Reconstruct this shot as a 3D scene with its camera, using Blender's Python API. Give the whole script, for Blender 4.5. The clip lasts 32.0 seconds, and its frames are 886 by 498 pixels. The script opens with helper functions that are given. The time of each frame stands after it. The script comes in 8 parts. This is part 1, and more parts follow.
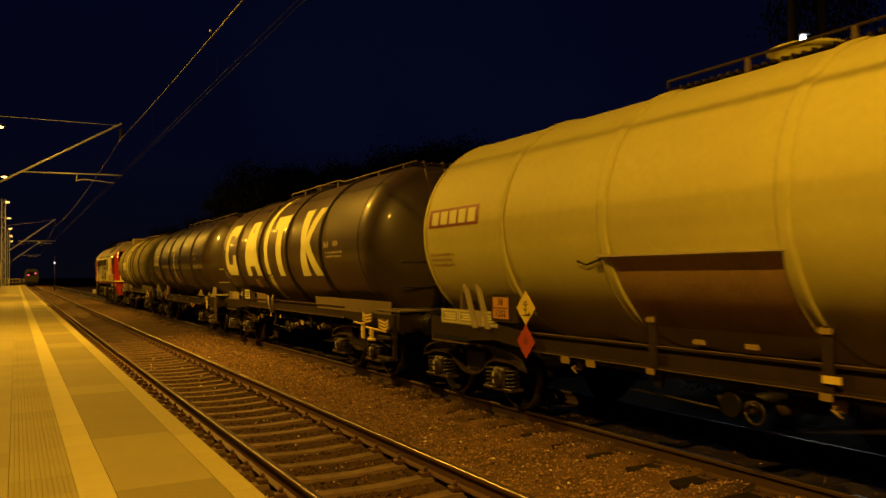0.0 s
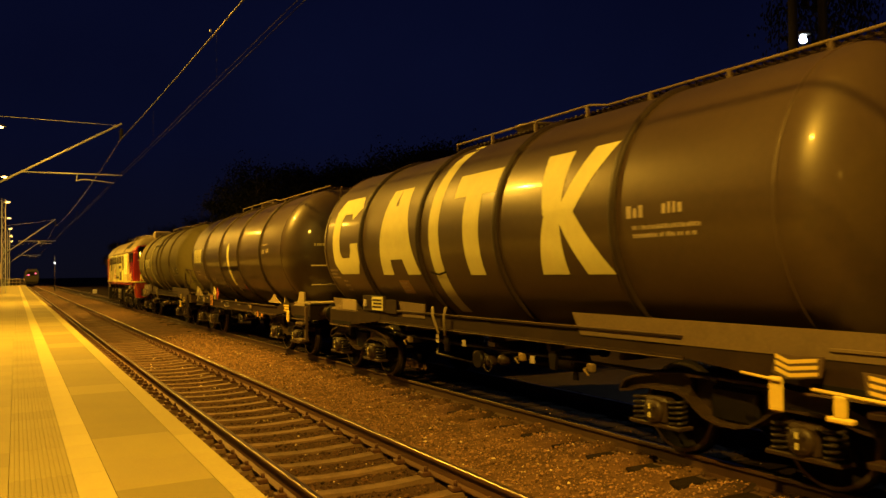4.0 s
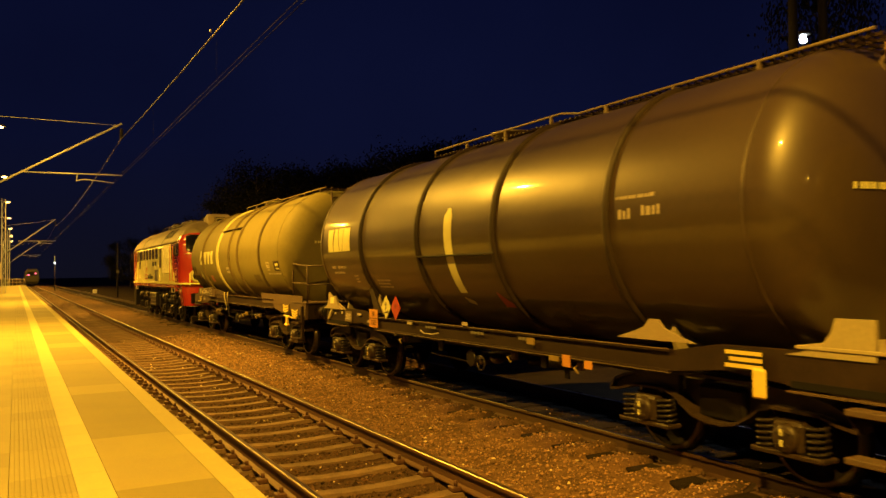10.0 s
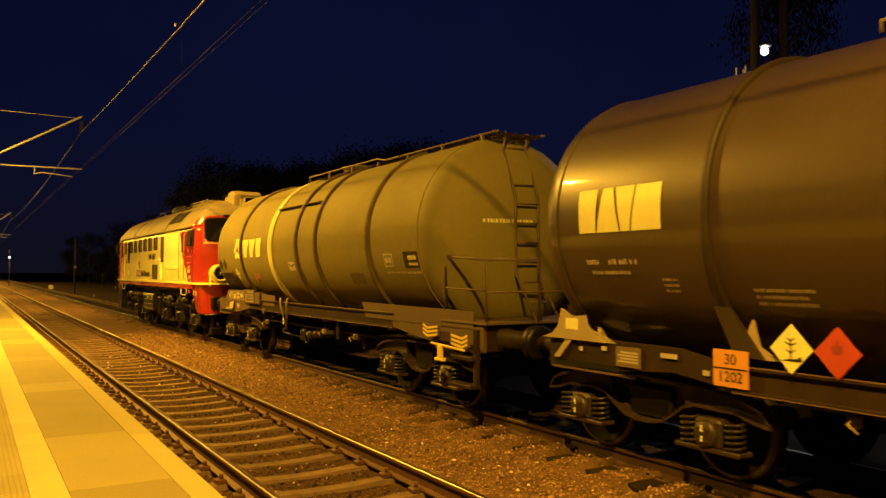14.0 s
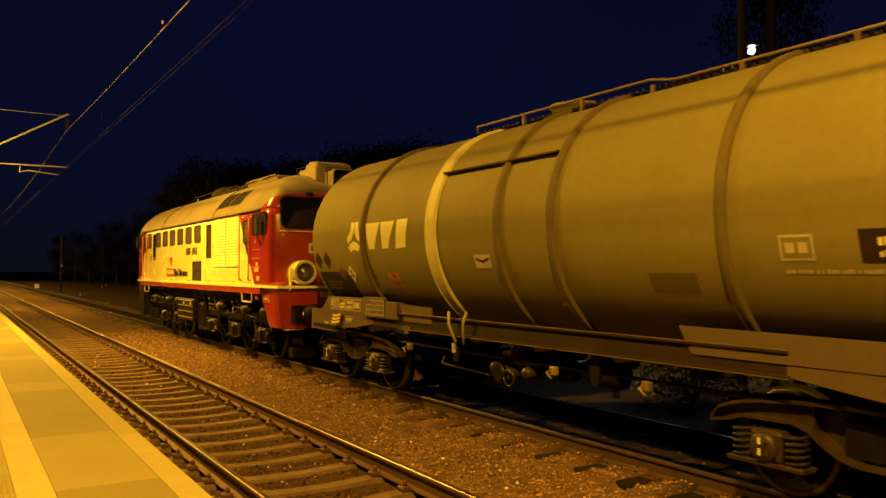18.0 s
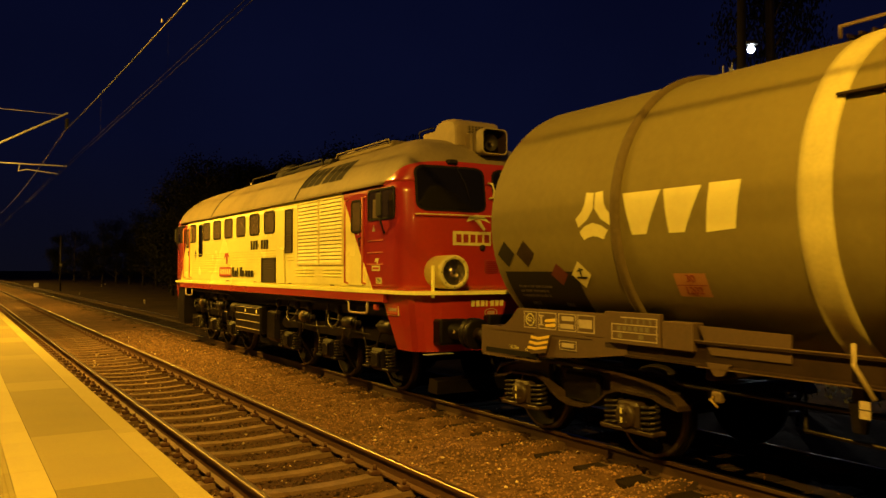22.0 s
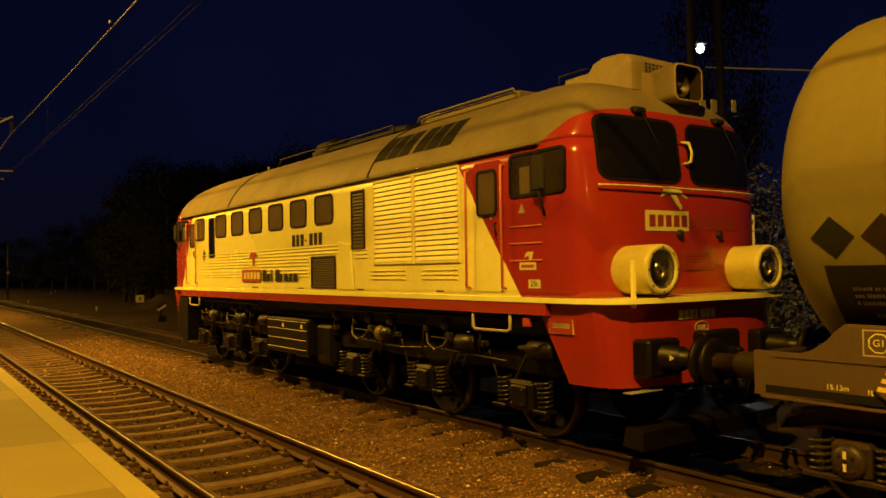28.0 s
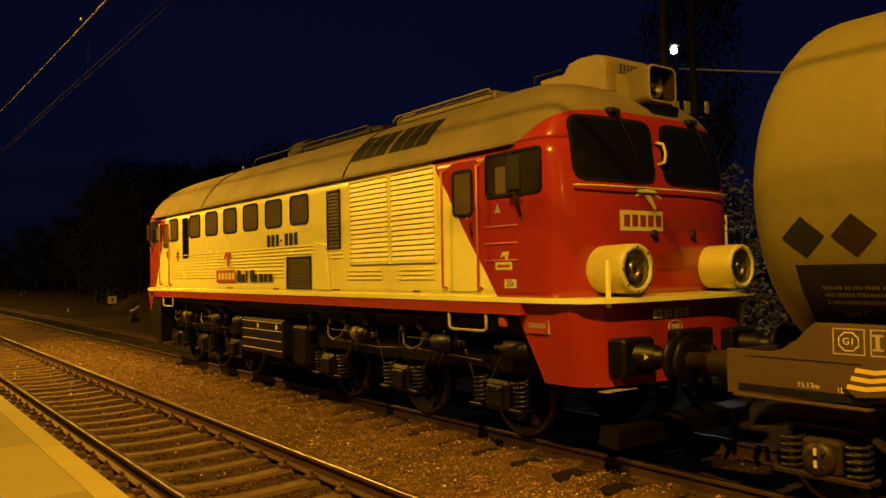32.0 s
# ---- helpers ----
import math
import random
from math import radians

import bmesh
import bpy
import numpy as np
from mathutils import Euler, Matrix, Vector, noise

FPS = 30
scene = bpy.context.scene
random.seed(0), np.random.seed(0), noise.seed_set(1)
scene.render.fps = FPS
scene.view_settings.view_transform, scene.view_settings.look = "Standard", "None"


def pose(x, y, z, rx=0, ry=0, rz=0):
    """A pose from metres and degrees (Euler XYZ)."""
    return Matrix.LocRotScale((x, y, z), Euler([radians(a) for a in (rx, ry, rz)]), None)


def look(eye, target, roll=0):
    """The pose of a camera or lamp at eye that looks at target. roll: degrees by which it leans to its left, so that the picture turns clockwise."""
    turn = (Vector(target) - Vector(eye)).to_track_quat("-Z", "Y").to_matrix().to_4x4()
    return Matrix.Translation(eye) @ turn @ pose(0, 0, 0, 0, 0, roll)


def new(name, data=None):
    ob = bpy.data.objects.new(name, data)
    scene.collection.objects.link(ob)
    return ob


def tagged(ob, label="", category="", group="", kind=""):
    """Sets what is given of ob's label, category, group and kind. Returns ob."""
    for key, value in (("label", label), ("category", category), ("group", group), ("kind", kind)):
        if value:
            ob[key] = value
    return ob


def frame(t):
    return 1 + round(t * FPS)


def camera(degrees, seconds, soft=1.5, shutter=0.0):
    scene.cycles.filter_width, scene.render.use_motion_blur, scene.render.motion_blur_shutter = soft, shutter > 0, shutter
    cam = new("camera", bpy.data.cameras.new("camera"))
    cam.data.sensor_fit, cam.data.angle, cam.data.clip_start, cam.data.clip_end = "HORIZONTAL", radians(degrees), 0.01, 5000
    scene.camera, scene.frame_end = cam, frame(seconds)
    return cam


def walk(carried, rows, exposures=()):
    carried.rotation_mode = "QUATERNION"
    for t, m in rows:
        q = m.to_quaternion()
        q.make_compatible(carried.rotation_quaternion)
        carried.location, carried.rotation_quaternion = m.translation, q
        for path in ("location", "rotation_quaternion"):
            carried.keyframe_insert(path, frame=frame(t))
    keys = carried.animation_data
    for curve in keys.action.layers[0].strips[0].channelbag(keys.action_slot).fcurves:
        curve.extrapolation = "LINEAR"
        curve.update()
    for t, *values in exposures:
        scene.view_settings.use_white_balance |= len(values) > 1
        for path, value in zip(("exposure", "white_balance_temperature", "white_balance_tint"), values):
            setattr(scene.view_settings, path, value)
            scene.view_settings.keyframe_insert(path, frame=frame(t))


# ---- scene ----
EYE = Vector((0.0, 0.0, 1.915))
cam = camera(58.83, 32.0, soft=1.5, shutter=0.5)

# seconds, turn to the right of the track, upward tilt, roll: the hand that holds it pans twice
TURNS = (
    (0, 28.54, 1.63, -0.81), (10, 28.53, 1.63, -0.81), (10.5, 28.53, 1.60, -0.70), (11, 28.50, 1.64, -0.24),
    (11.5, 28.54, 1.67, 0.07), (12, 28.78, 1.68, 0.20), (12.5, 29.10, 1.69, 0.21), (13, 29.54, 1.70, 0.19),
    (13.5, 30.21, 1.71, 0.14), (14, 31.11, 1.71, 0.12), (14.5, 31.72, 1.69, 0.08), (15.2, 31.90, 1.65, 0.08),
    (16.5, 31.92, 1.62, 0.09), (18, 31.93, 1.61, 0.09), (20, 31.94, 1.56, 0.08), (22, 31.97, 1.53, 0.06),
    (22.5, 31.98, 1.52, 0.02), (23, 31.98, 1.55, -0.46), (23.5, 32.01, 1.55, -0.66), (24, 32.01, 1.55, -0.69),
    (25.5, 32.02, 1.55, -0.70), (26.6, 32.25, 1.55, -0.82), (27.5, 33.19, 1.55, -0.93), (28, 35.02, 1.53, -0.98),
    (28.5, 36.18, 1.50, -1.08), (29, 36.58, 1.50, -1.10), (29.5, 36.70, 1.50, -1.11), (30.2, 36.75, 1.50, -1.10),
    (32, 36.76, 1.50, -1.10))


def aim(turn, tilt, roll):
    a, b = radians(turn), radians(tilt)
    way = Vector((math.sin(a) * math.cos(b), math.cos(a) * math.cos(b), math.sin(b)))
    return look(EYE, EYE + way * 10, roll)


# the camera opens up while the dark wagons pass and closes again on the pale locomotive
EXPOSURES = ((0, -0.55), (1, -0.36), (2, -0.08), (3, 0.18), (6, 0.28), (9, 0.64), (13, 0.66), (17, 0.40), (19, 0.34), (22, 0.18), (25, 0.10), (28, -0.06), (31, -0.10), (32, -0.10))
walk(cam, [(t, aim(a, b, c)) for t, a, b, c in TURNS], exposures=EXPOSURES)

# ---- night sky and lamps ----
world = bpy.data.worlds.new("night_sky")
scene.world = world
world.use_nodes = True
wt = world.node_tree
wt.nodes.clear()
w_out = wt.nodes.new("ShaderNodeOutputWorld")
w_bg = wt.nodes.new("ShaderNodeBackground")
w_co = wt.nodes.new("ShaderNodeTexCoord")
w_sep = wt.nodes.new("ShaderNodeSeparateXYZ")
w_ramp = wt.nodes.new("ShaderNodeValToRGB")
w_noise = wt.nodes.new("ShaderNodeTexNoise")
w_mul = wt.nodes.new("ShaderNodeMixRGB")
w_noise.inputs["Scale"].default_value = 2.2
w_noise.inputs["Detail"].default_value = 5
w_mul.blend_type = "MULTIPLY"
w_mul.inputs[0].default_value = 0.6
el = w_ramp.color_ramp.elements
el[0].position, el[0].color = 0.0, (0.0046, 0.0046, 0.0110, 1)
el[1].position, el[1].color = 0.5, (0.0019, 0.0030, 0.0185, 1)
e_mid = el.new(0.16)
e_mid.color = (0.0030, 0.0042, 0.0205, 1)
wt.links.new(w_co.outputs["Generated"], w_sep.inputs[0])
wt.links.new(w_co.outputs["Generated"], w_noise.inputs["Vector"])
wt.links.new(w_sep.outputs["Z"], w_ramp.inputs[0])
wt.links.new(w_ramp.outputs[0], w_mul.inputs[1])
wt.links.new(w_noise.outputs["Fac"], w_mul.inputs[2])
wt.links.new(w_mul.outputs[0], w_bg.inputs["Color"])
w_bg.inputs["Strength"].default_value = 1.0
wt.links.new(w_bg.outputs[0], w_out.inputs[0])

SODIUM = (1.0, 0.495, 0.036)
# place of each lamp and its power
LAMPS = [(-0.78, y, 9.83, w) for y, w in ((-23.4, 600), (0.0, 2650), (20.2, 3550), (47.2, 2800), (70.7, 2800), (94.3, 2800), (120.0, 2800), (145.5, 2800), (171.0, 2800), (196.5, 2800))]


def street_light(x, y, z, watts):
    d = bpy.data.lights.new("platform_light", "AREA")
    d.shape, d.size, d.energy, d.color = "DISK", 0.2, watts, SODIUM
    ob = new("platform_light", d)
    ob.matrix_world = look((x, y, z - 0.12), (x + 1.6, y, 0))
    return ob


for lamp in LAMPS:
    street_light(*lamp)

# the white yard light on the tall mast behind the train
YARD = Vector((19.3, 14.28, 8.25))
d = bpy.data.lights.new("yard_light", "AREA")
d.shape, d.size, d.energy, d.color = "DISK", 0.35, 36, (0.85, 0.93, 1.0)
d.spread = radians(75)
new("yard_light", d).matrix_world = look(YARD - Vector((0.3, 0.2, 0.1)), (14.6, 10.6, 2.5))

# ---- materials ----
def links(nt, a, b):
    nt.links.new(a, b)


def paint(name, base, rough=0.5, metal=0.0, var=0.12, scale=1.5, fine=40, bump=0.15, dirt=None, dirt_amount=0.0, dirt_scale=2.0,
          stretch=(1, 1, 1), coat=0.0, island=False, objrand=0.0, spec=0.5):
    """A surface with slow and fine variation of tone, optional dirt and a fine relief."""
    m = bpy.data.materials.new(name)
    m.use_nodes = True
    nt = m.node_tree
    bs = nt.nodes["Principled BSDF"]
    co = nt.nodes.new("ShaderNodeTexCoord")
    mp = nt.nodes.new("ShaderNodeMapping")
    mp.inputs["Scale"].default_value = stretch
    links(nt, co.outputs["Object"], mp.inputs[0])
    n1 = nt.nodes.new("ShaderNodeTexNoise")
    n1.inputs["Scale"].default_value, n1.inputs["Detail"].default_value = scale, 5
    n2 = nt.nodes.new("ShaderNodeTexNoise")
    n2.inputs["Scale"].default_value, n2.inputs["Detail"].default_value = fine, 4
    links(nt, mp.outputs[0], n1.inputs["Vector"])
    links(nt, mp.outputs[0], n2.inputs["Vector"])
    add = nt.nodes.new("ShaderNodeMath")
    add.operation = "ADD"
    links(nt, n1.outputs["Fac"], add.inputs[0])
    links(nt, n2.outputs["Fac"], add.inputs[1])
    rng = nt.nodes.new("ShaderNodeMapRange")
    rng.inputs[1].default_value, rng.inputs[2].default_value = 0.6, 1.4
    rng.inputs[3].default_value, rng.inputs[4].default_value = 1 - var, 1 + var
    links(nt, add.outputs[0], rng.inputs[0])
    last = rng.outputs[0]
    if island or objrand:
        rnd = nt.nodes.new("ShaderNodeNewGeometry" if island else "ShaderNodeObjectInfo")
        r2 = nt.nodes.new("ShaderNodeMapRange")
        k = objrand or 0.3
        r2.inputs[3].default_value, r2.inputs[4].default_value = 1 - k, 1 + k
        links(nt, rnd.outputs["Random Per Island" if island else "Random"], r2.inputs[0])
        mm = nt.nodes.new("ShaderNodeMath")
        mm.operation = "MULTIPLY"
        links(nt, last, mm.inputs[0])
        links(nt, r2.outputs[0], mm.inputs[1])
        last = mm.outputs[0]
    mul = nt.nodes.new("ShaderNodeVectorMath")
    mul.operation = "SCALE"
    mul.inputs[0].default_value = base[:3]
    links(nt, last, mul.inputs["Scale"])
    colour = mul.outputs[0]
    if dirt:
        n3 = nt.nodes.new("ShaderNodeTexNoise")
        n3.inputs["Scale"].default_value, n3.inputs["Detail"].default_value = dirt_scale, 8
        n3.inputs["Roughness"].default_value = 0.65
        links(nt, mp.outputs[0], n3.inputs["Vector"])
        rr = nt.nodes.new("ShaderNodeMapRange")
        rr.inputs[1].default_value, rr.inputs[2].default_value = 0.45, 0.75
        rr.inputs[3].default_value, rr.inputs[4].default_value = 0, dirt_amount
        links(nt, n3.outputs["Fac"], rr.inputs[0])
        mx = nt.nodes.new("ShaderNodeMixRGB")
        mx.inputs[2].default_value = (*dirt, 1)
        links(nt, rr.outputs[0], mx.inputs[0])
        links(nt, colour, mx.inputs[1])
        colour = mx.outputs[0]
    links(nt, colour, bs.inputs["Base Color"])
    rg = nt.nodes.new("ShaderNodeMapRange")
    rg.inputs[3].default_value, rg.inputs[4].default_value = max(rough - 0.1, 0.02), min(rough + 0.12, 1)
    links(nt, n1.outputs["Fac"], rg.inputs[0])
    links(nt, rg.outputs[0], bs.inputs["Roughness"])
    bs.inputs["Metallic"].default_value = metal
    bs.inputs["Specular IOR Level"].default_value = spec
    if coat:
        bs.inputs["Coat Weight"].default_value, bs.inputs["Coat Roughness"].default_value = coat, 0.10
    if bump:
        bp = nt.nodes.new("ShaderNodeBump")
        bp.inputs["Strength"].default_value, bp.inputs["Distance"].default_value = bump, 0.01
        links(nt, n2.outputs["Fac"], bp.inputs["Height"])
        links(nt, bp.outputs[0], bs.inputs["Normal"])
    return m


def glow(name, colour, strength):
    m = bpy.data.materials.new(name)
    m.use_nodes = True
    bs = m.node_tree.nodes["Principled BSDF"]
    bs.inputs["Base Color"].default_value = (*colour, 1)
    bs.inputs["Emission Color"].default_value = (*colour, 1)
    bs.inputs["Emission Strength"].default_value = strength
    return m


def glass(name, tint, rough=0.05):
    m = bpy.data.materials.new(name)
    m.use_nodes = True
    bs = m.node_tree.nodes["Principled BSDF"]
    bs.inputs["Base Color"].default_value = (*tint, 1)
    bs.inputs["Roughness"].default_value = rough
    bs.inputs["Transmission Weight"].default_value = 0.6
    bs.inputs["IOR"].default_value = 1.45
    return m


M = {}
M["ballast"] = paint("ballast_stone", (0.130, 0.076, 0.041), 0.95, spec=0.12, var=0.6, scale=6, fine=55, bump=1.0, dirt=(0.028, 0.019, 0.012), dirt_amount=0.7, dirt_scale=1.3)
def dark_strip(m, x0, x1, colour, amount):
    """A darker strip along the line, ragged at its border."""
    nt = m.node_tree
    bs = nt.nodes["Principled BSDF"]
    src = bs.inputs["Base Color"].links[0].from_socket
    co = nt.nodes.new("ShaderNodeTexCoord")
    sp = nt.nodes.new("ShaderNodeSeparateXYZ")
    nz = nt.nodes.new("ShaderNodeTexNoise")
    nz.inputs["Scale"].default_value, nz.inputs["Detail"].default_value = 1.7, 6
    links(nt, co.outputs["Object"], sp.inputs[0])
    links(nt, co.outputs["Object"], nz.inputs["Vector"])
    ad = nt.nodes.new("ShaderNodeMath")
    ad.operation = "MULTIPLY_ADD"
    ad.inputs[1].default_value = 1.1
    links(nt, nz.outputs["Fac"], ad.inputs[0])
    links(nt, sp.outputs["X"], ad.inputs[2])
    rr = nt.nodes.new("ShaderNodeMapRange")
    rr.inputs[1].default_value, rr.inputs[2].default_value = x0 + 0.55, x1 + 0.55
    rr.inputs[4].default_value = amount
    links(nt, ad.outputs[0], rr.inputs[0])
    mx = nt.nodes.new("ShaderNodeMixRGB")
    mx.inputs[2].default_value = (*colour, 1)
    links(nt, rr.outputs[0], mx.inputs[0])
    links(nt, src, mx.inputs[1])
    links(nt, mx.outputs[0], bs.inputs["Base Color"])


# near black beneath the train, dark brown beside the platform
dark_strip(M["ballast"], 5.72, 6.3, (0.012, 0.010, 0.009), 0.92)
dark_strip(M["ballast"], 4.25, 3.75, (0.046, 0.025, 0.014), 0.92)
M["stone"] = paint("loose_stone", (0.235, 0.143, 0.078), 0.9, spec=0.2, var=0.3, scale=9, fine=60, bump=0.4, island=True, objrand=0.7)
M["stone_dark"] = paint("dark_ballast_stone", (0.080, 0.045, 0.026), 0.9, spec=0.2, var=0.3, scale=9, fine=60, bump=0.4, island=True, objrand=0.75)
M["wire_dark"] = paint("wire_dark", (0.007, 0.007, 0.008), 0.9, spec=0.1, metal=0.0, var=0.1)
M["earth"] = paint("dark_earth", (0.052, 0.038, 0.025), 1.0, spec=0.03, var=0.5, scale=0.7, fine=14, bump=0.7, dirt=(0.018, 0.018, 0.010), dirt_amount=0.7, dirt_scale=0.3)
M["rail"] = paint("rail_rust", (0.085, 0.040, 0.024), 0.6, metal=0.2, var=0.3, scale=3, fine=50, stretch=(1, 0.1, 1))
M["rail_dark"] = paint("rail_oily", (0.060, 0.033, 0.020), 0.6, metal=0.2, var=0.3, scale=3, fine=50, stretch=(1, 0.1, 1))
M["rail_head"] = paint("rail_head_steel", (0.26, 0.21, 0.19), 0.34, metal=1.0, var=0.2, scale=4, fine=60, stretch=(1, 0.05, 1), bump=0.03)
M["sleeper"] = paint("sleeper_concrete", (0.165, 0.105, 0.066), 0.88, var=0.3, scale=5, fine=60, bump=0.4, dirt=(0.050, 0.029, 0.017), dirt_amount=0.9, dirt_scale=3, objrand=0.22)
M["sleeper_wood"] = paint("sleeper_wood", (0.015, 0.011, 0.008), 0.9, spec=0.08, var=0.35, scale=4, fine=40, bump=0.5, stretch=(0.3, 4, 4), objrand=0.25)
M["paver"] = paint("paving_slab", (0.244, 0.216, 0.070), 0.8, var=0.12, scale=2.2, fine=70, bump=0.12, dirt=(0.20, 0.165, 0.09), dirt_amount=0.55, dirt_scale=1.1, objrand=0.10)
M["paver_edge"] = paint("edge_slab", (0.197, 0.169, 0.051), 0.8, var=0.12, scale=1.6, fine=70, bump=0.12, dirt=(0.15, 0.12, 0.06), dirt_amount=0.5, dirt_scale=0.9, objrand=0.06)
M["paver_edge_pale"] = paint("pale_edge_slab", (0.238, 0.205, 0.063), 0.8, var=0.12, scale=1.6, fine=70, bump=0.12, dirt=(0.20, 0.16, 0.08), dirt_amount=0.5, dirt_scale=0.9, objrand=0.06)
M["paver_white"] = paint("warning_line_slab", (0.385, 0.345, 0.11), 0.75, var=0.10, scale=2, fine=70, bump=0.1, dirt=(0.30, 0.25, 0.14), dirt_amount=0.5, dirt_scale=1.3, objrand=0.06)
M["kerb"] = paint("platform_kerb", (0.325, 0.285, 0.09), 0.8, var=0.12, scale=2, fine=50, bump=0.2, dirt=(0.24, 0.19, 0.10), dirt_amount=0.5, objrand=0.07)
M["concrete"] = paint("grey_concrete", (0.22, 0.20, 0.18), 0.9, var=0.2, scale=1.2, fine=40, bump=0.3, dirt=(0.08, 0.07, 0.06), dirt_amount=0.5)
M["galv"] = paint("galvanised_steel", (0.34, 0.36, 0.40), 0.5, metal=0.35, var=0.15, scale=6, fine=60, bump=0.05)
M["wire"] = paint("wire_copper", (0.046, 0.056, 0.074), 0.6, metal=0.2, var=0.1)
M["lamp_glow"] = glow("sodium_lamp_glow", (1.0, 0.60, 0.14), 7)
M["frame_mid"] = paint("underframe_dusty_brown", (0.080, 0.052, 0.031), 0.6, var=0.2, scale=2, fine=30, bump=0.15, dirt=(0.05, 0.035, 0.025), dirt_amount=0.6)
M["lamp_dim"] = glow("white_lantern_glow", (0.9, 0.95, 1.0), 3)
# brown base: the platform's reflection put into the pane colour
M["side_glass"] = paint("reflection_brown_side_glass", (0.105, 0.080, 0.045), 0.18, var=0.2, scale=3, fine=30, bump=0.01, spec=0.5)
M["lamp_bowl"] = paint("silvered_lamp_bowl", (0.50, 0.47, 0.38), 0.16, metal=0.9, var=0.12, scale=8, bump=0.0)
M["lamp_white"] = glow("white_lamp_glow", (0.85, 0.95, 1.0), 70)
M["red_glow"] = glow("red_tail_glow", (1.0, 0.10, 0.22), 5)
M["cream"] = paint("cream_tank_paint", (0.475, 0.449, 0.123), 0.62, spec=0.25, var=0.07, scale=0.7, fine=12, bump=0.03, dirt=(0.34, 0.28, 0.10), dirt_amount=0.35, dirt_scale=0.8)
M["anthracite"] = paint("anthracite_tank_paint", (0.054, 0.037, 0.021), 0.42, spec=0.5, var=0.14, scale=0.8, fine=14, bump=0.03, dirt=(0.078, 0.054, 0.031), dirt_amount=0.35, dirt_scale=0.9, coat=0.15)
M["black_gloss"] = paint("black_gloss_tank_paint", (0.043, 0.029, 0.0150), 0.42, spec=0.5, var=0.12, scale=0.8, fine=14, bump=0.012, dirt=(0.05, 0.036, 0.021), dirt_amount=0.3, dirt_scale=0.8, coat=0.5)
M["black_gloss"].node_tree.nodes["Principled BSDF"].inputs["Coat Roughness"].default_value = 0.055
M["grey_tank"] = paint("grey_tank_paint", (0.166, 0.147, 0.053), 0.68, spec=0.2, var=0.08, scale=0.7, fine=12, bump=0.03, dirt=(0.115, 0.092, 0.036), dirt_amount=0.5, dirt_scale=0.7)
# ring paints: dirt, plus the shade on the rings' sides put into the colour
M["grey_ring"] = paint("soiled_shaded_ring_grey", (0.105, 0.082, 0.036), 0.7, spec=0.2, var=0.2, scale=3, fine=20, bump=0.05, dirt=(0.06, 0.045, 0.022), dirt_amount=0.6, dirt_scale=3)
M["dark_ring"] = paint("soiled_shaded_ring_black", (0.026, 0.018, 0.011), 0.5, spec=0.3, var=0.2, scale=3, fine=20, bump=0.05)
M["frame_brown"] = paint("underframe_brown", (0.020, 0.012, 0.0078), 0.55, spec=0.2, var=0.25, scale=2, fine=30, bump=0.15, dirt=(0.042, 0.026, 0.015), dirt_amount=0.5, dirt_scale=3)
M["frame_light"] = paint("underframe_dusty", (0.30, 0.26, 0.14), 0.6, var=0.15, scale=2, fine=30, bump=0.12, dirt=(0.15, 0.11, 0.07), dirt_amount=0.5)
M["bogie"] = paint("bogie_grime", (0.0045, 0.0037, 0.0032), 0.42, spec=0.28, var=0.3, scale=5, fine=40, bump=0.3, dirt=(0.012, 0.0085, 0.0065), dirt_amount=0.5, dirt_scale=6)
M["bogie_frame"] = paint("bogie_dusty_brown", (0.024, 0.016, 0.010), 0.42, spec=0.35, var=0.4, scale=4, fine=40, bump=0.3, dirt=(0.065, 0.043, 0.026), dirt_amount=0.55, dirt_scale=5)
M["gusset_pale"] = paint("cradle_dusty_buff", (0.279, 0.229, 0.136), 0.6, var=0.15, scale=2, fine=30, bump=0.12, dirt=(0.22, 0.16, 0.09), dirt_amount=0.5)
M["rust_brown"] = paint("rust_brown_shell", (0.34, 0.225, 0.085), 0.5, var=0.2, scale=1.5, fine=20, bump=0.04, dirt=(0.15, 0.09, 0.04), dirt_amount=0.6, dirt_scale=1.8)
M["spring"] = paint("spring_steel", (0.030, 0.025, 0.021), 0.35, metal=0.4, var=0.4, scale=9, fine=50, bump=0.2)
M["sign_maroon"] = paint("dark_red_panel", (0.20, 0.035, 0.030), 0.45, var=0.1, bump=0.02)
M["frame_dusty"] = paint("underframe_dusty_olive", (0.13, 0.095, 0.050), 0.6, var=0.25, scale=2, fine=30, bump=0.12, dirt=(0.05, 0.034, 0.02), dirt_amount=0.6)
M["loco_slat"] = paint("loco_slat_paint", (0.80, 0.79, 0.36), 0.45, spec=0.4, var=0.1, scale=1.2, fine=18, bump=0.04, dirt=(0.42, 0.36, 0.16), dirt_amount=0.4)
M["cab_glass"] = paint("brown_cab_glass", (0.030, 0.023, 0.015), 0.10, var=0.25, scale=3, fine=30, bump=0.01, spec=0.5)
M["rail_bright"] = paint("polished_rail_head", (0.34, 0.32, 0.30), 0.24, metal=1.0, var=0.2, scale=4, fine=60, stretch=(1, 0.05, 1), bump=0.02)
M["stone_pale"] = paint("pale_stone", (0.60, 0.50, 0.34), 0.8, spec=0.3, var=0.3, scale=9, fine=60, bump=0.4, island=True, objrand=0.4)
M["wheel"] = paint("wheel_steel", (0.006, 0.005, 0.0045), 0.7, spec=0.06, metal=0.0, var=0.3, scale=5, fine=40)
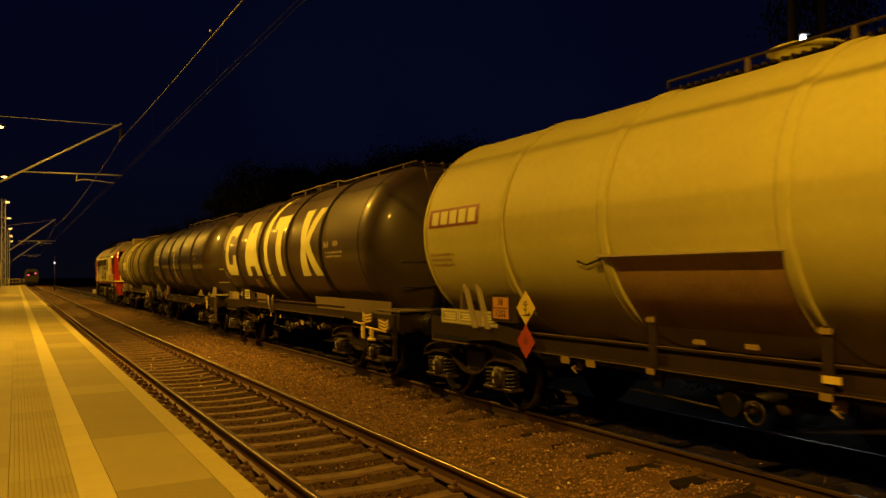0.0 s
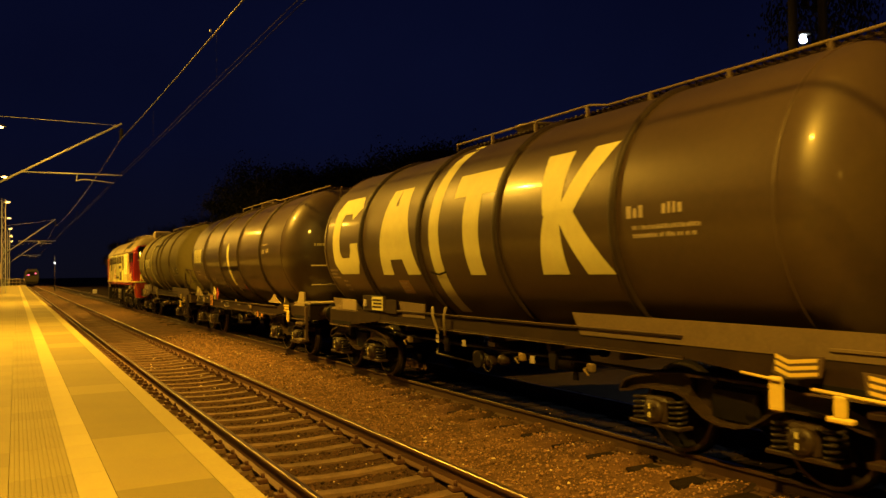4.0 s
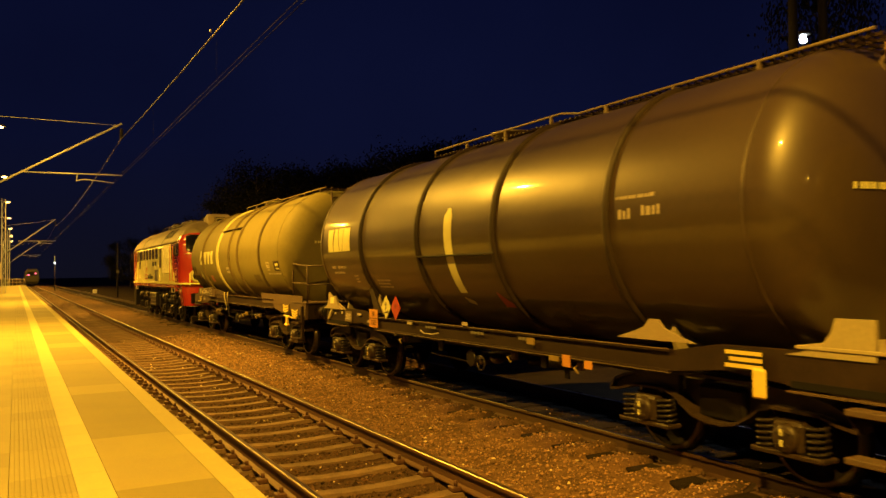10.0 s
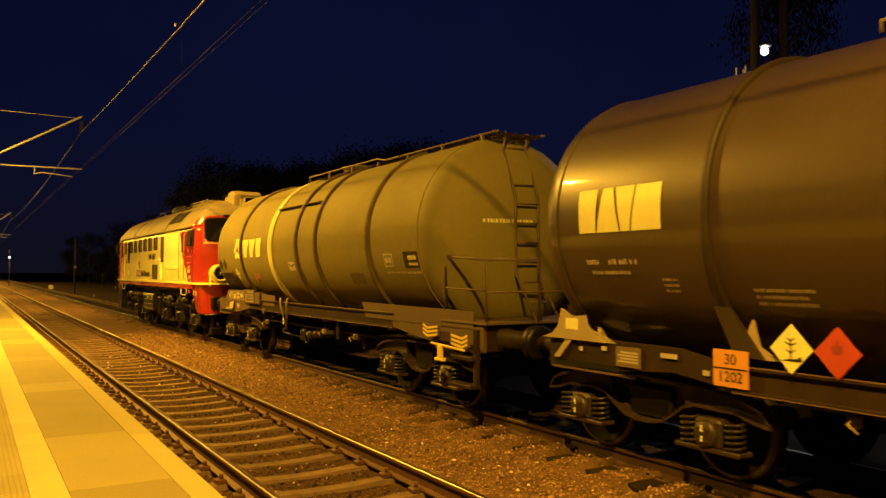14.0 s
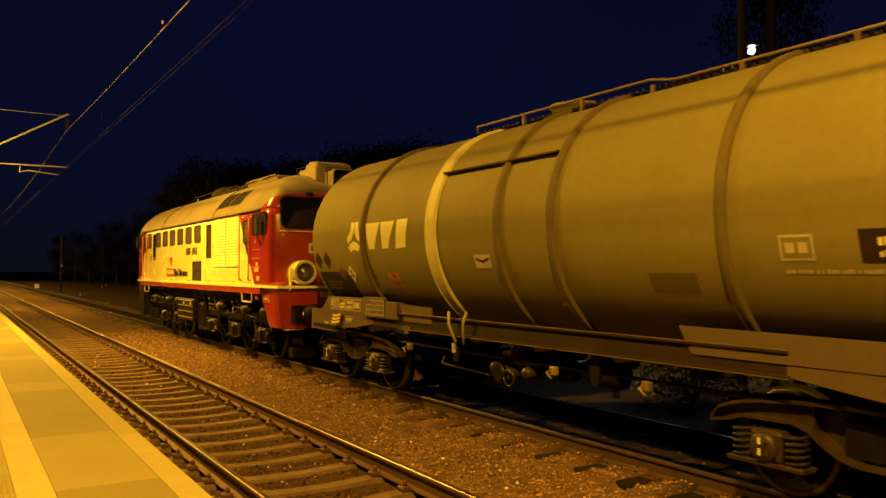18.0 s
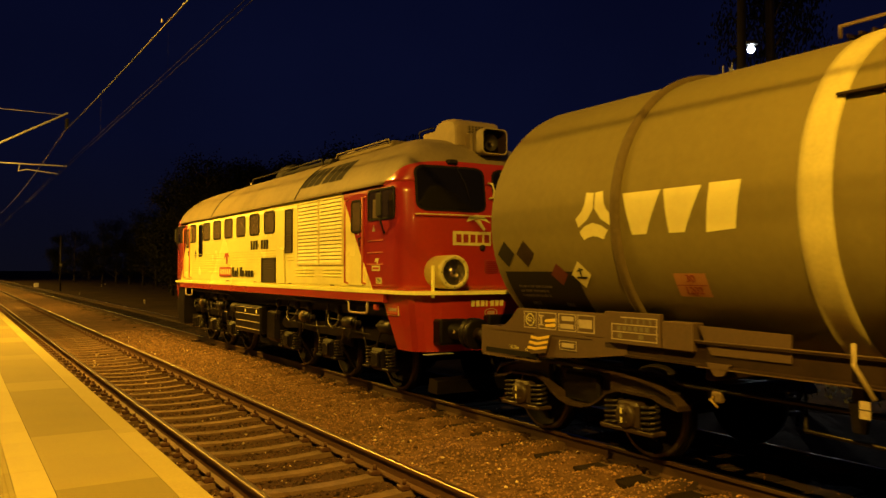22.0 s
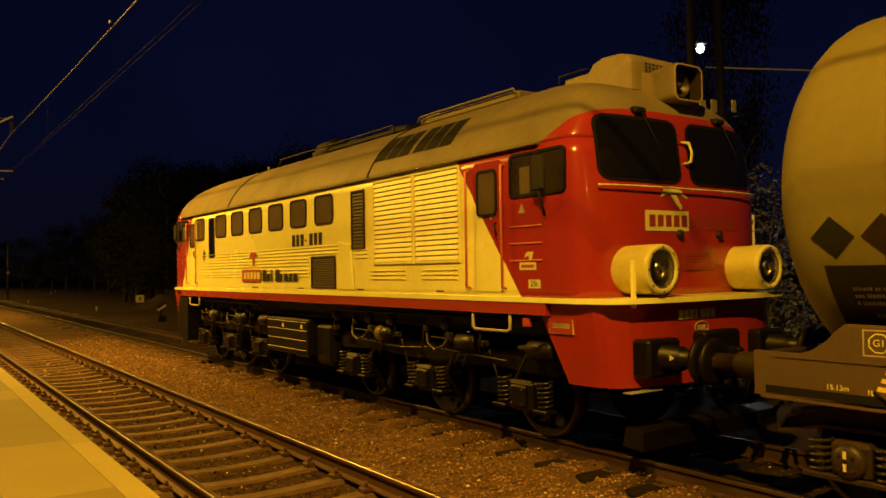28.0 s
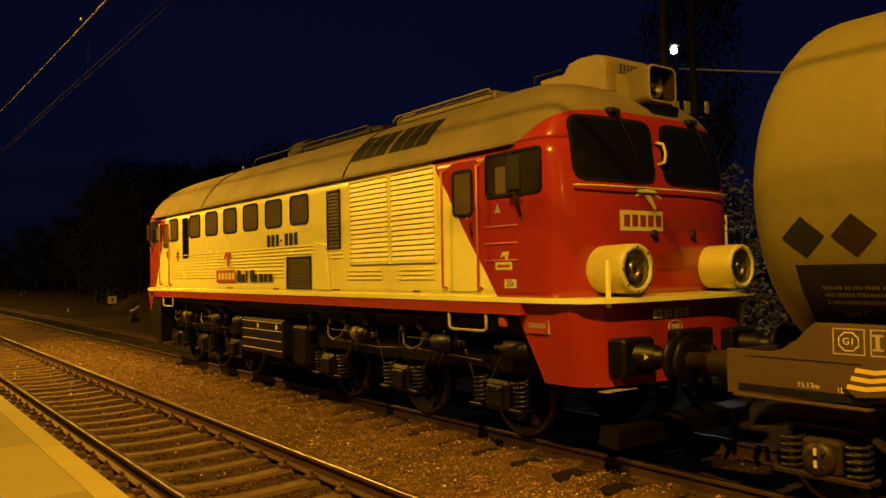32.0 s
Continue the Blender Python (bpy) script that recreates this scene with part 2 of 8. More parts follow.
M["tread"] = paint("wheel_tread", (0.10, 0.088, 0.075), 0.35, metal=0.8, var=0.3, scale=6, fine=50)
M["letter"] = paint("white_lettering", (0.62, 0.62, 0.28), 0.55, spec=0.3, var=0.07, scale=3, fine=40, bump=0.02, dirt=(0.45, 0.40, 0.2), dirt_amount=0.3, dirt_scale=5)
M["band_paint"] = paint("pale_band_paint", (0.46, 0.44, 0.19), 0.6, spec=0.3, var=0.12, scale=2, fine=30, bump=0.02, dirt=(0.28, 0.24, 0.12), dirt_amount=0.4, dirt_scale=3)
M["letter_dim"] = paint("worn_lettering", (0.36, 0.325, 0.25), 0.6, var=0.2, scale=9, fine=60, bump=0.02)
M["letter_faint"] = paint("faint_lettering", (0.13, 0.12, 0.09), 0.7, var=0.3, scale=9, fine=60, bump=0.02)
M["orange"] = paint("orange_plate", (0.50, 0.24, 0.05), 0.45, var=0.06, bump=0.02)
M["orange_dull"] = paint("faded_orange_plate", (0.34, 0.17, 0.07), 0.6, var=0.15, bump=0.02)
M["red_plate"] = paint("red_plate", (0.36, 0.05, 0.03), 0.45, var=0.08, bump=0.02)
M["red_faded"] = paint("faded_red_label", (0.10, 0.018, 0.012), 0.6, var=0.15, bump=0.02)
M["black"] = paint("matt_black", (0.014, 0.013, 0.012), 0.6, spec=0.2, var=0.2, bump=0.05)
M["rubber"] = paint("black_rubber", (0.009, 0.009, 0.009), 0.7, spec=0.12, var=0.2, bump=0.1)
M["yellow"] = paint("yellow_marking", (0.66, 0.52, 0.10), 0.5, var=0.08, bump=0.03)
M["loco_white"] = paint("loco_ivory_paint", (0.90, 0.90, 0.34), 0.25, var=0.05, scale=0.9, fine=18, bump=0.03, dirt=(0.50, 0.42, 0.22), dirt_amount=0.3, dirt_scale=1.8, coat=0.35)
M["loco_red"] = paint("loco_red_paint", (0.325, 0.027, 0.021), 0.24, var=0.08, scale=0.9, fine=18, bump=0.03, dirt=(0.20, 0.03, 0.02), dirt_amount=0.35, dirt_scale=1.8, coat=0.5)
M["loco_roof"] = paint("loco_roof_grey", (0.195, 0.165, 0.095), 0.6, spec=0.3, var=0.14, scale=0.8, fine=16, bump=0.05, dirt=(0.085, 0.068, 0.04), dirt_amount=0.6, dirt_scale=1.4)
M["window"] = paint("dark_window_glass", (0.006, 0.006, 0.007), 0.06, var=0.05, bump=0.0, spec=0.4)
M["chrome"] = paint("polished_reflector", (0.7, 0.7, 0.68), 0.15, metal=1.0, var=0.05, bump=0.0)
M["cooler"] = paint("cooler_ivory_paint", (0.26, 0.215, 0.125), 0.5, spec=0.4, var=0.1, scale=2, fine=20, bump=0.03, dirt=(0.17, 0.13, 0.07), dirt_amount=0.5, dirt_scale=3)
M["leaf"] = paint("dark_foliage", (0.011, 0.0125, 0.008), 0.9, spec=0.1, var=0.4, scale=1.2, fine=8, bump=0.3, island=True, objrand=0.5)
M["bush_leaf"] = paint("bush_foliage", (0.055, 0.060, 0.036), 0.6, spec=0.4, var=0.4, scale=1.2, fine=8, bump=0.3, island=True, objrand=0.6)
M["bark"] = paint("dark_bark", (0.05, 0.042, 0.034), 0.9, var=0.3, scale=3, fine=25, bump=0.6)
M["drum"] = paint("drum_ivory_paint", (0.62, 0.58, 0.17), 0.35, var=0.1, scale=1.5, fine=18, bump=0.04, dirt=(0.34, 0.28, 0.12), dirt_amount=0.4, dirt_scale=3)
M["loco_dim"] = paint("loco_dark_red_paint", (0.24, 0.028, 0.016), 0.5, var=0.1, bump=0.03)
# handrail paint; on the cab ribs it stands in for caught light
M["loco_pink"] = paint("loco_rail_lit_rib_paint", (0.55, 0.16, 0.08), 0.4, var=0.06, bump=0.02)
M["band"] = paint("oily_yellow_band", (0.11, 0.075, 0.018), 0.5, var=0.3, scale=8, bump=0.05)
M["brass"] = paint("dull_yellow_band", (0.231, 0.165, 0.044), 0.5, var=0.15, bump=0.05)
M["galv_dark"] = paint("oily_steel", (0.05, 0.046, 0.042), 0.4, metal=0.6, var=0.25, scale=8, fine=50, bump=0.1)
M["clear"] = glass("clear_glass", (1, 1, 1), 0.03)
M["clear"].node_tree.nodes["Principled BSDF"].inputs["Transmission Weight"].default_value = 1.0
M["sign_white"] = paint("white_sign_plate", (0.75, 0.73, 0.68), 0.5, var=0.05, bump=0.02)


# ---- mesh building ----
class Shape:
    """Vertices and faces of one mesh, gathered from simple solids."""

    def __init__(self):
        self.v, self.f, self.smooth = [], [], []

    def add(self, verts, faces, smooth=False):
        k = len(self.v)
        self.v += [tuple(p) for p in verts]
        self.f += [tuple(i + k for i in q) for q in faces]
        self.smooth += [smooth] * len(faces)
        return self

    def box(self, x0, x1, y0, y1, z0, z1, c=0.0):
        """A box, its long edges chamfered by c."""
        x0, x1 = min(x0, x1), max(x0, x1)
        y0, y1 = min(y0, y1), max(y0, y1)
        z0, z1 = min(z0, z1), max(z0, z1)
        c = min(c, (x1 - x0) / 2.2, (y1 - y0) / 2.2, (z1 - z0) / 2.2)
        if c <= 0:
            vs = [(x, y, z) for x in (x0, x1) for y in (y0, y1) for z in (z0, z1)]
            return self.add(vs, [(0, 1, 3, 2), (4, 6, 7, 5), (0, 4, 5, 1), (2, 3, 7, 6), (0, 2, 6, 4), (1, 5, 7, 3)])
        vs, fs = [], []
        lo, hi = (x0, y0, z0), (x1, y1, z1)
        index = {}
        for sx in (0, 1):
            for sy in (0, 1):
                for sz in (0, 1):
                    for ax in range(3):
                        p = [(hi if s else lo)[i] for i, s in enumerate((sx, sy, sz))]
                        for j in range(3):
                            if j != ax:
                                p[j] += -c if (sx, sy, sz)[j] else c
                        index[(sx, sy, sz, ax)] = len(vs)
                        vs.append(p)
        for ax in range(3):
            o = [i for i in range(3) if i != ax]
            for s in (0, 1):
                q = []
                for a, b in ((0, 0), (1, 0), (1, 1), (0, 1)):
                    k = [0, 0, 0]
                    k[ax], k[o[0]], k[o[1]] = s, a, b
                    q.append(index[(*k, ax)])
                fs.append(q)
        for ax in range(3):
            o = [i for i in range(3) if i != ax]
            for a in (0, 1):
                for b in (0, 1):
                    k0, k1 = [0, 0, 0], [0, 0, 0]
                    for k, s in ((k0, 0), (k1, 1)):
                        k[ax], k[o[0]], k[o[1]] = s, a, b
                    fs.append((index[(*k0, o[0])], index[(*k1, o[0])], index[(*k1, o[1])], index[(*k0, o[1])]))
        for sx in (0, 1):
            for sy in (0, 1):
                for sz in (0, 1):
                    fs.append([index[(sx, sy, sz, ax)] for ax in range(3)])
        return self.add(vs, fs)

    def tube(self, a, b, r, n=8, r2=None, caps=True):
        """A rod from a to b."""
        a, b = Vector(a), Vector(b)
        w = (b - a).normalized()
        u = w.orthogonal().normalized()
        v = w.cross(u)
        r2 = r if r2 is None else r2
        vs = [a + (u * math.cos(t) + v * math.sin(t)) * r for t in (2 * math.pi * i / n for i in range(n))]
        vs += [b + (u * math.cos(t) + v * math.sin(t)) * r2 for t in (2 * math.pi * i / n for i in range(n))]
        self.add(vs, [(i, (i + 1) % n, n + (i + 1) % n, n + i) for i in range(n)], True)
        if caps:
            k = len(self.v) - 2 * n
            self.f += [tuple(range(k + n - 1, k - 1, -1)), tuple(range(k + n, k + 2 * n))]
            self.smooth += [False, False]
        return self

    def bent(self, points, r, n=8):
        """A pipe through the points, mitred where it turns."""
        p = [Vector(q) for q in points]
        ways = [(b - a).normalized() for a, b in zip(p[:-1], p[1:])]
        u = ways[0].orthogonal().normalized()
        vs = []
        for i, q in enumerate(p):
            w = ways[min(i, len(ways) - 1)]
            k = 1.0
            if 0 < i < len(p) - 1:
                k = 1 / max(0.45, math.sqrt(max(0.0, (1 + ways[i - 1].dot(ways[i])) / 2)))
                w = (ways[i - 1] + ways[i]).normalized()
            u = (u - w * u.dot(w)).normalized()
            v = w.cross(u)
            bend = Vector((0, 0, 0))
            if k > 1.001:
                bend = (ways[i] - ways[i - 1])
                bend = (bend - w * bend.dot(w)).normalized()
            for j in range(n):
                t = 2 * math.pi * j / n
                e = u * math.cos(t) + v * math.sin(t)
                vs.append(q + (e + bend * e.dot(bend) * (k - 1)) * r)
        m = len(p)
        self.add(vs, [(i * n + j, i * n + (j + 1) % n, (i + 1) * n + (j + 1) % n, (i + 1) * n + j) for i in range(m - 1) for j in range(n)], True)
        k = len(self.v) - m * n
        self.f += [tuple(range(k + n - 1, k - 1, -1)), tuple(range(k + (m - 1) * n, k + m * n))]
        self.smooth += [False, False]
        return self

    def strip(self, line, axis, a, b, thick):
        """A plate bent along a line of pairs, drawn out from a to b along an axis."""
        n = len(line)
        up = [(p[0], p[1] + thick) for p in line]
        return self.prism(list(line) + up[::-1], axis, a, b) if n < 3 else self._strip(line, up, axis, a, b)

    def _strip(self, line, up, axis, a, b):
        for i in range(len(line) - 1):
            self.prism([line[i], line[i + 1], up[i + 1], up[i]], axis, a, b)
        return self

    def ball(self, c, r, n=12, m=8, squash=(1, 1, 1)):
        c = Vector(c)
        vs = [c + Vector((0, 0, r * squash[2]))]
        for j in range(1, m):
            a = math.pi * j / m
            vs += [c + Vector((r * squash[0] * math.sin(a) * math.cos(t), r * squash[1] * math.sin(a) * math.sin(t), r * squash[2] * math.cos(a)))
                   for t in (2 * math.pi * i / n for i in range(n))]
        vs.append(c - Vector((0, 0, r * squash[2])))
        fs = [(0, 1 + i, 1 + (i + 1) % n) for i in range(n)]
        for j in range(m - 2):
            fs += [(1 + j * n + i, 1 + (j + 1) * n + i, 1 + (j + 1) * n + (i + 1) % n, 1 + j * n + (i + 1) % n) for i in range(n)]
        e = len(vs) - 1
        fs += [(e, 1 + (m - 2) * n + (i + 1) % n, 1 + (m - 2) * n + i) for i in range(n)]
        return self.add(vs, fs, True)

    def lathe(self, profile, axis="y", centre=(0, 0, 0), n=48, closed=False, smooth=True):
        """profile: (along, radius) pairs turned round an axis through centre."""
        c = Vector(centre)
        vs = []
        for s, r in profile:
            for i in range(n):
                t = 2 * math.pi * i / n
                a, b = r * math.cos(t), r * math.sin(t)
                vs.append(c + Vector({"y": (a, s, b), "x": (s, a, b), "z": (a, b, s)}[axis]))
        m = len(profile)
        fs = [(j * n + i, j * n + (i + 1) % n, (j + 1) * n + (i + 1) % n, (j + 1) * n + i) for j in range(m - 1 + closed) for i in range(n)] if not closed else [
            (j * n + i, j * n + (i + 1) % n, ((j + 1) % m) * n + (i + 1) % n, ((j + 1) % m) * n + i) for j in range(m) for i in range(n)]
        return self.add(vs, fs, smooth)

    def prism(self, outline, axis, a, b):
        """A flat outline (pairs in the two other axes, in order) drawn out along an axis from a to b."""
        n = len(outline)

        def at(p, s):
            return {"x": (s, p[0], p[1]), "y": (p[0], s, p[1]), "z": (p[0], p[1], s)}[axis]
        vs = [at(p, a) for p in outline] + [at(p, b) for p in outline]
        fs = [(i, (i + 1) % n, n + (i + 1) % n, n + i) for i in range(n)] + [tuple(range(n - 1, -1, -1)), tuple(range(n, 2 * n))]
        return self.add(vs, fs)

    def mesh(self, name, material, weld=False):
        me = bpy.data.meshes.new(name)
        me.from_pydata(self.v, [], self.f)
        bm = bmesh.new()
        bm.from_mesh(me)
        if weld:
            bmesh.ops.remove_doubles(bm, verts=bm.verts, dist=0.0005)
        bmesh.ops.recalc_face_normals(bm, faces=bm.faces)
        bm.to_mesh(me)
        bm.free()
        if len(me.polygons) == len(self.smooth):
            me.polygons.foreach_set("use_smooth", self.smooth)
        else:
            me.polygons.foreach_set("use_smooth", [all(self.smooth)] * len(me.polygons))
        me.materials.append(material)
        return me


def part(name, shape, material, parent=None, label="", at=None):
    """One mesh object, under a thing or a part."""
    data = shape if isinstance(shape, bpy.types.Mesh) else shape.mesh(name, material)
    ob = new(name, data)
    ob.parent = parent
    if at is not None:
        ob.matrix_basis = at
    return tagged(ob, label)


def thing(name, label, category, at=None, group="", kind=""):
    ob = new(name)
    ob.empty_display_size = 0.2
    if at is not None:
        ob.matrix_basis = at
    return tagged(ob, label, category, group, kind)


def solid(name, shape, material, label, category, group="", kind="", at=None):
    return tagged(part(name, shape, material, None, label, at), label, category, group, kind)

# ---- ground, tracks, platform ----
RAIL_NEAR = (2.285, 3.80)
RAIL_TRAIN = (6.152, 7.657)
XC = 6.905
EDGE_X, PLAT_Z = 1.344, 0.555
rng = random.Random(7)


def bump_height(x, y, size):
    return noise.noise(Vector((x * size, y * size, 0.3)))


def make_ground():
    s = Shape()
    xs = [-900, -200, -60, -20, -6, 1.2, 9.8, 10.6, 12, 16, 24, 40, 80, 200, 900]
    ys = [-400, -120, -40, -10, 0, 10, 20, 30, 45, 60, 80, 100, 130, 170, 250, 500, 1600]
    vs = []
    for y in ys:
        for x in xs:
            z = -0.62 + 0.12 * bump_height(x, y, 0.11) if x > 10 else -0.62
            vs.append((x, y, z))
    n = len(xs)
    fs = [(j * n + i, j * n + i + 1, (j + 1) * n + i + 1, (j + 1) * n + i) for j in range(len(ys) - 1) for i in range(n - 1)]
    s.add(vs, fs, True)
    solid("ground", s, M["earth"], "dark trodden earth beside the tracks at night", "ground", kind="structure")


def bed_z(x, y):
    """Height of the ballast over both tracks."""
    z = -0.232 + 0.036 * min(1.0, max(0.0, (x - 5.0) / 0.6))
    if 3.95 < x < 5.75:
        z += 0.05 * math.sin((x - 3.95) / 1.8 * math.pi)
    if 5.3 < x < 6.25:
        off = abs((y + 8.0 + 0.325) % 0.65 - 0.325)
        z += min(1.0, (x - 5.3) / 0.3) * (0.105 * min(1.0, max(0.0, (off - 0.09) / 0.09)) - 0.04)
    if x > 8.4:
        z -= (x - 8.4) * 0.26
    if x < 2.0:
        z -= 0.05
    return z + 0.022 * bump_height(x, y, 1.3) + 0.018 * bump_height(x, y, 5.0)


def make_ballast():
    s = Shape()
    xs = [1.30 + 0.11 * i for i in range(78)]
    ys = [-12 + 0.5 * i for i in range(28)] + [2 + 0.065 * i for i in range(200)] + [15 + 0.11 * i for i in range(62)] + [21.8 + 0.5 * i for i in range(60)] + [52, 60, 80, 120, 200, 420]
    vs = [(x, y, bed_z(x, y)) for y in ys for x in xs]
    n = len(xs)
    s.add(vs, [(j * n + i, j * n + i + 1, (j + 1) * n + i + 1, (j + 1) * n + i) for j in range(len(ys) - 1) for i in range(n - 1)], True)
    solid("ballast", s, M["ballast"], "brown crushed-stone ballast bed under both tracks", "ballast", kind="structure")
    heaps = {"stone": Shape(), "stone_dark": Shape(), "stone_pale": Shape()}
    for _ in range(84000):
        y = 0.5 + 28 * rng.random() ** 1.5
        x = rng.uniform(1.4, 6.1) if rng.random() < 0.90 else rng.uniform(6.2, 9.5)
        near = x < 3.98 + 0.25 * bump_height(x, y, 1.1)
        if near and abs((y + 4.0 + 0.3125) % 0.625 - 0.3125) < 0.115 and 1.75 < x < 4.3 and rng.random() < 0.88:
            continue
        r = rng.uniform(0.007, 0.016) + 0.020 * rng.random() ** 6
        z = bed_z(x, y) + r * 0.35
        a = rng.random() * 6.28
        ca, sa = math.cos(a), math.sin(a)
        p = []
        for dx, dy, dz in ((1, 0, 0), (0, 1, 0), (-1, 0, 0), (0, -1, 0), (0, 0, 0.8), (0, 0, -0.8)):
            k = r * rng.uniform(0.65, 1.25)
            p.append((x + (dx * ca - dy * sa) * k, y + (dx * sa + dy * ca) * k * 0.8, z + dz * k * 0.8))
        # dark stones lie where the ballast strips are dark
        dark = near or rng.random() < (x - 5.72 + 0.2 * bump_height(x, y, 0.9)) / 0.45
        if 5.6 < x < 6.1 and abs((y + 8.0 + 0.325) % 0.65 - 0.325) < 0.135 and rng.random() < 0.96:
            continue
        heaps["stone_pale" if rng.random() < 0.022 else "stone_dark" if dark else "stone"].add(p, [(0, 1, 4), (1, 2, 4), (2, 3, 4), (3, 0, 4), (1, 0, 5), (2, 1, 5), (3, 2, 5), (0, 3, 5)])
    for kind, name, label in (("stone", "ballast_stones", "loose broken buff ballast stones between the two tracks"), ("stone_dark", "stained_stones", "dark brown ballast stones between the rails"),
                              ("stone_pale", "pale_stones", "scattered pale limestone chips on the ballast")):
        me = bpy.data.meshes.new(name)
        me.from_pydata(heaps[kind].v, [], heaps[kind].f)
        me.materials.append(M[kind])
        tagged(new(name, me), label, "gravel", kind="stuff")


RAIL_PROFILE = [(-0.07, -0.172), (0.07, -0.172), (0.07, -0.16), (0.012, -0.145), (0.010, -0.045), (0.034, -0.036), (0.034, -0.008),
                (0.026, -0.002), (-0.026, -0.002), (-0.034, -0.008), (-0.034, -0.036), (-0.010, -0.045), (-0.012, -0.145), (-0.07, -0.16)]


def make_rail(x, label, mat="rail"):
    r = solid("rail", Shape().prism([(x + a, b) for a, b in RAIL_PROFILE], "y", -45, 420), M[mat], label, "rail", "running rails", "structure")
    part("running_surface", Shape().prism([(x - 0.027, -0.0025), (x + 0.027, -0.0025), (x + 0.022, 0.0015), (x - 0.022, 0.0015)], "y", -45, 420), M["rail_head" if mat == "rail" else "rail_bright"], r, "polished steel running surface")


def make_tracks():
    for x in RAIL_NEAR:
        make_rail(x, "rusty steel rail with a polished head on concrete sleepers")
    for x in RAIL_TRAIN:
        make_rail(x, "dark rusty rail with polished head under the train", "rail_dark")
    near = thing("track_near", "railway track of concrete sleepers beside the platform", "track", kind="structure")
    cx = sum(RAIL_NEAR) / 2
    # concrete sleeper: dished in the middle, high seats under the rails
    prof = [(-1.27, -0.20), (-1.0, -0.186), (-0.6, -0.186), (-0.4, -0.198), (-0.2, -0.208), (0.2, -0.208), (0.4, -0.198), (0.6, -0.186), (1.0, -0.186), (1.27, -0.20)]
    s = Shape()
    vs, fs = [], []
    for x, z in prof:
        vs += [(x, -0.13, -0.36), (x, -0.082, z), (x, 0.082, z), (x, 0.13, -0.36)]
    for i in range(len(prof) - 1):
        for k in range(3):
            fs.append((i * 4 + k, i * 4 + k + 1, (i + 1) * 4 + k + 1, (i + 1) * 4 + k))
    fs += [(0, 1, 2, 3), tuple(len(vs) - 4 + i for i in (3, 2, 1, 0))]
    sleeper = s.add(vs, fs).mesh("sleeper", M["sleeper"])
    clip = Shape()
    for rx in (-0.7575, 0.7575):
        for side in (-1, 1):
            clip.box(rx + side * 0.06, rx + side * 0.16, -0.055, 0.055, -0.186, -0.135, 0.01)
            clip.tube((rx + side * 0.10, 0, -0.14), (rx + side * 0.10, 0, -0.085), 0.02, 6)
    clip = clip.mesh("rail_clip", M["rail"])
    y, k = -4.0, 0
    far, farclip = Shape(), Shape()
    while y < 130:
        if y < 60:
            ob = part("sleeper", sleeper, None, near, at=pose(cx, y, rng.uniform(-0.006, 0.006), 0, 0, rng.uniform(-0.5, 0.5)))
            part("rail_clip", clip, None, ob)
        else:
            far.add([(cx + a, y + b, c) for a, b, c in s.v], s.f)
        y += 0.625
        k += 1
    part("far_sleepers", far, M["sleeper"], near)["kind"] = "stuff"
    tr = thing("track_train", "railway track of dark timber sleepers under the train", "track", kind="structure")
    wood = Shape().box(-1.28, 1.28, -0.13, 0.13, -0.34, -0.172, 0.02).mesh("sleeper", M["sleeper_wood"])
    plate = Shape()
    for rx in (-0.7525, 0.7525):
        plate.box(rx - 0.17, rx + 0.17, -0.08, 0.08, -0.182, -0.165, 0.004)
        for side in (-1, 1):
            plate.tube((rx + side * 0.12, 0.03, -0.17), (rx + side * 0.12, 0.03, -0.12), 0.018, 6)
    plate = plate.mesh("base_plate", M["rail_dark"])
    y = -8.0
    while y < 75:
        ob = part("sleeper", wood, None, tr, at=pose(XC, y + rng.uniform(-0.03, 0.03), rng.uniform(-0.01, 0.004), 0, 0, rng.uniform(-1.2, 1.2)))
        part("base_plate", plate, None, ob)
        y += 0.65


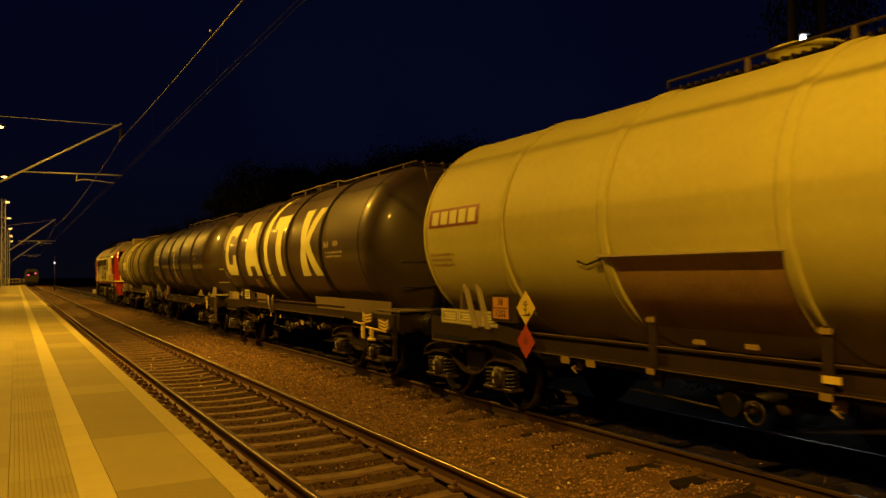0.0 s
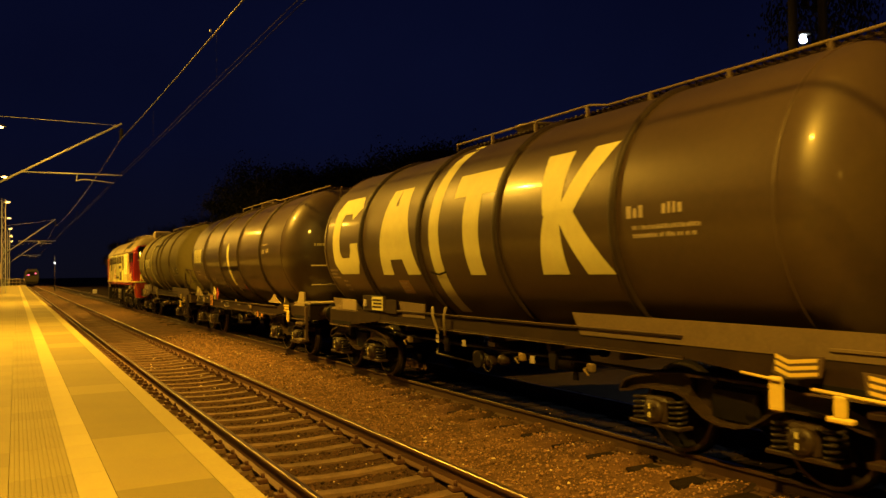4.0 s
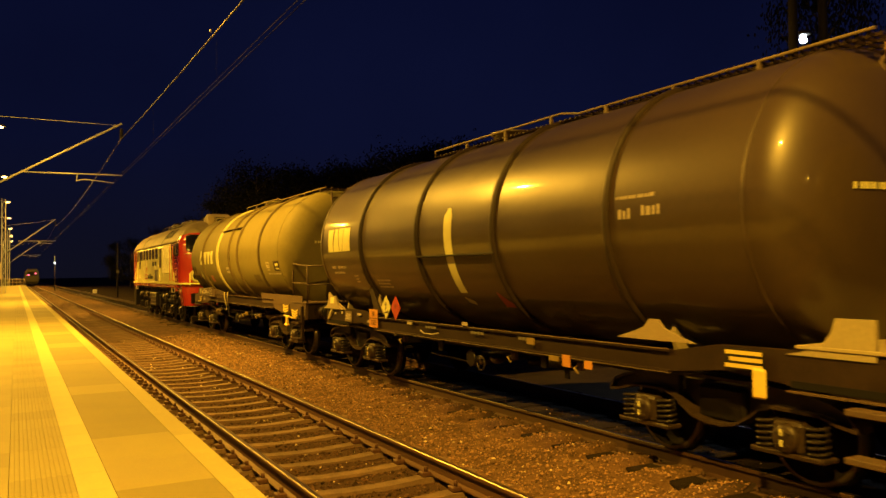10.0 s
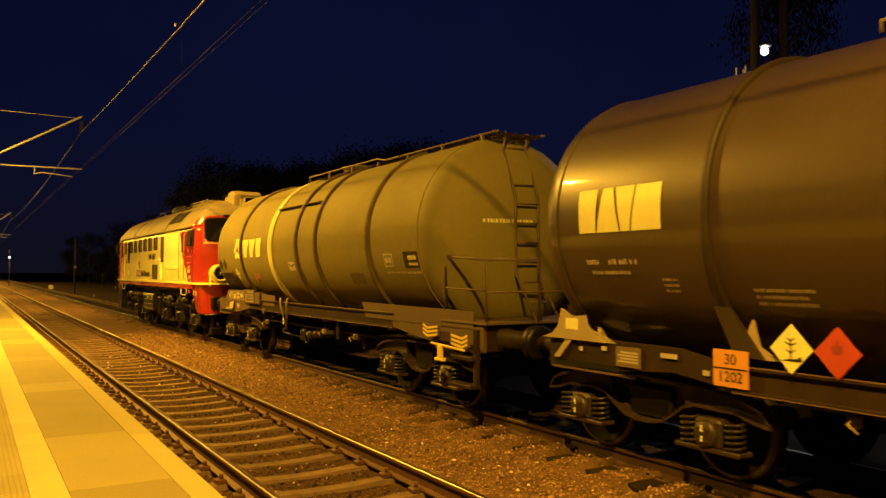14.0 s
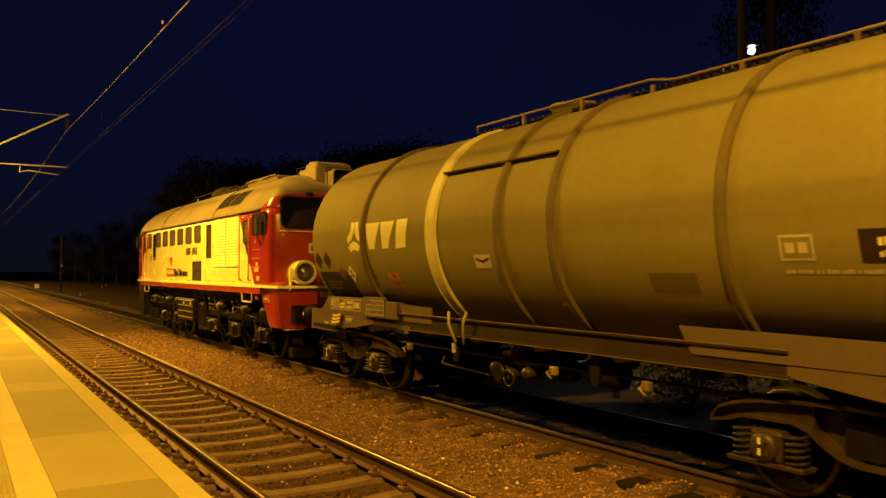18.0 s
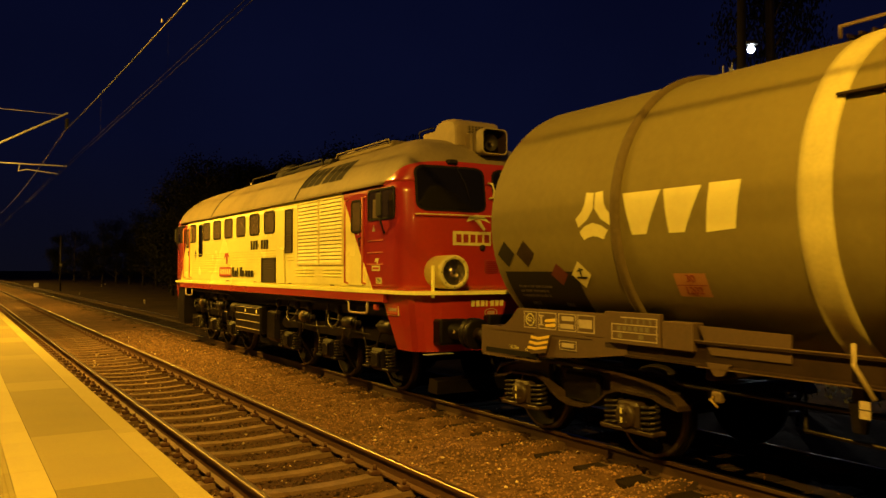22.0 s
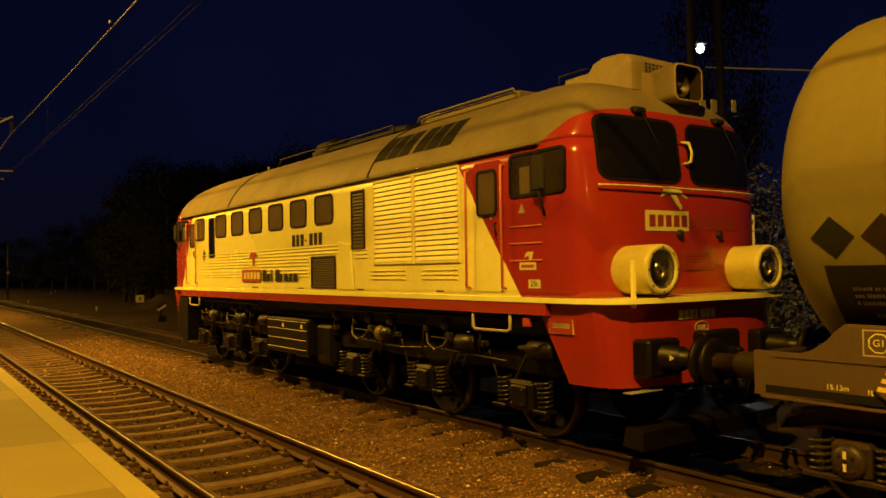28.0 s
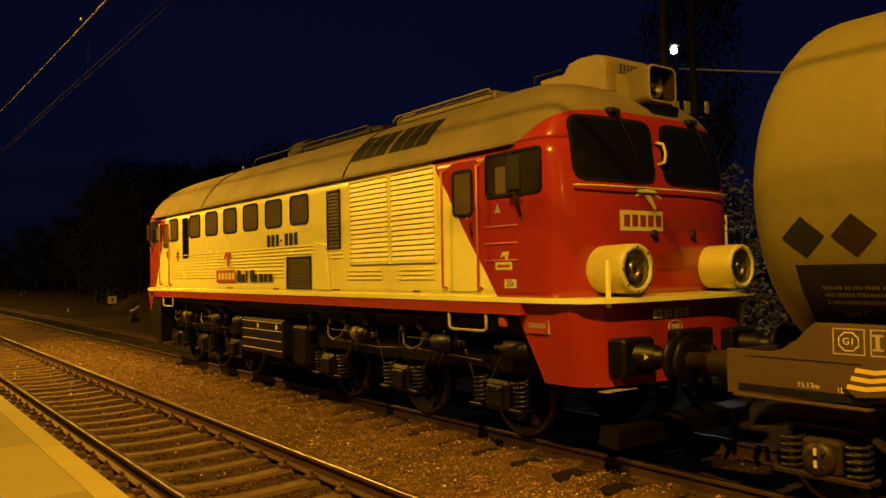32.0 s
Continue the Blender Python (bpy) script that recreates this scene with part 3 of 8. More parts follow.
def make_platform():
    body = Shape().box(-5.0, EDGE_X - 0.05, -30, 150, -0.7, PLAT_Z - 0.06)
    pl = solid("platform", body, M["concrete"], "long paved station platform with tactile strip and pale edge line", "platform", kind="structure")
    wall = Shape()
    for i in range(60):
        wall.box(EDGE_X - 0.05, EDGE_X - 0.02, -8 + i * 2.5, -8 + i * 2.5 + 2.48, -0.6, PLAT_Z - 0.09, 0.01)
    part("platform_wall", wall, M["concrete"], pl, "grey precast platform face")

    def row(name, x0, x1, step, mat, y0, y1, top, extra=None):
        s = Shape().box(x0 + 0.0005, x1 - 0.0005, 0.0005, step - 0.0005, PLAT_Z - 0.07, top, 0.001)
        if extra:
            extra(s, step)
        me = s.mesh(name, mat)
        y = y0
        while y < y1:
            part(name, me, None, pl, at=pose(0, y, rng.uniform(-0.0004, 0.0004)))
            y += step
        rest = Shape()
        back = y0 - step
        while back > -29:
            rest.box(x0 + 0.0005, x1 - 0.0005, back + 0.0005, back + step - 0.0005, PLAT_Z - 0.07, top, 0.001)
            back -= step
        while y < 150:
            rest.box(x0 + 0.001, x1 - 0.001, y + 0.001, y + step * 2 - 0.001, PLAT_Z - 0.07, top)
            y += step * 2
        part(name, rest, mat, pl)["kind"] = "stuff"

    row("kerb_stone", EDGE_X - 0.17, EDGE_X, 1.0, M["kerb"], 2, 60, PLAT_Z + 0.001)
    # edge slabs: long dark ones parted by short paler ones
    y, k = 1.6, 0
    while y < 62:
        step = (1.0, 2.8, 1.8, 2.8, 0.75, 2.75, 0.7, 2.6, 1.1, 2.7)[k % 10]
        s = Shape().box(0.5555, EDGE_X - 0.1725, y + 0.0005, y + step - 0.0005, PLAT_Z - 0.07, PLAT_Z + rng.uniform(-0.0006, 0.0006), 0.001)
        part("edge_slab", s, M["paver_edge" if k % 2 else "paver_edge_pale"], pl)
        y += step
        k += 1
    rest = Shape().box(0.5555, EDGE_X - 0.1725, -29, 1.598, PLAT_Z - 0.07, PLAT_Z).box(0.5555, EDGE_X - 0.1725, y + 0.002, 150, PLAT_Z - 0.07, PLAT_Z)
    part("edge_slab", rest, M["paver_edge"], pl)["kind"] = "stuff"
    row("line_slab", 0.345, 0.553, 0.5, M["paver_white"], 2, 62, PLAT_Z)

    def ridges(s, step):
        for i in range(6):
            x = -0.015 + 0.0635 * i
            s.prism([(x, PLAT_Z - 0.002), (x + 0.044, PLAT_Z - 0.002), (x + 0.034, PLAT_Z + 0.006), (x + 0.010, PLAT_Z + 0.006)], "y", 0.001, step - 0.001)
    row("tactile_slab", -0.04, 0.343, 0.5, M["paver"], 2, 62, PLAT_Z - 0.001, ridges)
    for c in range(3):
        row("paving_slab", -0.042 - 0.5 * (c + 1), -0.042 - 0.5 * c, 0.5 if c == 0 else 1.0, M["paver"], 2, 32, PLAT_Z)
    rest = Shape()
    for i in range(90):
        for c in range(3):
            rest.box(-1.55 - 1.1 * (c + 1), -1.553 - 1.1 * c, -20 + i * 1.8, -18.204 + i * 1.8, PLAT_Z - 0.07, PLAT_Z)
    part("paving_slab", rest, M["paver"], pl)["kind"] = "stuff"


make_ground()
make_ballast()


# ---- platform lamps, overhead line ----
def make_platform_lamp(x, y, z):
    t = thing("platform_lamp", "lit sodium lamp on a tall galvanised platform post", "street lamp", pose(x, y, PLAT_Z if y < 145 else -0.62), "platform lamps")
    h = z - (PLAT_Z if y < 145 else -0.62)
    part("post", Shape().lathe([(0, 0.09), (0.9, 0.085), (0.95, 0.06), (h - 0.2, 0.042), (h + 0.12, 0.04)], "z", (-1.7, 0, 0), 12), M["galv"], t)
    part("base_cover", Shape().lathe([(0, 0.15), (0.05, 0.15), (0.09, 0.1), (0.1, 0.0)], "z", (-1.7, 0, 0), 12), M["galv"], t)
    part("arm", Shape().bent([(-1.7, 0, h), (-1.1, 0, h + 0.16), (-0.3, 0, h + 0.14)], 0.028, 8), M["galv"], t)
    part("housing", Shape().prism([(-0.42, 0.02), (0.30, 0.02), (0.33, 0.07), (0.2, 0.15), (-0.3, 0.17), (-0.42, 0.12)], "y", -0.14, 0.14).mesh("housing", M["galv"]), None, t, at=pose(0, 0, h))
    part("lens", Shape().ball((0, 0, 0), 0.21, 14, 8, (1.15, 0.8, 0.5)), M["lamp_glow"], t, "glowing orange lens", at=pose(-0.02, 0, h + 0.02))


for lamp in LAMPS:
    make_platform_lamp(*lamp[:3])

MAST_X, WIRE_X, MESS_Z, CONT_Z = -0.95, 3.05, 6.86, 5.24


def make_mast(y, foot=4.65, tip=6.99, tie=6.96, reg=5.24):
    t = thing("catenary_mast", "steel overhead-line mast with a tubular cantilever arm", "mast", pose(0, y, PLAT_Z), "catenary masts")
    x = MAST_X
    lat = Shape()
    for dx in (-0.14, 0.14):
        lat.box(x + dx - 0.03, x + dx + 0.03, -0.08, 0.08, 0, 8.2, 0.01)
    part("column", lat, M["galv"], t)
    br = Shape()
    for i in range(18):
        a, b = (-0.12, 0.12) if i % 2 else (0.12, -0.12)
        br.tube((x + a, 0, 0.2 + i * 0.44), (x + b, 0, 0.6 + i * 0.44), 0.018, 6)
    part("lacing", br, M["galv"], t)
    z0 = -PLAT_Z
    part("cantilever_tube", Shape().tube((x + 0.1, 0, foot + z0), (3.10, 0, tip + z0), 0.036, 10), M["galv"], t)
    part("top_tie", Shape().tube((x + 0.1, 0, tie + z0), (2.95, 0, tip - 0.07 + z0), 0.009, 6), M["galv"], t)
    part("registration_tube", Shape().tube((0.20, 0, reg + z0), (3.10, 0, reg + 0.02 + z0), 0.021, 8), M["galv"], t)
    part("steady_arm", Shape().bent([(1.75, 0.05, reg + z0), (1.72, 0.05, reg - 0.22 + z0), (1.95, 0.05, reg - 0.15 + z0), (2.85, 0.05, reg - 0.24 + z0)], 0.015, 6), M["galv"], t)
    ins = Shape()
    for k in range(7):
        ins.lathe([(k * 0.05, 0.03), (k * 0.05 + 0.01, 0.07), (k * 0.05 + 0.03, 0.065), (k * 0.05 + 0.05, 0.03)], "z", (0, 0, 0), 10)
    part("insulator", ins, M["rubber"], t, "dark ribbed insulator", at=pose(3.08, 0, tip - 0.52 + z0))
    part("insulator", ins, M["rubber"], t, "dark ribbed insulator", at=Matrix.Translation((x + 0.2, 0, foot + 0.07 + z0)) @ Matrix.Rotation(radians(61), 4, "Y"))


MASTS = (-22, 28, 78, 128)
for mast_y in MASTS:
    make_mast(mast_y) if mast_y < 50 else make_mast(mast_y, 4.0, 7.05, 6.40, 5.09)


def make_wires():
    w = thing("overhead_line", "messenger and contact wires with thin droppers", "overhead line", pose(0, 0, 0))
    mess, cont = Shape(), (Shape(), Shape())
    for a, b in zip(MASTS[:-1], MASTS[1:]):
        n = 14
        pts = []
        for i in range(n + 1):
            k = i / n
            pts.append((WIRE_X, a + (b - a) * k, MESS_Z - 0.42 - 1.1 * 4 * k * (1 - k) * 0.35))
        for p, q in zip(pts[:-1], pts[1:]):
            mess.tube(p, q, 0.013, 6, caps=False)
        for i in range(2, n - 1, 2):
            part("dropper", Shape().tube(pts[i], (WIRE_X, pts[i][1], CONT_Z), 0.002, 4, caps=False), M["wire_dark"], w)
        for k, wire in zip((-0.04, 0.04), cont):
            wire.tube((WIRE_X + k, a, CONT_Z), (WIRE_X + k, b, CONT_Z), 0.005, 5, caps=False)
    part("messenger_wire", mess, M["wire"], w)
    for wire in cont:
        part("contact_wire", wire, M["wire_dark"], w)
    cl = Shape().box(-0.014, 0.014, -0.03, 0.03, -0.03, 0.02, 0.005)
    part("wire_clamp", cl, M["galv"], w, "pale metal wire clamp", at=pose(WIRE_X, 14.2, 6.28))


make_wires()


# ---- beyond the train ----
def make_tree(seed, h, spread, leafy=1000):
    """Trunk, limbs and a ragged crown."""
    r = random.Random(seed)
    trunk, limbs, crown = Shape(), Shape(), Shape()
    trunk.tube((0, 0, -0.3), (0.1, 0.05, h * 0.55), 0.28, 8, 0.14)
    trunk.tube((0.1, 0.05, h * 0.55), (0.0, 0.2, h * 0.93), 0.14, 7, 0.04)
    tips = []
    for i in range(24):
        z = h * (0.07 + 0.78 * r.random())
        a = r.random() * 6.28
        ln = spread * (0.45 + 0.6 * r.random()) * (1.2 - 0.6 * z / h)
        p = Vector((0.05, 0.05, z))
        q = p + Vector((math.cos(a) * ln, math.sin(a) * ln, ln * (0.35 + 0.5 * r.random())))
        limbs.tube(p, q, 0.08, 5, 0.025)
        tips += [q, p.lerp(q, 0.65)]
        for _ in range(3):
            e = q + Vector((r.uniform(-1, 1), r.uniform(-1, 1), r.uniform(-0.2, 1))) * spread * 0.28
            limbs.tube(p.lerp(q, 0.6 + 0.4 * r.random()), e, 0.03, 4, 0.008)
            tips.append(e)
    for _ in range(leafy):
        c = r.choice(tips) + Vector((r.gauss(0, 1), r.gauss(0, 1), r.gauss(0, 0.8))) * spread * 0.15
        for _ in range(9):
            o = c + Vector((r.gauss(0, 1), r.gauss(0, 1), r.gauss(0, 1))) * 0.36
            u = Vector((r.uniform(-1, 1), r.uniform(-1, 1), r.uniform(-1, 1))).normalized() * r.uniform(0.08, 0.17)
            v = u.orthogonal().normalized() * r.uniform(0.05, 0.11)
            crown.add([o - u, o + v, o + u, o - v], [(0, 1, 2, 3)])
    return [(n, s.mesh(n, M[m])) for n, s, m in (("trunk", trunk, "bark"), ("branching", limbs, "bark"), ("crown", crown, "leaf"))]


def make_trees():
    kinds = [make_tree(11, 13.0, 3.6), make_tree(12, 15.0, 4.2), make_tree(13, 11.5, 3.4)]
    spots = []
    r = random.Random(5)
    for i in range(46):
        az = radians(12.9 + i * 0.56 + r.uniform(-0.3, 0.3))
        dist = 70 + r.uniform(-6, 16)
        spots.append((dist * math.sin(az), dist * math.cos(az), i % 3, 0.72 + 0.20 * min(i / 8, 1) + r.uniform(-0.07, 0.07)))
    # the wood draws back and sinks towards the line
    for i in range(9):
        az = radians(6.0 + i * 0.85)
        dist = 190 - 9 * i
        spots.append((dist * math.sin(az), dist * math.cos(az), i % 3, 0.75 + r.uniform(-0.08, 0.08)))
    spots.append((26.2, 18.6, 1, 1.02))
    for x, y, k, size in spots:
        t = thing("tree", "dark leafy tree in the night woods", "tree", Matrix.Translation((x, y, -0.6)) @ Matrix.Rotation(r.random() * 6.28, 4, "Z"), "trees behind the tracks")
        for n, me in kinds[k]:
            ob = part(n, me, None, t)
            ob.matrix_basis = Matrix.Scale(size, 4) if x != 26.2 else Matrix.Diagonal((0.42, 0.42, size, 1))


make_trees()

# ---- train: shared pieces ----
TANK_R, TANK_Z = 1.47, 2.47
WHEELS = []      # wheelsets that roll: object, place on its thing, radius


def arc_point(u, z, lift=0.004, r=TANK_R):
    """A point on the platform side of a tank shell, at u metres behind the far headstock and height z."""
    s = max(-0.999, min(0.999, (z - TANK_Z) / r))
    a = math.asin(s)
    return (-(r + lift) * math.cos(a), -u, TANK_Z + (r + lift) * math.sin(a))


def decal(name, quads, material, parent, label="", steps=8, lift=0.004):
    """Painted areas that lie on the curved shell: quads of (u, z) corners in order."""
    if name == "name_bar" and len(quads) > 1:
        return [decal(name, [q], material, parent, label, steps, lift) for q in quads]
    s = Shape()
    n = steps + 1
    for a, b, c, d in quads:
        vs = []
        for i in range(n):
            k = i / steps
            for j in range(n):
                h = j / steps
                p = [(a[q] + (d[q] - a[q]) * k) * (1 - h) + (b[q] + (c[q] - b[q]) * k) * h for q in (0, 1)]
                vs.append(arc_point(*p, lift))
        s.add(vs, [(i * n + j, i * n + j + 1, (i + 1) * n + j + 1, (i + 1) * n + j) for i in range(steps) for j in range(steps)], True)
    ob = part(name, s.mesh(name, material, True), None, parent, label)
    if name == "marking" and len(quads) > 1:
        ob["kind"] = "stuff"
    return ob


def glyphs(u0, u1, z, h, seed=1):
    """A line of small unreadable characters from u0 to u1, as quads of (u, z) corners."""
    r, u, out = random.Random(seed), u0, []
    while u < u1 - 0.3 * h:
        w = h * r.uniform(0.30, 0.62)
        out.append(bar(u, min(u + w, u1), z, z + h * r.uniform(0.75, 1.0)))
        u += w + h * (0.22 if r.random() < 0.84 else 0.7)
    return out


def lines_of(u0, u1, z, h, rows, seed=1):
    """Several ragged lines of small characters, one below another."""
    r, out = random.Random(seed), []
    for k in range(rows):
        out += glyphs(u0, u1 - (u1 - u0) * 0.3 * r.random(), z - 1.75 * h * k, h, seed + k)
    return out


def bar(u0, u1, z0, z1):
    return ((u0, z0), (u1, z0), (u1, z1), (u0, z1))


def plate(name, x, u, z, w, h, material, parent, label="", diamond=False, thick=0.012):
    """A flat sign on the platform side."""
    if diamond:
        o = [(-u, z - h / 2), (-u - w / 2, z), (-u, z + h / 2), (-u + w / 2, z)]
    else:
        o = [(-u - w / 2, z - h / 2), (-u + w / 2, z - h / 2), (-u + w / 2, z + h / 2), (-u - w / 2, z + h / 2)]
    return part(name, Shape().prism(o, "x", x, x - thick), material, parent, label)


def bars_on(parent, x, u, z, rows, w, h, material, name="marking"):
    """Unreadable lines of writing, as bars proud of a plate."""
    s = Shape()
    for i in range(rows):
        zz = z + (i - (rows - 1) / 2) * h * 1.7
        s.box(x, x - 0.004, -u - w / 2, -u + w / 2 * (1 - 0.25 * (i % 2)), zz - h / 2, zz + h / 2)
    ob = part(name, s, material, parent)
    ob["kind"] = "stuff"
    return ob


def writing(text, size, material, parent, at, name="lettering", extrude=0.002):
    """Words in the built-in font, as a mesh lying in the given pose (reading along +x, up along +y)."""
    cu = bpy.data.curves.new(name, "FONT")
    cu.body, cu.size, cu.extrude, cu.align_x, cu.align_y = text, size, extrude, "CENTER", "CENTER"
    ob = bpy.data.objects.new(name, cu)
    scene.collection.objects.link(ob)
    dg = bpy.context.evaluated_depsgraph_get()
    me = bpy.data.meshes.new_from_object(ob.evaluated_get(dg))
    bpy.data.objects.remove(ob)
    me.materials.clear()
    me.materials.append(material)
    return part(name, me, None, parent, at=at)


def facing(x, u, z):
    """Pose of writing on a plane that faces the platform: reads from the far end to the near end."""
    return Matrix.Translation((x, -u, z)) @ Matrix(((0, 0, -1, 0), (-1, 0, 0, 0), (0, 1, 0, 0), (0, 0, 0, 1)))


def make_wheelset_meshes(r):
    w = Shape()
    for side in (-1, 1):
        x = side * 0.7525
        w.lathe([(x - side * 0.065, r * 0.3), (x - side * 0.065, r + 0.028), (x - side * 0.035, r + 0.028), (x - side * 0.028, r), (x + side * 0.065, r - 0.004), (x + side * 0.068, r - 0.05),
                 (x + side * 0.03, r - 0.07), (x + side * 0.0, r * 0.45), (x + side * 0.06, r * 0.3), (x + side * 0.06, 0.09)], "x", (0, 0, 0), 36)
    w.tube((-1.02, 0, 0), (1.02, 0, 0), 0.08, 12)
    for side in (-1, 1):
        for k in range(4):
            a = k * math.pi / 2
            w.tube((side * 0.80, math.cos(a) * r * 0.6, math.sin(a) * r * 0.6), (side * 0.745, math.cos(a) * r * 0.6, math.sin(a) * r * 0.6), 0.03, 6)
    treads = []
    for side in (-1, 1):
        x = side * 0.7525
        treads.append(Shape().lathe([(x - side * 0.02, r + 0.0015), (x + side * 0.06, r - 0.002), (x + side * 0.068, r - 0.012), (x + side * 0.0705, r - 0.016), (x + side * 0.0705, r - 0.045)], "x", (0, 0, 0), 36).mesh("tread", M["tread"]))
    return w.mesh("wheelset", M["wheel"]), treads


WAGON_WHEELS = make_wheelset_meshes(0.46)
LOCO_WHEELS = make_wheelset_meshes(0.50)


def wheelset(parent, y, r, meshes):
    ob = part("wheelset", meshes[0], None, parent, "dark steel wheelset", pose(0, y, r))
    for me in meshes[1]:
        part("tread", me, None, ob, "bright worn tread")
    WHEELS.append((ob, y, r))


def coil(c, r, h, turns=5, wire=0.018, n=14):
    s = Shape()
    pts = []
    for i in range(turns * n + 1):
        a = 2 * math.pi * i / n
        pts.append((c[0] + r * math.cos(a), c[1] + r * math.sin(a), c[2] + h * i / (turns * n)))
    for p, q in zip(pts[:-1], pts[1:]):
        s.tube(p, q, wire, 5, caps=False)
    return s


def coil_mesh(r, h, turns, wire):
    return coil((0, 0, 0), r, h, turns, wire, 10).mesh("spring", M["spring"])


SPRING = coil_mesh(0.085, 0.26, 5, 0.017)
SPRING_SMALL = coil_mesh(0.075, 0.30, 6, 0.016)


def bogie_meshes():
    """Side frame of a two-axle bogie: level ends over the boxes, a deep belly between the wheels."""
    top = [(-1.46, 0.60), (-1.38, 0.70), (-1.22, 0.76), (-0.95, 0.81), (-0.55, 0.845), (0.0, 0.855), (0.55, 0.845), (0.95, 0.81), (1.22, 0.76), (1.38, 0.70), (1.46, 0.60)]
    low = [(-1.46, 0.58), (-1.28, 0.61), (-1.12, 0.66), (-0.66, 0.67), (-0.52, 0.63), (-0.40, 0.54), (-0.26, 0.46), (-0.10, 0.425), (0.10, 0.425), (0.26, 0.46), (0.40, 0.54), (0.52, 0.63), (0.66, 0.67), (1.12, 0.66), (1.28, 0.61), (1.46, 0.58)]
    side = Shape()
    side.strip(top, "x", -0.10, 0.10, 0.03).strip(low, "x", -0.10, 0.10, 0.028)
    side.prism([(-1.46, 0.59), (-1.12, 0.67), (-0.66, 0.68), (-0.50, 0.62), (-0.50, 0.85), (-0.95, 0.82), (-1.38, 0.71)], "x", -0.03, 0.03)
    side.prism([(1.46, 0.59), (1.12, 0.67), (0.66, 0.68), (0.50, 0.62), (0.50, 0.85), (0.95, 0.82), (1.38, 0.71)], "x", -0.03, 0.03)
    side.prism([(-0.5, 0.63), (-0.24, 0.46), (0.24, 0.46), (0.5, 0.63), (0.5, 0.80), (-0.5, 0.80)], "x", 0.07, 0.09)
    box = Shape().box(-0.11, 0.09, -0.15, 0.15, 0.33, 0.60, 0.03).lathe([(-0.16, 0.0), (-0.16, 0.10), (-0.13, 0.13), (-0.10, 0.13)], "x", (0, 0, 0.46), 16)
    box.box(-0.13, 0.07, -0.36, 0.36, 0.30, 0.345, 0.01)
    for k in range(4):
        a = math.pi / 4 + k * math.pi / 2
        box.tube((-0.175, 0.075 * math.cos(a), 0.46 + 0.075 * math.sin(a)), (-0.15, 0.075 * math.cos(a), 0.46 + 0.075 * math.sin(a)), 0.014, 6)
    cross = Shape().box(-1.0, 1.0, -0.28, 0.28, 0.45, 0.78, 0.03).box(-1.0, 1.0, -1.42, -1.30, 0.62, 0.76, 0.02).box(-1.0, 1.0, 1.30, 1.42, 0.62, 0.76, 0.02)
    cross.box(-0.45, -0.30, -1.40, 1.40, 0.62, 0.74, 0.02).box(0.30, 0.45, -1.40, 1.40, 0.62, 0.74, 0.02)
    cross.lathe([(0.78, 0.25), (0.9, 0.22)], "z", (0, 0, 0), 16)
    shoe = Shape().box(-0.05, 0.05, -0.06, 0.06, 0.32, 0.64, 0.02)
    tab = Shape().box(-0.182, -0.176, -0.012, 0.012, 0.40, 0.455)
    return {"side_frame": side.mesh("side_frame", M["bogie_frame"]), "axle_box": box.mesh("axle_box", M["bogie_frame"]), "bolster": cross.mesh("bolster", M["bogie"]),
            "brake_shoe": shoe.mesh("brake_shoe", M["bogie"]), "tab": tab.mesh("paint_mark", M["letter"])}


BOGIE = bogie_meshes()


def bogie(wagon, yc, half=0.86):
    b = part("bogie", BOGIE["bolster"], None, wagon, "grimy two-axle bogie with coil springs", pose(0, yc, 0))
    for side in (-1, 1):
        turn = 0 if side < 0 else 180
        part("side_frame", BOGIE["side_frame"], None, b, at=pose(side * 1.0, 0, 0, 0, 0, turn))
        for e in (-1, 1):
            bx = part("axle_box", BOGIE["axle_box"], None, b, at=pose(side * 1.06, e * half, 0, 0, 0, turn))
            for dz in (0.0, 0.09):
                part("paint_mark", BOGIE["tab"], None, b, "white paint mark on the axle box", at=pose(side * 1.06, e * half, dz, 0, 0, turn))
            for q in (-0.25, 0.25):
                part("spring", SPRING, None, b, "grimy coil spring", at=pose(side * 1.09, e * half + q, 0.34))
    for x in (-0.75, 0.75):
        for y in (-0.36, 0.36):
            part("brake_shoe", BOGIE["brake_shoe"], None, b, at=pose(x, y, 0))
    for e in (-1, 1):
        wheelset(wagon, yc + e * half, 0.46, WAGON_WHEELS)
    return b


def buffer(parent, x, y, out, reach=0.573, mat="bogie"):
    """out: +1 or -1, the way in which it points."""
    k = out * reach
    b = part("buffer", Shape().lathe([(0, 0.16), (out * 0.03, 0.16), (out * 0.045, 0.125), (k * 0.56, 0.115), (k * 0.57, 0.09), (k * 0.92, 0.085)], "y", (0, 0, 0), 18), M[mat], parent, "", pose(x, y, 1.05))
    part("buffer_head", Shape().lathe([(k - out * 0.05, 0.0), (k - out * 0.05, 0.17), (k - out * 0.038, 0.215), (k - out * 0.012, 0.215), (k - out * 0.003, 0.13), (k, 0.0)], "y", (0, 0, 0), 22), M["bogie"], b, "worn round buffer head")
    return b


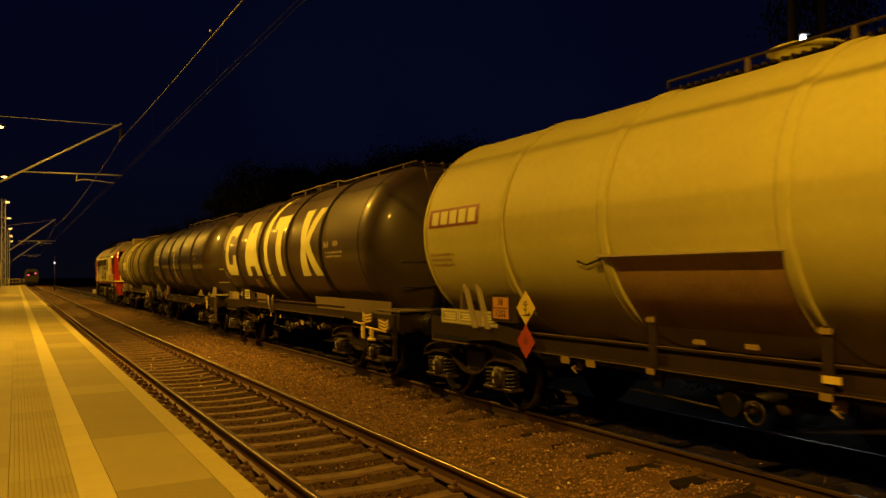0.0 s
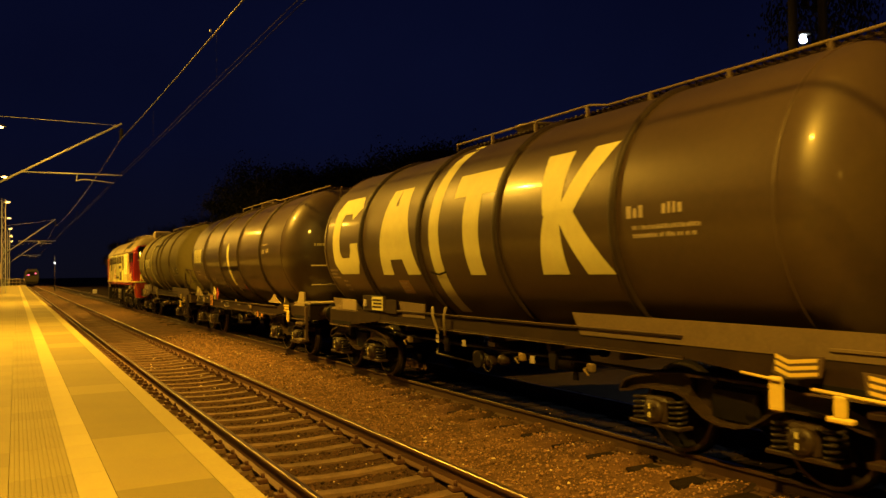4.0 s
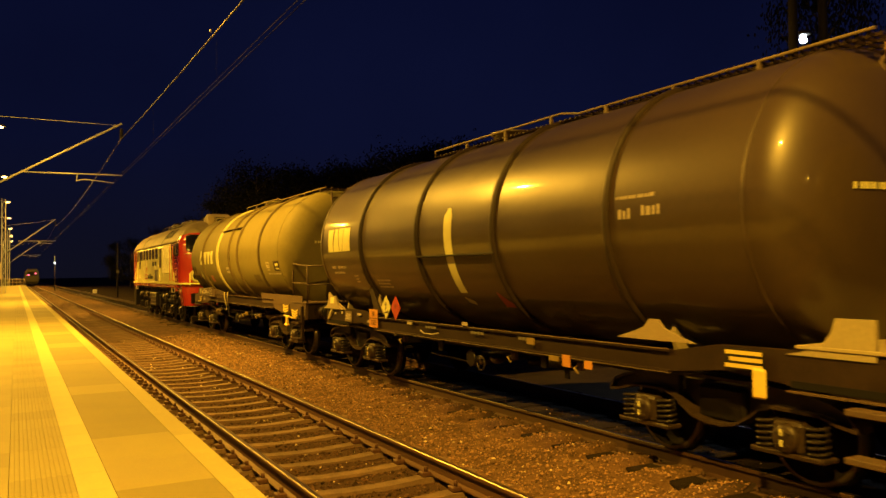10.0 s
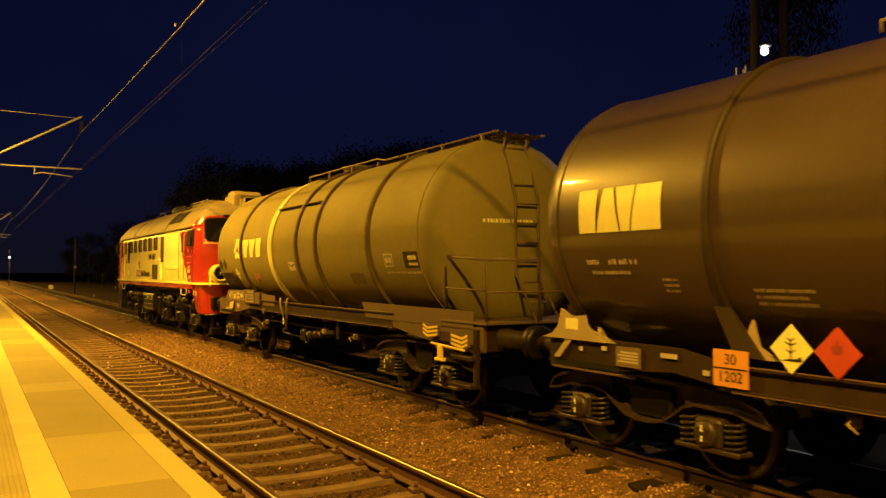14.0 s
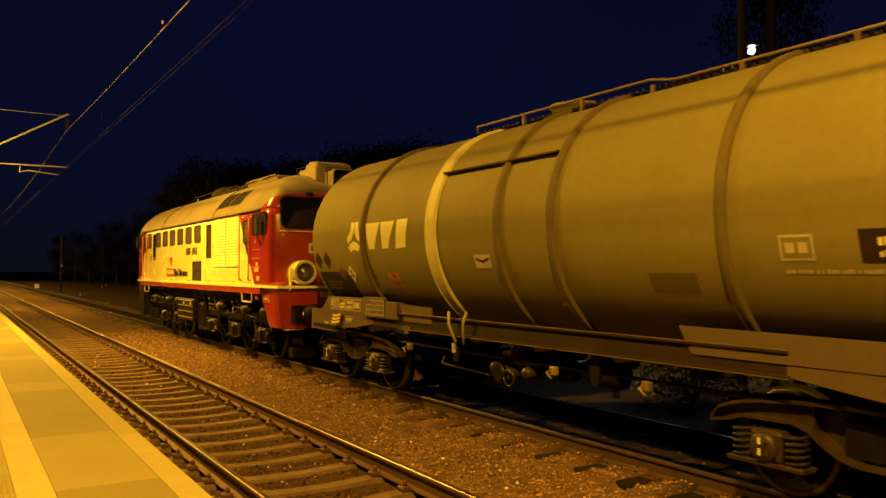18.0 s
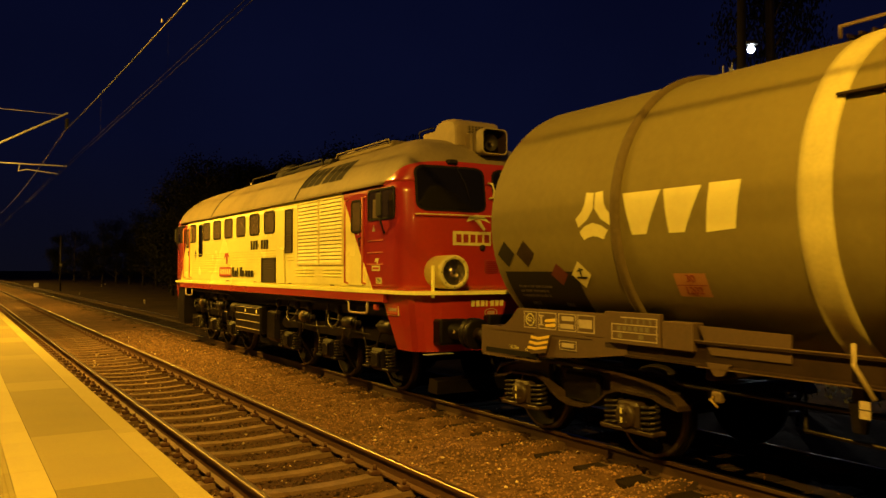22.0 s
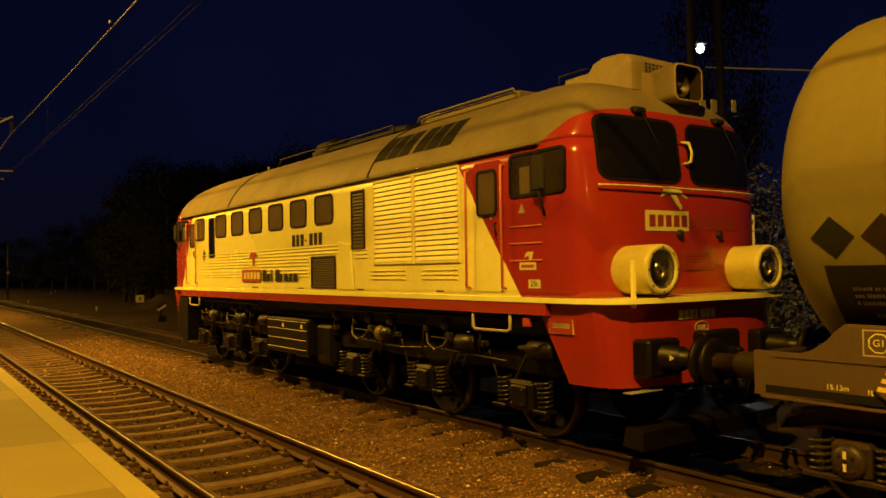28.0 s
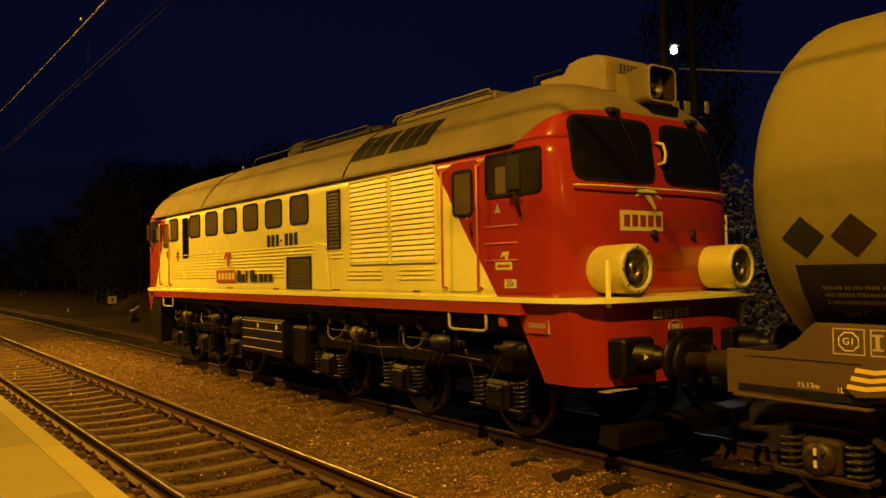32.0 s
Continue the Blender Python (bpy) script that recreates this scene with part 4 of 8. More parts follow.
def draw_hook(parent, y, out):
    s = Shape().box(-0.05, 0.05, y, y + out * 0.32, 0.98, 1.10, 0.02).box(-0.06, 0.06, y + out * 0.28, y + out * 0.40, 0.93, 1.02, 0.02)
    s.bent([(-0.08, y + out * 0.3, 1.03), (-0.08, y + out * 0.45, 0.85), (-0.08, y + out * 0.40, 0.60)], 0.022, 6)
    s.bent([(0.08, y + out * 0.3, 1.03), (0.08, y + out * 0.45, 0.85), (0.08, y + out * 0.40, 0.60)], 0.022, 6)
    s.tube((-0.12, y + out * 0.44, 0.84), (0.12, y + out * 0.44, 0.84), 0.03, 8)
    part("coupling", s, M["bogie"], parent, "greasy hook and screw coupling")
    h = Shape().bent([(-0.35, y, 0.86), (-0.36, y + out * 0.16, 0.82), (-0.38, y + out * 0.3, 0.58), (-0.36, y + out * 0.42, 0.50)], 0.024, 7)
    part("brake_hose", h, M["rubber"], parent, "black rubber brake hose")


def tank_profile(u0, u1, depth=0.62):
    """Outline of a shell with dished ends, apex at u0 and at u1."""
    p = []
    for i in range(13):
        k = math.sin(math.pi / 2 * i / 12)
        p.append((-(u0 + depth - depth * math.sqrt(max(0.0, 1 - k ** 2.6))), TANK_R * k))
    return p + [(-(u0 + u1) - y, r) for y, r in p][::-1]


def ring_shape(u, width=0.055, height=0.05):
    r = TANK_R
    return Shape().lathe([(-u - width / 2, r - 0.01), (-u - width / 2, r + height * 0.8), (-u - width / 4, r + height), (-u + width / 4, r + height), (-u + width / 2, r + height * 0.8), (-u + width / 2, r - 0.01)], "y", (0, 0, TANK_Z), 64)


def wagon(hs, label, spec):
    """A bogie tank wagon; its far headstock stands at hs once the train has stopped."""
    L0 = spec.get("length", 12.4)
    t = thing("tank_wagon", label, "tank wagon", pose(XC, hs, 0), "tank wagons of the train")
    skin, light = M[spec["skin"]], M[spec["light"]]
    tank = part("tank", Shape().lathe(tank_profile(spec.get("start", 0.05), spec.get("end", 11.65), spec.get("dish", 0.62)), "y", (0, 0, TANK_Z), 72), skin, t)
    for u in spec["rings"]:
        part("ring", ring_shape(u, *spec.get("ring_size", (0.05, 0.045))), M[spec.get("ring_skin", spec["skin"])], tank)
    for u in spec.get("seams", (spec.get("start", 0.05) + spec.get("dish", 0.62) + 0.04, spec.get("end", 11.65) - spec.get("dish", 0.62) - 0.04)):
        part("weld_seam", ring_shape(u, 0.03, 0.012), skin, tank)
    # underframe: solebars of channel section, deeper over the bogies
    for side in (-1, 1):
        x = side * 1.22
        zt = spec.get("sill_top", 1.13)
        o = ((-0.05, zt - 0.21), (0.035, zt - 0.21), (0.035, zt - 0.195), (0.0, zt - 0.188), (0.0, zt - 0.014), (0.035, zt - 0.008), (0.035, zt + 0.008), (-0.05, zt + 0.008))
        s = Shape().prism([(x + side * a, b) for a, b in o], "y", 2.58 - L0, -2.58)
        part("solebar", s, M["frame_brown"], t)
        # lips in a paler paint, for the light the flange edges catch
        for z in (zt + 0.009, zt - 0.222):
            part("sill_lip", Shape().box(x + side * 0.0, x + side * 0.040, 2.58 - L0, -spec.get("lip", 2.58), z, z + 0.011, 0.003), M["frame_mid"], t, "sill channel lip, coloured paler as if catching light")
        for m0, m1 in ((0.08, 2.6), (L0 - 0.08, L0 - 2.6)):
            o = [(-m0, 0.88), (-m0, 1.23), (-(m0 + (m1 - m0) * 0.75), 1.21), (-m1, zt), (-m1, zt - 0.2), (-(m0 + (m1 - m0) * 0.72), 0.98), (-(m0 + (m1 - m0) * 0.35), 0.90)]
            part("end_sill", Shape().prism(o, "x", x - side * 0.045, x + side * 0.006), M[spec.get("sill", "frame_brown")], t)
    for y, out in ((0.0, 1), (-L0, -1)):
        part("headstock", Shape().box(-1.20, 1.20, y - out * 0.22, y - out * 0.085, 0.88, 1.22, 0.015), M["frame_brown"], t)
        for x in (-0.875, 0.875):
            buffer(t, x, y - out * 0.085, out, 0.655, "frame_brown")
        draw_hook(t, y, out)
    part("centre_sill", Shape().box(-0.25, 0.25, 0.14 - L0, -0.14, 0.92, 1.08, 0.01), M["frame_brown"], t)
    for i in range(1, 6):
        u = 2.2 + (L0 - 4.4) * i / 6
        part("cross_member", Shape().box(-1.17, 1.17, -u - 0.05, -u + 0.05, 0.93, 1.06, 0.01), M["frame_brown"], t)
    for a, b in ((-1.2, -0.18), (-L0 + 0.18, -L0 + 1.2)):
        # no slot is cut: a black strip gives its shade
        part("sill_recess_shade", Shape().box(-1.226, -1.231, a, b, 0.905, 0.965), M["rubber"], t, "black strip for the shaded slot above the lower flange")
        part("sill_flange", Shape().box(-1.20, -1.27, a - 0.02, b + 0.02, 0.868, 0.884), M["frame_mid"], t)
    # cradles: plates that rise from the sill to the shell
    for u0, u1 in spec["saddles"]:
        um = (u0 + u1) / 2
        w = (u1 - u0) / 2
        arc = [(x, TANK_Z - math.sqrt((TANK_R + 0.002) ** 2 - x * x)) for x in [-0.95 + 0.1 * i for i in range(20)]]
        part("cradle", Shape().prism([(-0.97, 1.2)] + arc + [(0.97, 1.2), (0.9, 1.02), (-0.9, 1.02)], "y", -um - 0.03, -um + 0.03), light, t)
        for side in (-1, 1):
            x = side * 1.235
            o = [(-um + w, 1.19), (-um - w, 1.19), (-um - w * 0.86, 1.215), (-um - w * 0.5, 1.27), (-um - w * 0.25, 1.32), (-um - w * 0.12, 1.40), (-um + w * 0.12, 1.40), (-um + w * 0.25, 1.32), (-um + w * 0.5, 1.27), (-um + w * 0.86, 1.215)]
            part("gusset", Shape().prism(o, "x", x, x - side * 0.03), M[spec.get("gusset", spec["light"])], t, "dusty cradle plate")
    for u0, u1 in spec.get("panels", ()):
        for side in (-1, 1):
            x = side * 1.235
            o = [(-u0, 1.42), (-u1, 1.40), (-u1, 1.17), (-u0 - 0.15, 1.17)]
            part("side_plate", Shape().prism(o, "x", x, x - side * 0.02), light, t, "dusty pale side plate above the sill")
    for yc in spec["bogies"]:
        bogie(t, -yc)
    # walkway on the crown: a raised stretch over the manhole and a low one to the ladder
    w0, w1, w2 = spec["walk"]
    zt = TANK_Z + TANK_R
    for x in (-0.42, 0.42):
        part("walkway_rail", Shape().bent([(x, -w0, zt - 0.02), (x, -w0, zt + 0.085), (x, -w1, zt + 0.085), (x, -w1 - 0.35, zt + 0.02), (x, -w2, zt + 0.02)], 0.017, 8), M[spec.get("walk_rail", "frame_dusty")], t, "tubular walkway rail")
        u = w0 + 1.1
        while u < w2 - 0.3:
            part("walkway_post", Shape().box(x - 0.02, x + 0.02, -u - 0.025, -u + 0.025, zt - 0.10, zt + (0.085 if u < w1 else 0.02), 0.004), M["frame_mid"], t)
            u += 1.15
    g = Shape()
    u = w0 + 0.05
    while u < w2:
        g.box(-0.40, 0.40, -u - 0.012, -u + 0.012, zt - 0.02, zt + 0.01)
        u += 0.11
    for x in (-0.3, -0.1, 0.1, 0.3):
        g.box(x - 0.008, x + 0.008, -w2, -w0, zt - 0.022, zt + 0.009)
    part("walkway_grating", g, M["frame_brown"], t, "open steel walkway grating")
    um = (w0 + w1) / 2
    part("manhole", Shape().lathe([(zt - 0.08, 0.32), (zt + 0.10, 0.32), (zt + 0.11, 0.36), (zt + 0.14, 0.36), (zt + 0.17, 0.20), (zt + 0.175, 0)], "z", (0, -um, 0), 20), skin, t)
    # ladder and railed platform at the near end
    ue = spec.get("end", 11.65) - 0.01
    lx = spec.get("ladder_x", -0.05)
    for dx in (-0.2, 0.2):
        part("ladder_stile", Shape().bent([(lx + dx, -L0 + 0.2, 1.22), (lx + dx, -ue - 0.06, 1.9), (lx + dx, -ue - 0.05, 3.0), (lx + dx, -ue + 0.25, 3.72), (lx + dx, -w2 + 0.05, 3.97)], 0.02, 7), M[spec.get("ladder", "frame_mid")], t)
    z = 1.5
    while z < 3.75:
        yy = -L0 + 0.2 + (L0 - 0.2 - ue - 0.06) * (z - 1.22) / 0.68 if z < 1.9 else -ue - 0.055 if z < 3.0 else -ue - 0.05 + (z - 3.0) / 0.72 * 0.30
        part("rung", Shape().tube((lx - 0.2, yy, z), (lx + 0.2, yy, z), 0.014, 6), M[spec.get("ladder", "frame_mid")], t)
        z += 0.28
    part("end_platform", Shape().box(-1.25, 1.25, -L0, -ue + 0.35, 1.235, 1.265, 0.004), light if spec.get("pale_deck") else M["frame_brown"], t, "chequer-plate end platform")
    rp = M[spec.get("rails", "bogie")]
    for x in ((-1.2, 1.2) if spec.get("side_rails") else ()):
        part("handrail", Shape().bent([(x, -L0 + 0.05, 1.26), (x, -L0 + 0.05, 2.08), (x, -ue + 0.30, 2.14), (x, -ue + 0.30, 1.26)], 0.019, 7), rp, t)
        part("handrail", Shape().tube((x, -L0 + 0.05, 1.68), (x, -ue + 0.30, 1.70), 0.014, 6), rp, t)
    part("handrail", Shape().bent([(-1.2, -L0 + 0.03, 2.08), (lx - 0.3, -L0 + 0.03, 2.08), (lx - 0.3, -L0 + 0.03, 1.26)], 0.019, 7), rp, t)
    part("handrail", Shape().bent([(1.2, -L0 + 0.03, 2.08), (lx + 0.35, -L0 + 0.03, 2.08), (lx + 0.35, -L0 + 0.03, 1.26)], 0.019, 7), rp, t)
    part("handrail", Shape().tube((-1.2, -L0 + 0.03, 1.66), (1.2, -L0 + 0.03, 1.66), 0.014, 6), rp, t)
    # foot steps below the sill ends
    sp = M[spec.get("steps", "frame_brown")]
    for side in (-1, 1):
        x = side * 1.30
        for u in (L0 - 0.45, ):
            s = Shape().box(x - 0.03, x + 0.03, -u - 0.36, -u - 0.28, 0.42, 1.18, 0.006)
            s.box(x - 0.12, x + 0.05, -u - 0.36, -u + 0.16, 0.42, 0.47, 0.006).box(x - 0.10, x + 0.05, -u - 0.36, -u + 0.16, 0.78, 0.83, 0.006)
            part("foot_step", s, sp, t, "folded steel foot step")
    # brake gear and outlet under the middle
    part("air_reservoir", Shape().lathe([(-0.62, 0.0), (-0.6, 0.12), (-0.52, 0.18), (0.52, 0.18), (0.6, 0.12), (0.62, 0.0)], "x", (0.2, -L0 * 0.42, 0.78), 18), M["bogie"], t)
    part("brake_cylinder", Shape().lathe([(-0.34, 0.0), (-0.34, 0.15), (-0.3, 0.17), (0.16, 0.17), (0.2, 0.10), (0.36, 0.05), (0.36, 0.0)], "y", (-0.35, -L0 * 0.55, 0.72), 16), M["bogie"], t)
    part("brake_rod", Shape().tube((-0.35, -L0 * 0.57, 0.72), (-0.3, -L0 * 0.74, 0.66), 0.022, 6).tube((-0.35, -L0 * 0.5, 0.72), (-0.3, -L0 * 0.26, 0.66), 0.022, 6), M["bogie"], t)
    part("brake_lever", Shape().prism([(-L0 * 0.57 - 0.05, 0.45), (-L0 * 0.57 + 0.05, 0.45), (-L0 * 0.57 + 0.03, 0.95), (-L0 * 0.57 - 0.03, 0.95)], "x", -0.40, -0.38), M["bogie"], t)
    part("brake_pipe", Shape().bent([(-0.95, -0.2, 0.93), (-0.95, -2.9, 0.86), (-1.08, -3.2, 0.84), (-1.08, -L0 + 3.2, 0.84), (-0.95, -L0 + 2.9, 0.86), (-0.95, -L0 + 0.2, 0.93)], 0.02, 7), M["bogie"], t, "thin brake pipe along the sill")
    um = L0 * 0.47
    part("outlet_valve", Shape().lathe([(0.48, 0.0), (0.48, 0.13), (0.52, 0.16), (0.60, 0.16), (0.62, 0.11), (1.05, 0.11)], "z", (0, -um, 0), 16), M["bogie"], t)
    part("outlet_pipe", Shape().tube((-1.12, -um, 0.66), (1.12, -um, 0.66), 0.075, 12).tube((-1.17, -um, 0.66), (-1.10, -um, 0.66), 0.115, 14).tube((1.10, -um, 0.66), (1.17, -um, 0.66), 0.115, 14), M["bogie"], t, "cross discharge pipe with capped ends")
    for k, u in enumerate((3.6, 6.9, 8.3)):
        x = -1.13
        part("lever_box", Shape().box(x - 0.03, x + 0.04, -u - 0.05, -u + 0.05, 0.74, 0.84, 0.012), M[("frame_dusty", "brass", "frame_dusty")[k]], t, "small pale change-over box")
        part("change_lever", Shape().bent([(x - 0.05, -u, 0.80), (x - 0.12, -u - 0.02, 0.78), (x - 0.12, -u - 0.10, 0.72)], 0.011, 6), M["brass"], t, "yellow brake change-over handle")
    # valve cluster under the sill
    for k, u in enumerate((5.7, 6.0, 6.35)):
        part("valve", Shape().lathe([(-0.11, 0.0), (-0.11, 0.05), (-0.07, 0.075), (0.05, 0.075), (0.08, 0.045), (0.16, 0.04), (0.18, 0.0)], "x", (-1.02, -u, 0.70 - 0.05 * (k % 2)), 12), M["bogie_frame"], t, "grimy valve body")
    ring = [(-1.16, -6.1 + 0.10 * math.cos(a), 0.62 + 0.10 * math.sin(a)) for a in [2 * math.pi * i / 14 for i in range(15)]]
    part("hand_wheel", Shape().bent(ring, 0.012, 6), M["spring"], t, "small steel hand wheel")
    part("hand_wheel_rod", Shape().bent([(-0.9, -4.3, 0.9), (-1.05, -4.4, 0.62), (-1.05, -5.6, 0.58)], 0.016, 6), M["bogie"], t)
    for u in (4.9, 7.6):
        part("bracket", Shape().prism([(-u - 0.08, 0.93), (-u + 0.08, 0.93), (-u + 0.05, 0.70), (-u - 0.05, 0.70)], "x", -1.16, -1.12), M["bogie"], t)
    return t


def dome_y(z, x, end, depth=0.62):
    """Depth of the near dome at a point, as a distance behind the far headstock."""
    r = min(0.999, math.hypot(x, z - TANK_Z) / TANK_R)
    return end - depth + depth * math.sqrt(max(0.0, 1 - r ** 2.6))


def end_marks(t, end, x0, z, w, h, material):
    """A line of worn figures on the near dome, one short bar each."""
    x = x0
    k = 0
    s = Shape()
    while x < x0 + w:
        ln = (0.035, 0.03, 0.038, 0.02)[k % 4]
        ya, yb = dome_y(z, x, end) + 0.012, dome_y(z, x + ln, end) + 0.012
        s.add([(x, -ya, z), (x + ln, -yb, z), (x + ln, -yb, z + h), (x, -ya, z + h)], [(0, 1, 2, 3)])
        x += ln + (0.014 if k % 4 else 0.032)
        k += 1
    part("number_marking", s, material, t, "worn painted figures")["kind"] = "stuff"


# ---- the four tank wagons ----
def chevrons(t, u, z, mirror=1, x=-1.30):
    """A tilted flap with three bent yellow stripes."""
    o = [(0.24, -0.07), (0.10, -0.115), (-0.22, -0.07), (-0.25, 0.10), (0.02, 0.085), (0.20, 0.10)]
    p = part("warning_plate", Shape().prism([(-u + mirror * a, z + b) for a, b in o], "x", x, x - 0.02), M["frame_mid"], t, "rusty flap with yellow stripes")
    for k in range(3):
        zz = z - 0.085 + 0.055 * k
        o = [(0.20, 0.045), (0.07, 0.0), (-0.19, 0.035), (-0.20, 0.066), (0.07, 0.032), (0.20, 0.078)]
        part("warning_stripe", Shape().prism([(-u + mirror * a, zz + b - 0.01) for a, b in o], "x", x - 0.02, x - 0.025), M["yellow"], p)


def hazard_steps(t, u, z=1.0, x=-1.38):
    """Warning flaps on both sides of the yellow brake crank."""
    chevrons(t, u - 0.44, z + 0.10, 1, x + 0.08)
    chevrons(t, u + 0.42, z + 0.02, -1, x + 0.02)
    part("crank", Shape().bent([(x - 0.05, -u + 0.22, z - 0.05), (x - 0.05, -u - 0.62, z - 0.09)], 0.016, 7).box(x - 0.075, x - 0.025, -u - 0.07, -u + 0.03, z - 0.24, z - 0.07, 0.012)
         .box(x - 0.085, x - 0.015, -u - 0.13, -u + 0.09, z - 0.28, z - 0.235, 0.012), M["yellow"], t, "yellow brake crank")


def hooks(t, u):
    """Two bent tie-down hooks on the sill, leaning together."""
    a = [(-1.30, -u, 1.38), (-1.30, -u, 1.22), (-1.28, -u - 0.14, 0.98)]
    b = [(-1.30, -u - 0.42, 1.38), (-1.30, -u - 0.35, 1.24), (-1.28, -u - 0.33, 0.96)]
    for p in (a, b):
        part("rope_hook", Shape().bent(p, 0.02, 7), M["frame_light"], t, "bent pale steel hook")
    for z in (0.83, 0.90):
        part("marker_tab", Shape().box(-1.255, -1.245, -u - 0.09, -u - 0.01, z, z + 0.06), M["letter_dim"], t, "pale tab")


def ledge(t, u0, u1, z, out=0.06, mat="frame_light"):
    """An angle bar along the shell."""
    x, _, zz = arc_point(0, z, 0.0)
    part("ledge", Shape().box(x - out, x + 0.05, -u1, -u0, zz - 0.012, zz + 0.012, 0.004), M[mat], t, "narrow angle bar along the shell")


def ring_quads(u, z, w, h, tw, th):
    """An eight-sided frame as quads."""
    def octa(w, h):
        c = 0.30
        return [(-w, -h * (1 - c)), (-w * (1 - c), -h), (w * (1 - c), -h), (w, -h * (1 - c)), (w, h * (1 - c)), (w * (1 - c), h), (-w * (1 - c), h), (-w, h * (1 - c))]
    o, i = octa(w / 2, h / 2), octa(w / 2 - tw, h / 2 - th)
    return [tuple((u + p[0], z + p[1]) for p in (o[k], o[(k + 1) % 8], i[(k + 1) % 8], i[k])) for k in range(8)]


def hazard_mark(p, x, u, z):
    """Bare tree over a black bank, on a diamond."""
    s = Shape().prism([(-u + 0.005, z - 0.08), (-u - 0.005, z - 0.08), (-u - 0.005, z + 0.08), (-u + 0.005, z + 0.08)], "x", x, x - 0.003)
    for dz, w in ((0.03, 0.05), (0.065, 0.035), (-0.03, 0.04)):
        s.prism([(-u + w, z + dz + 0.02), (-u + w, z + dz + 0.03), (-u, z + dz + 0.005), (-u - w, z + dz + 0.03), (-u - w, z + dz + 0.02), (-u, z + dz - 0.006)], "x", x, x - 0.003)
    part("symbol", s, M["black"], p, "black bare-tree symbol")
    part("symbol", Shape().prism([(-u + 0.09, z - 0.095), (-u - 0.10, z - 0.095), (-u - 0.09, z - 0.05), (-u - 0.05, z - 0.075), (-u + 0.02, z - 0.08)], "x", x, x - 0.003), M["black"], p, "black bank symbol")


def flame_mark(p, x, u, z):
    o = [(0.035, -0.05), (0.05, 0.0), (0.03, 0.03), (0.02, 0.0), (0.0, 0.07), (-0.02, 0.01), (-0.04, 0.03), (-0.05, -0.01), (-0.03, -0.05)]
    part("symbol", Shape().prism([(-u + a, z + b) for a, b in o], "x", x, x - 0.003), M["sign_maroon"], p, "dark flame symbol")


def hazard_code(p, x, u, z):
    """Black code on an orange plate: two figures over four, parted by a line."""
    writing("30", 0.13, M["black"], p, facing(x, u, z + 0.075))
    writing("1202", 0.13, M["black"], p, facing(x, u, z - 0.075))
    part("divider", Shape().box(x, x - 0.004, -u - 0.17, -u + 0.17, z - 0.006, z + 0.006), M["black"], p)


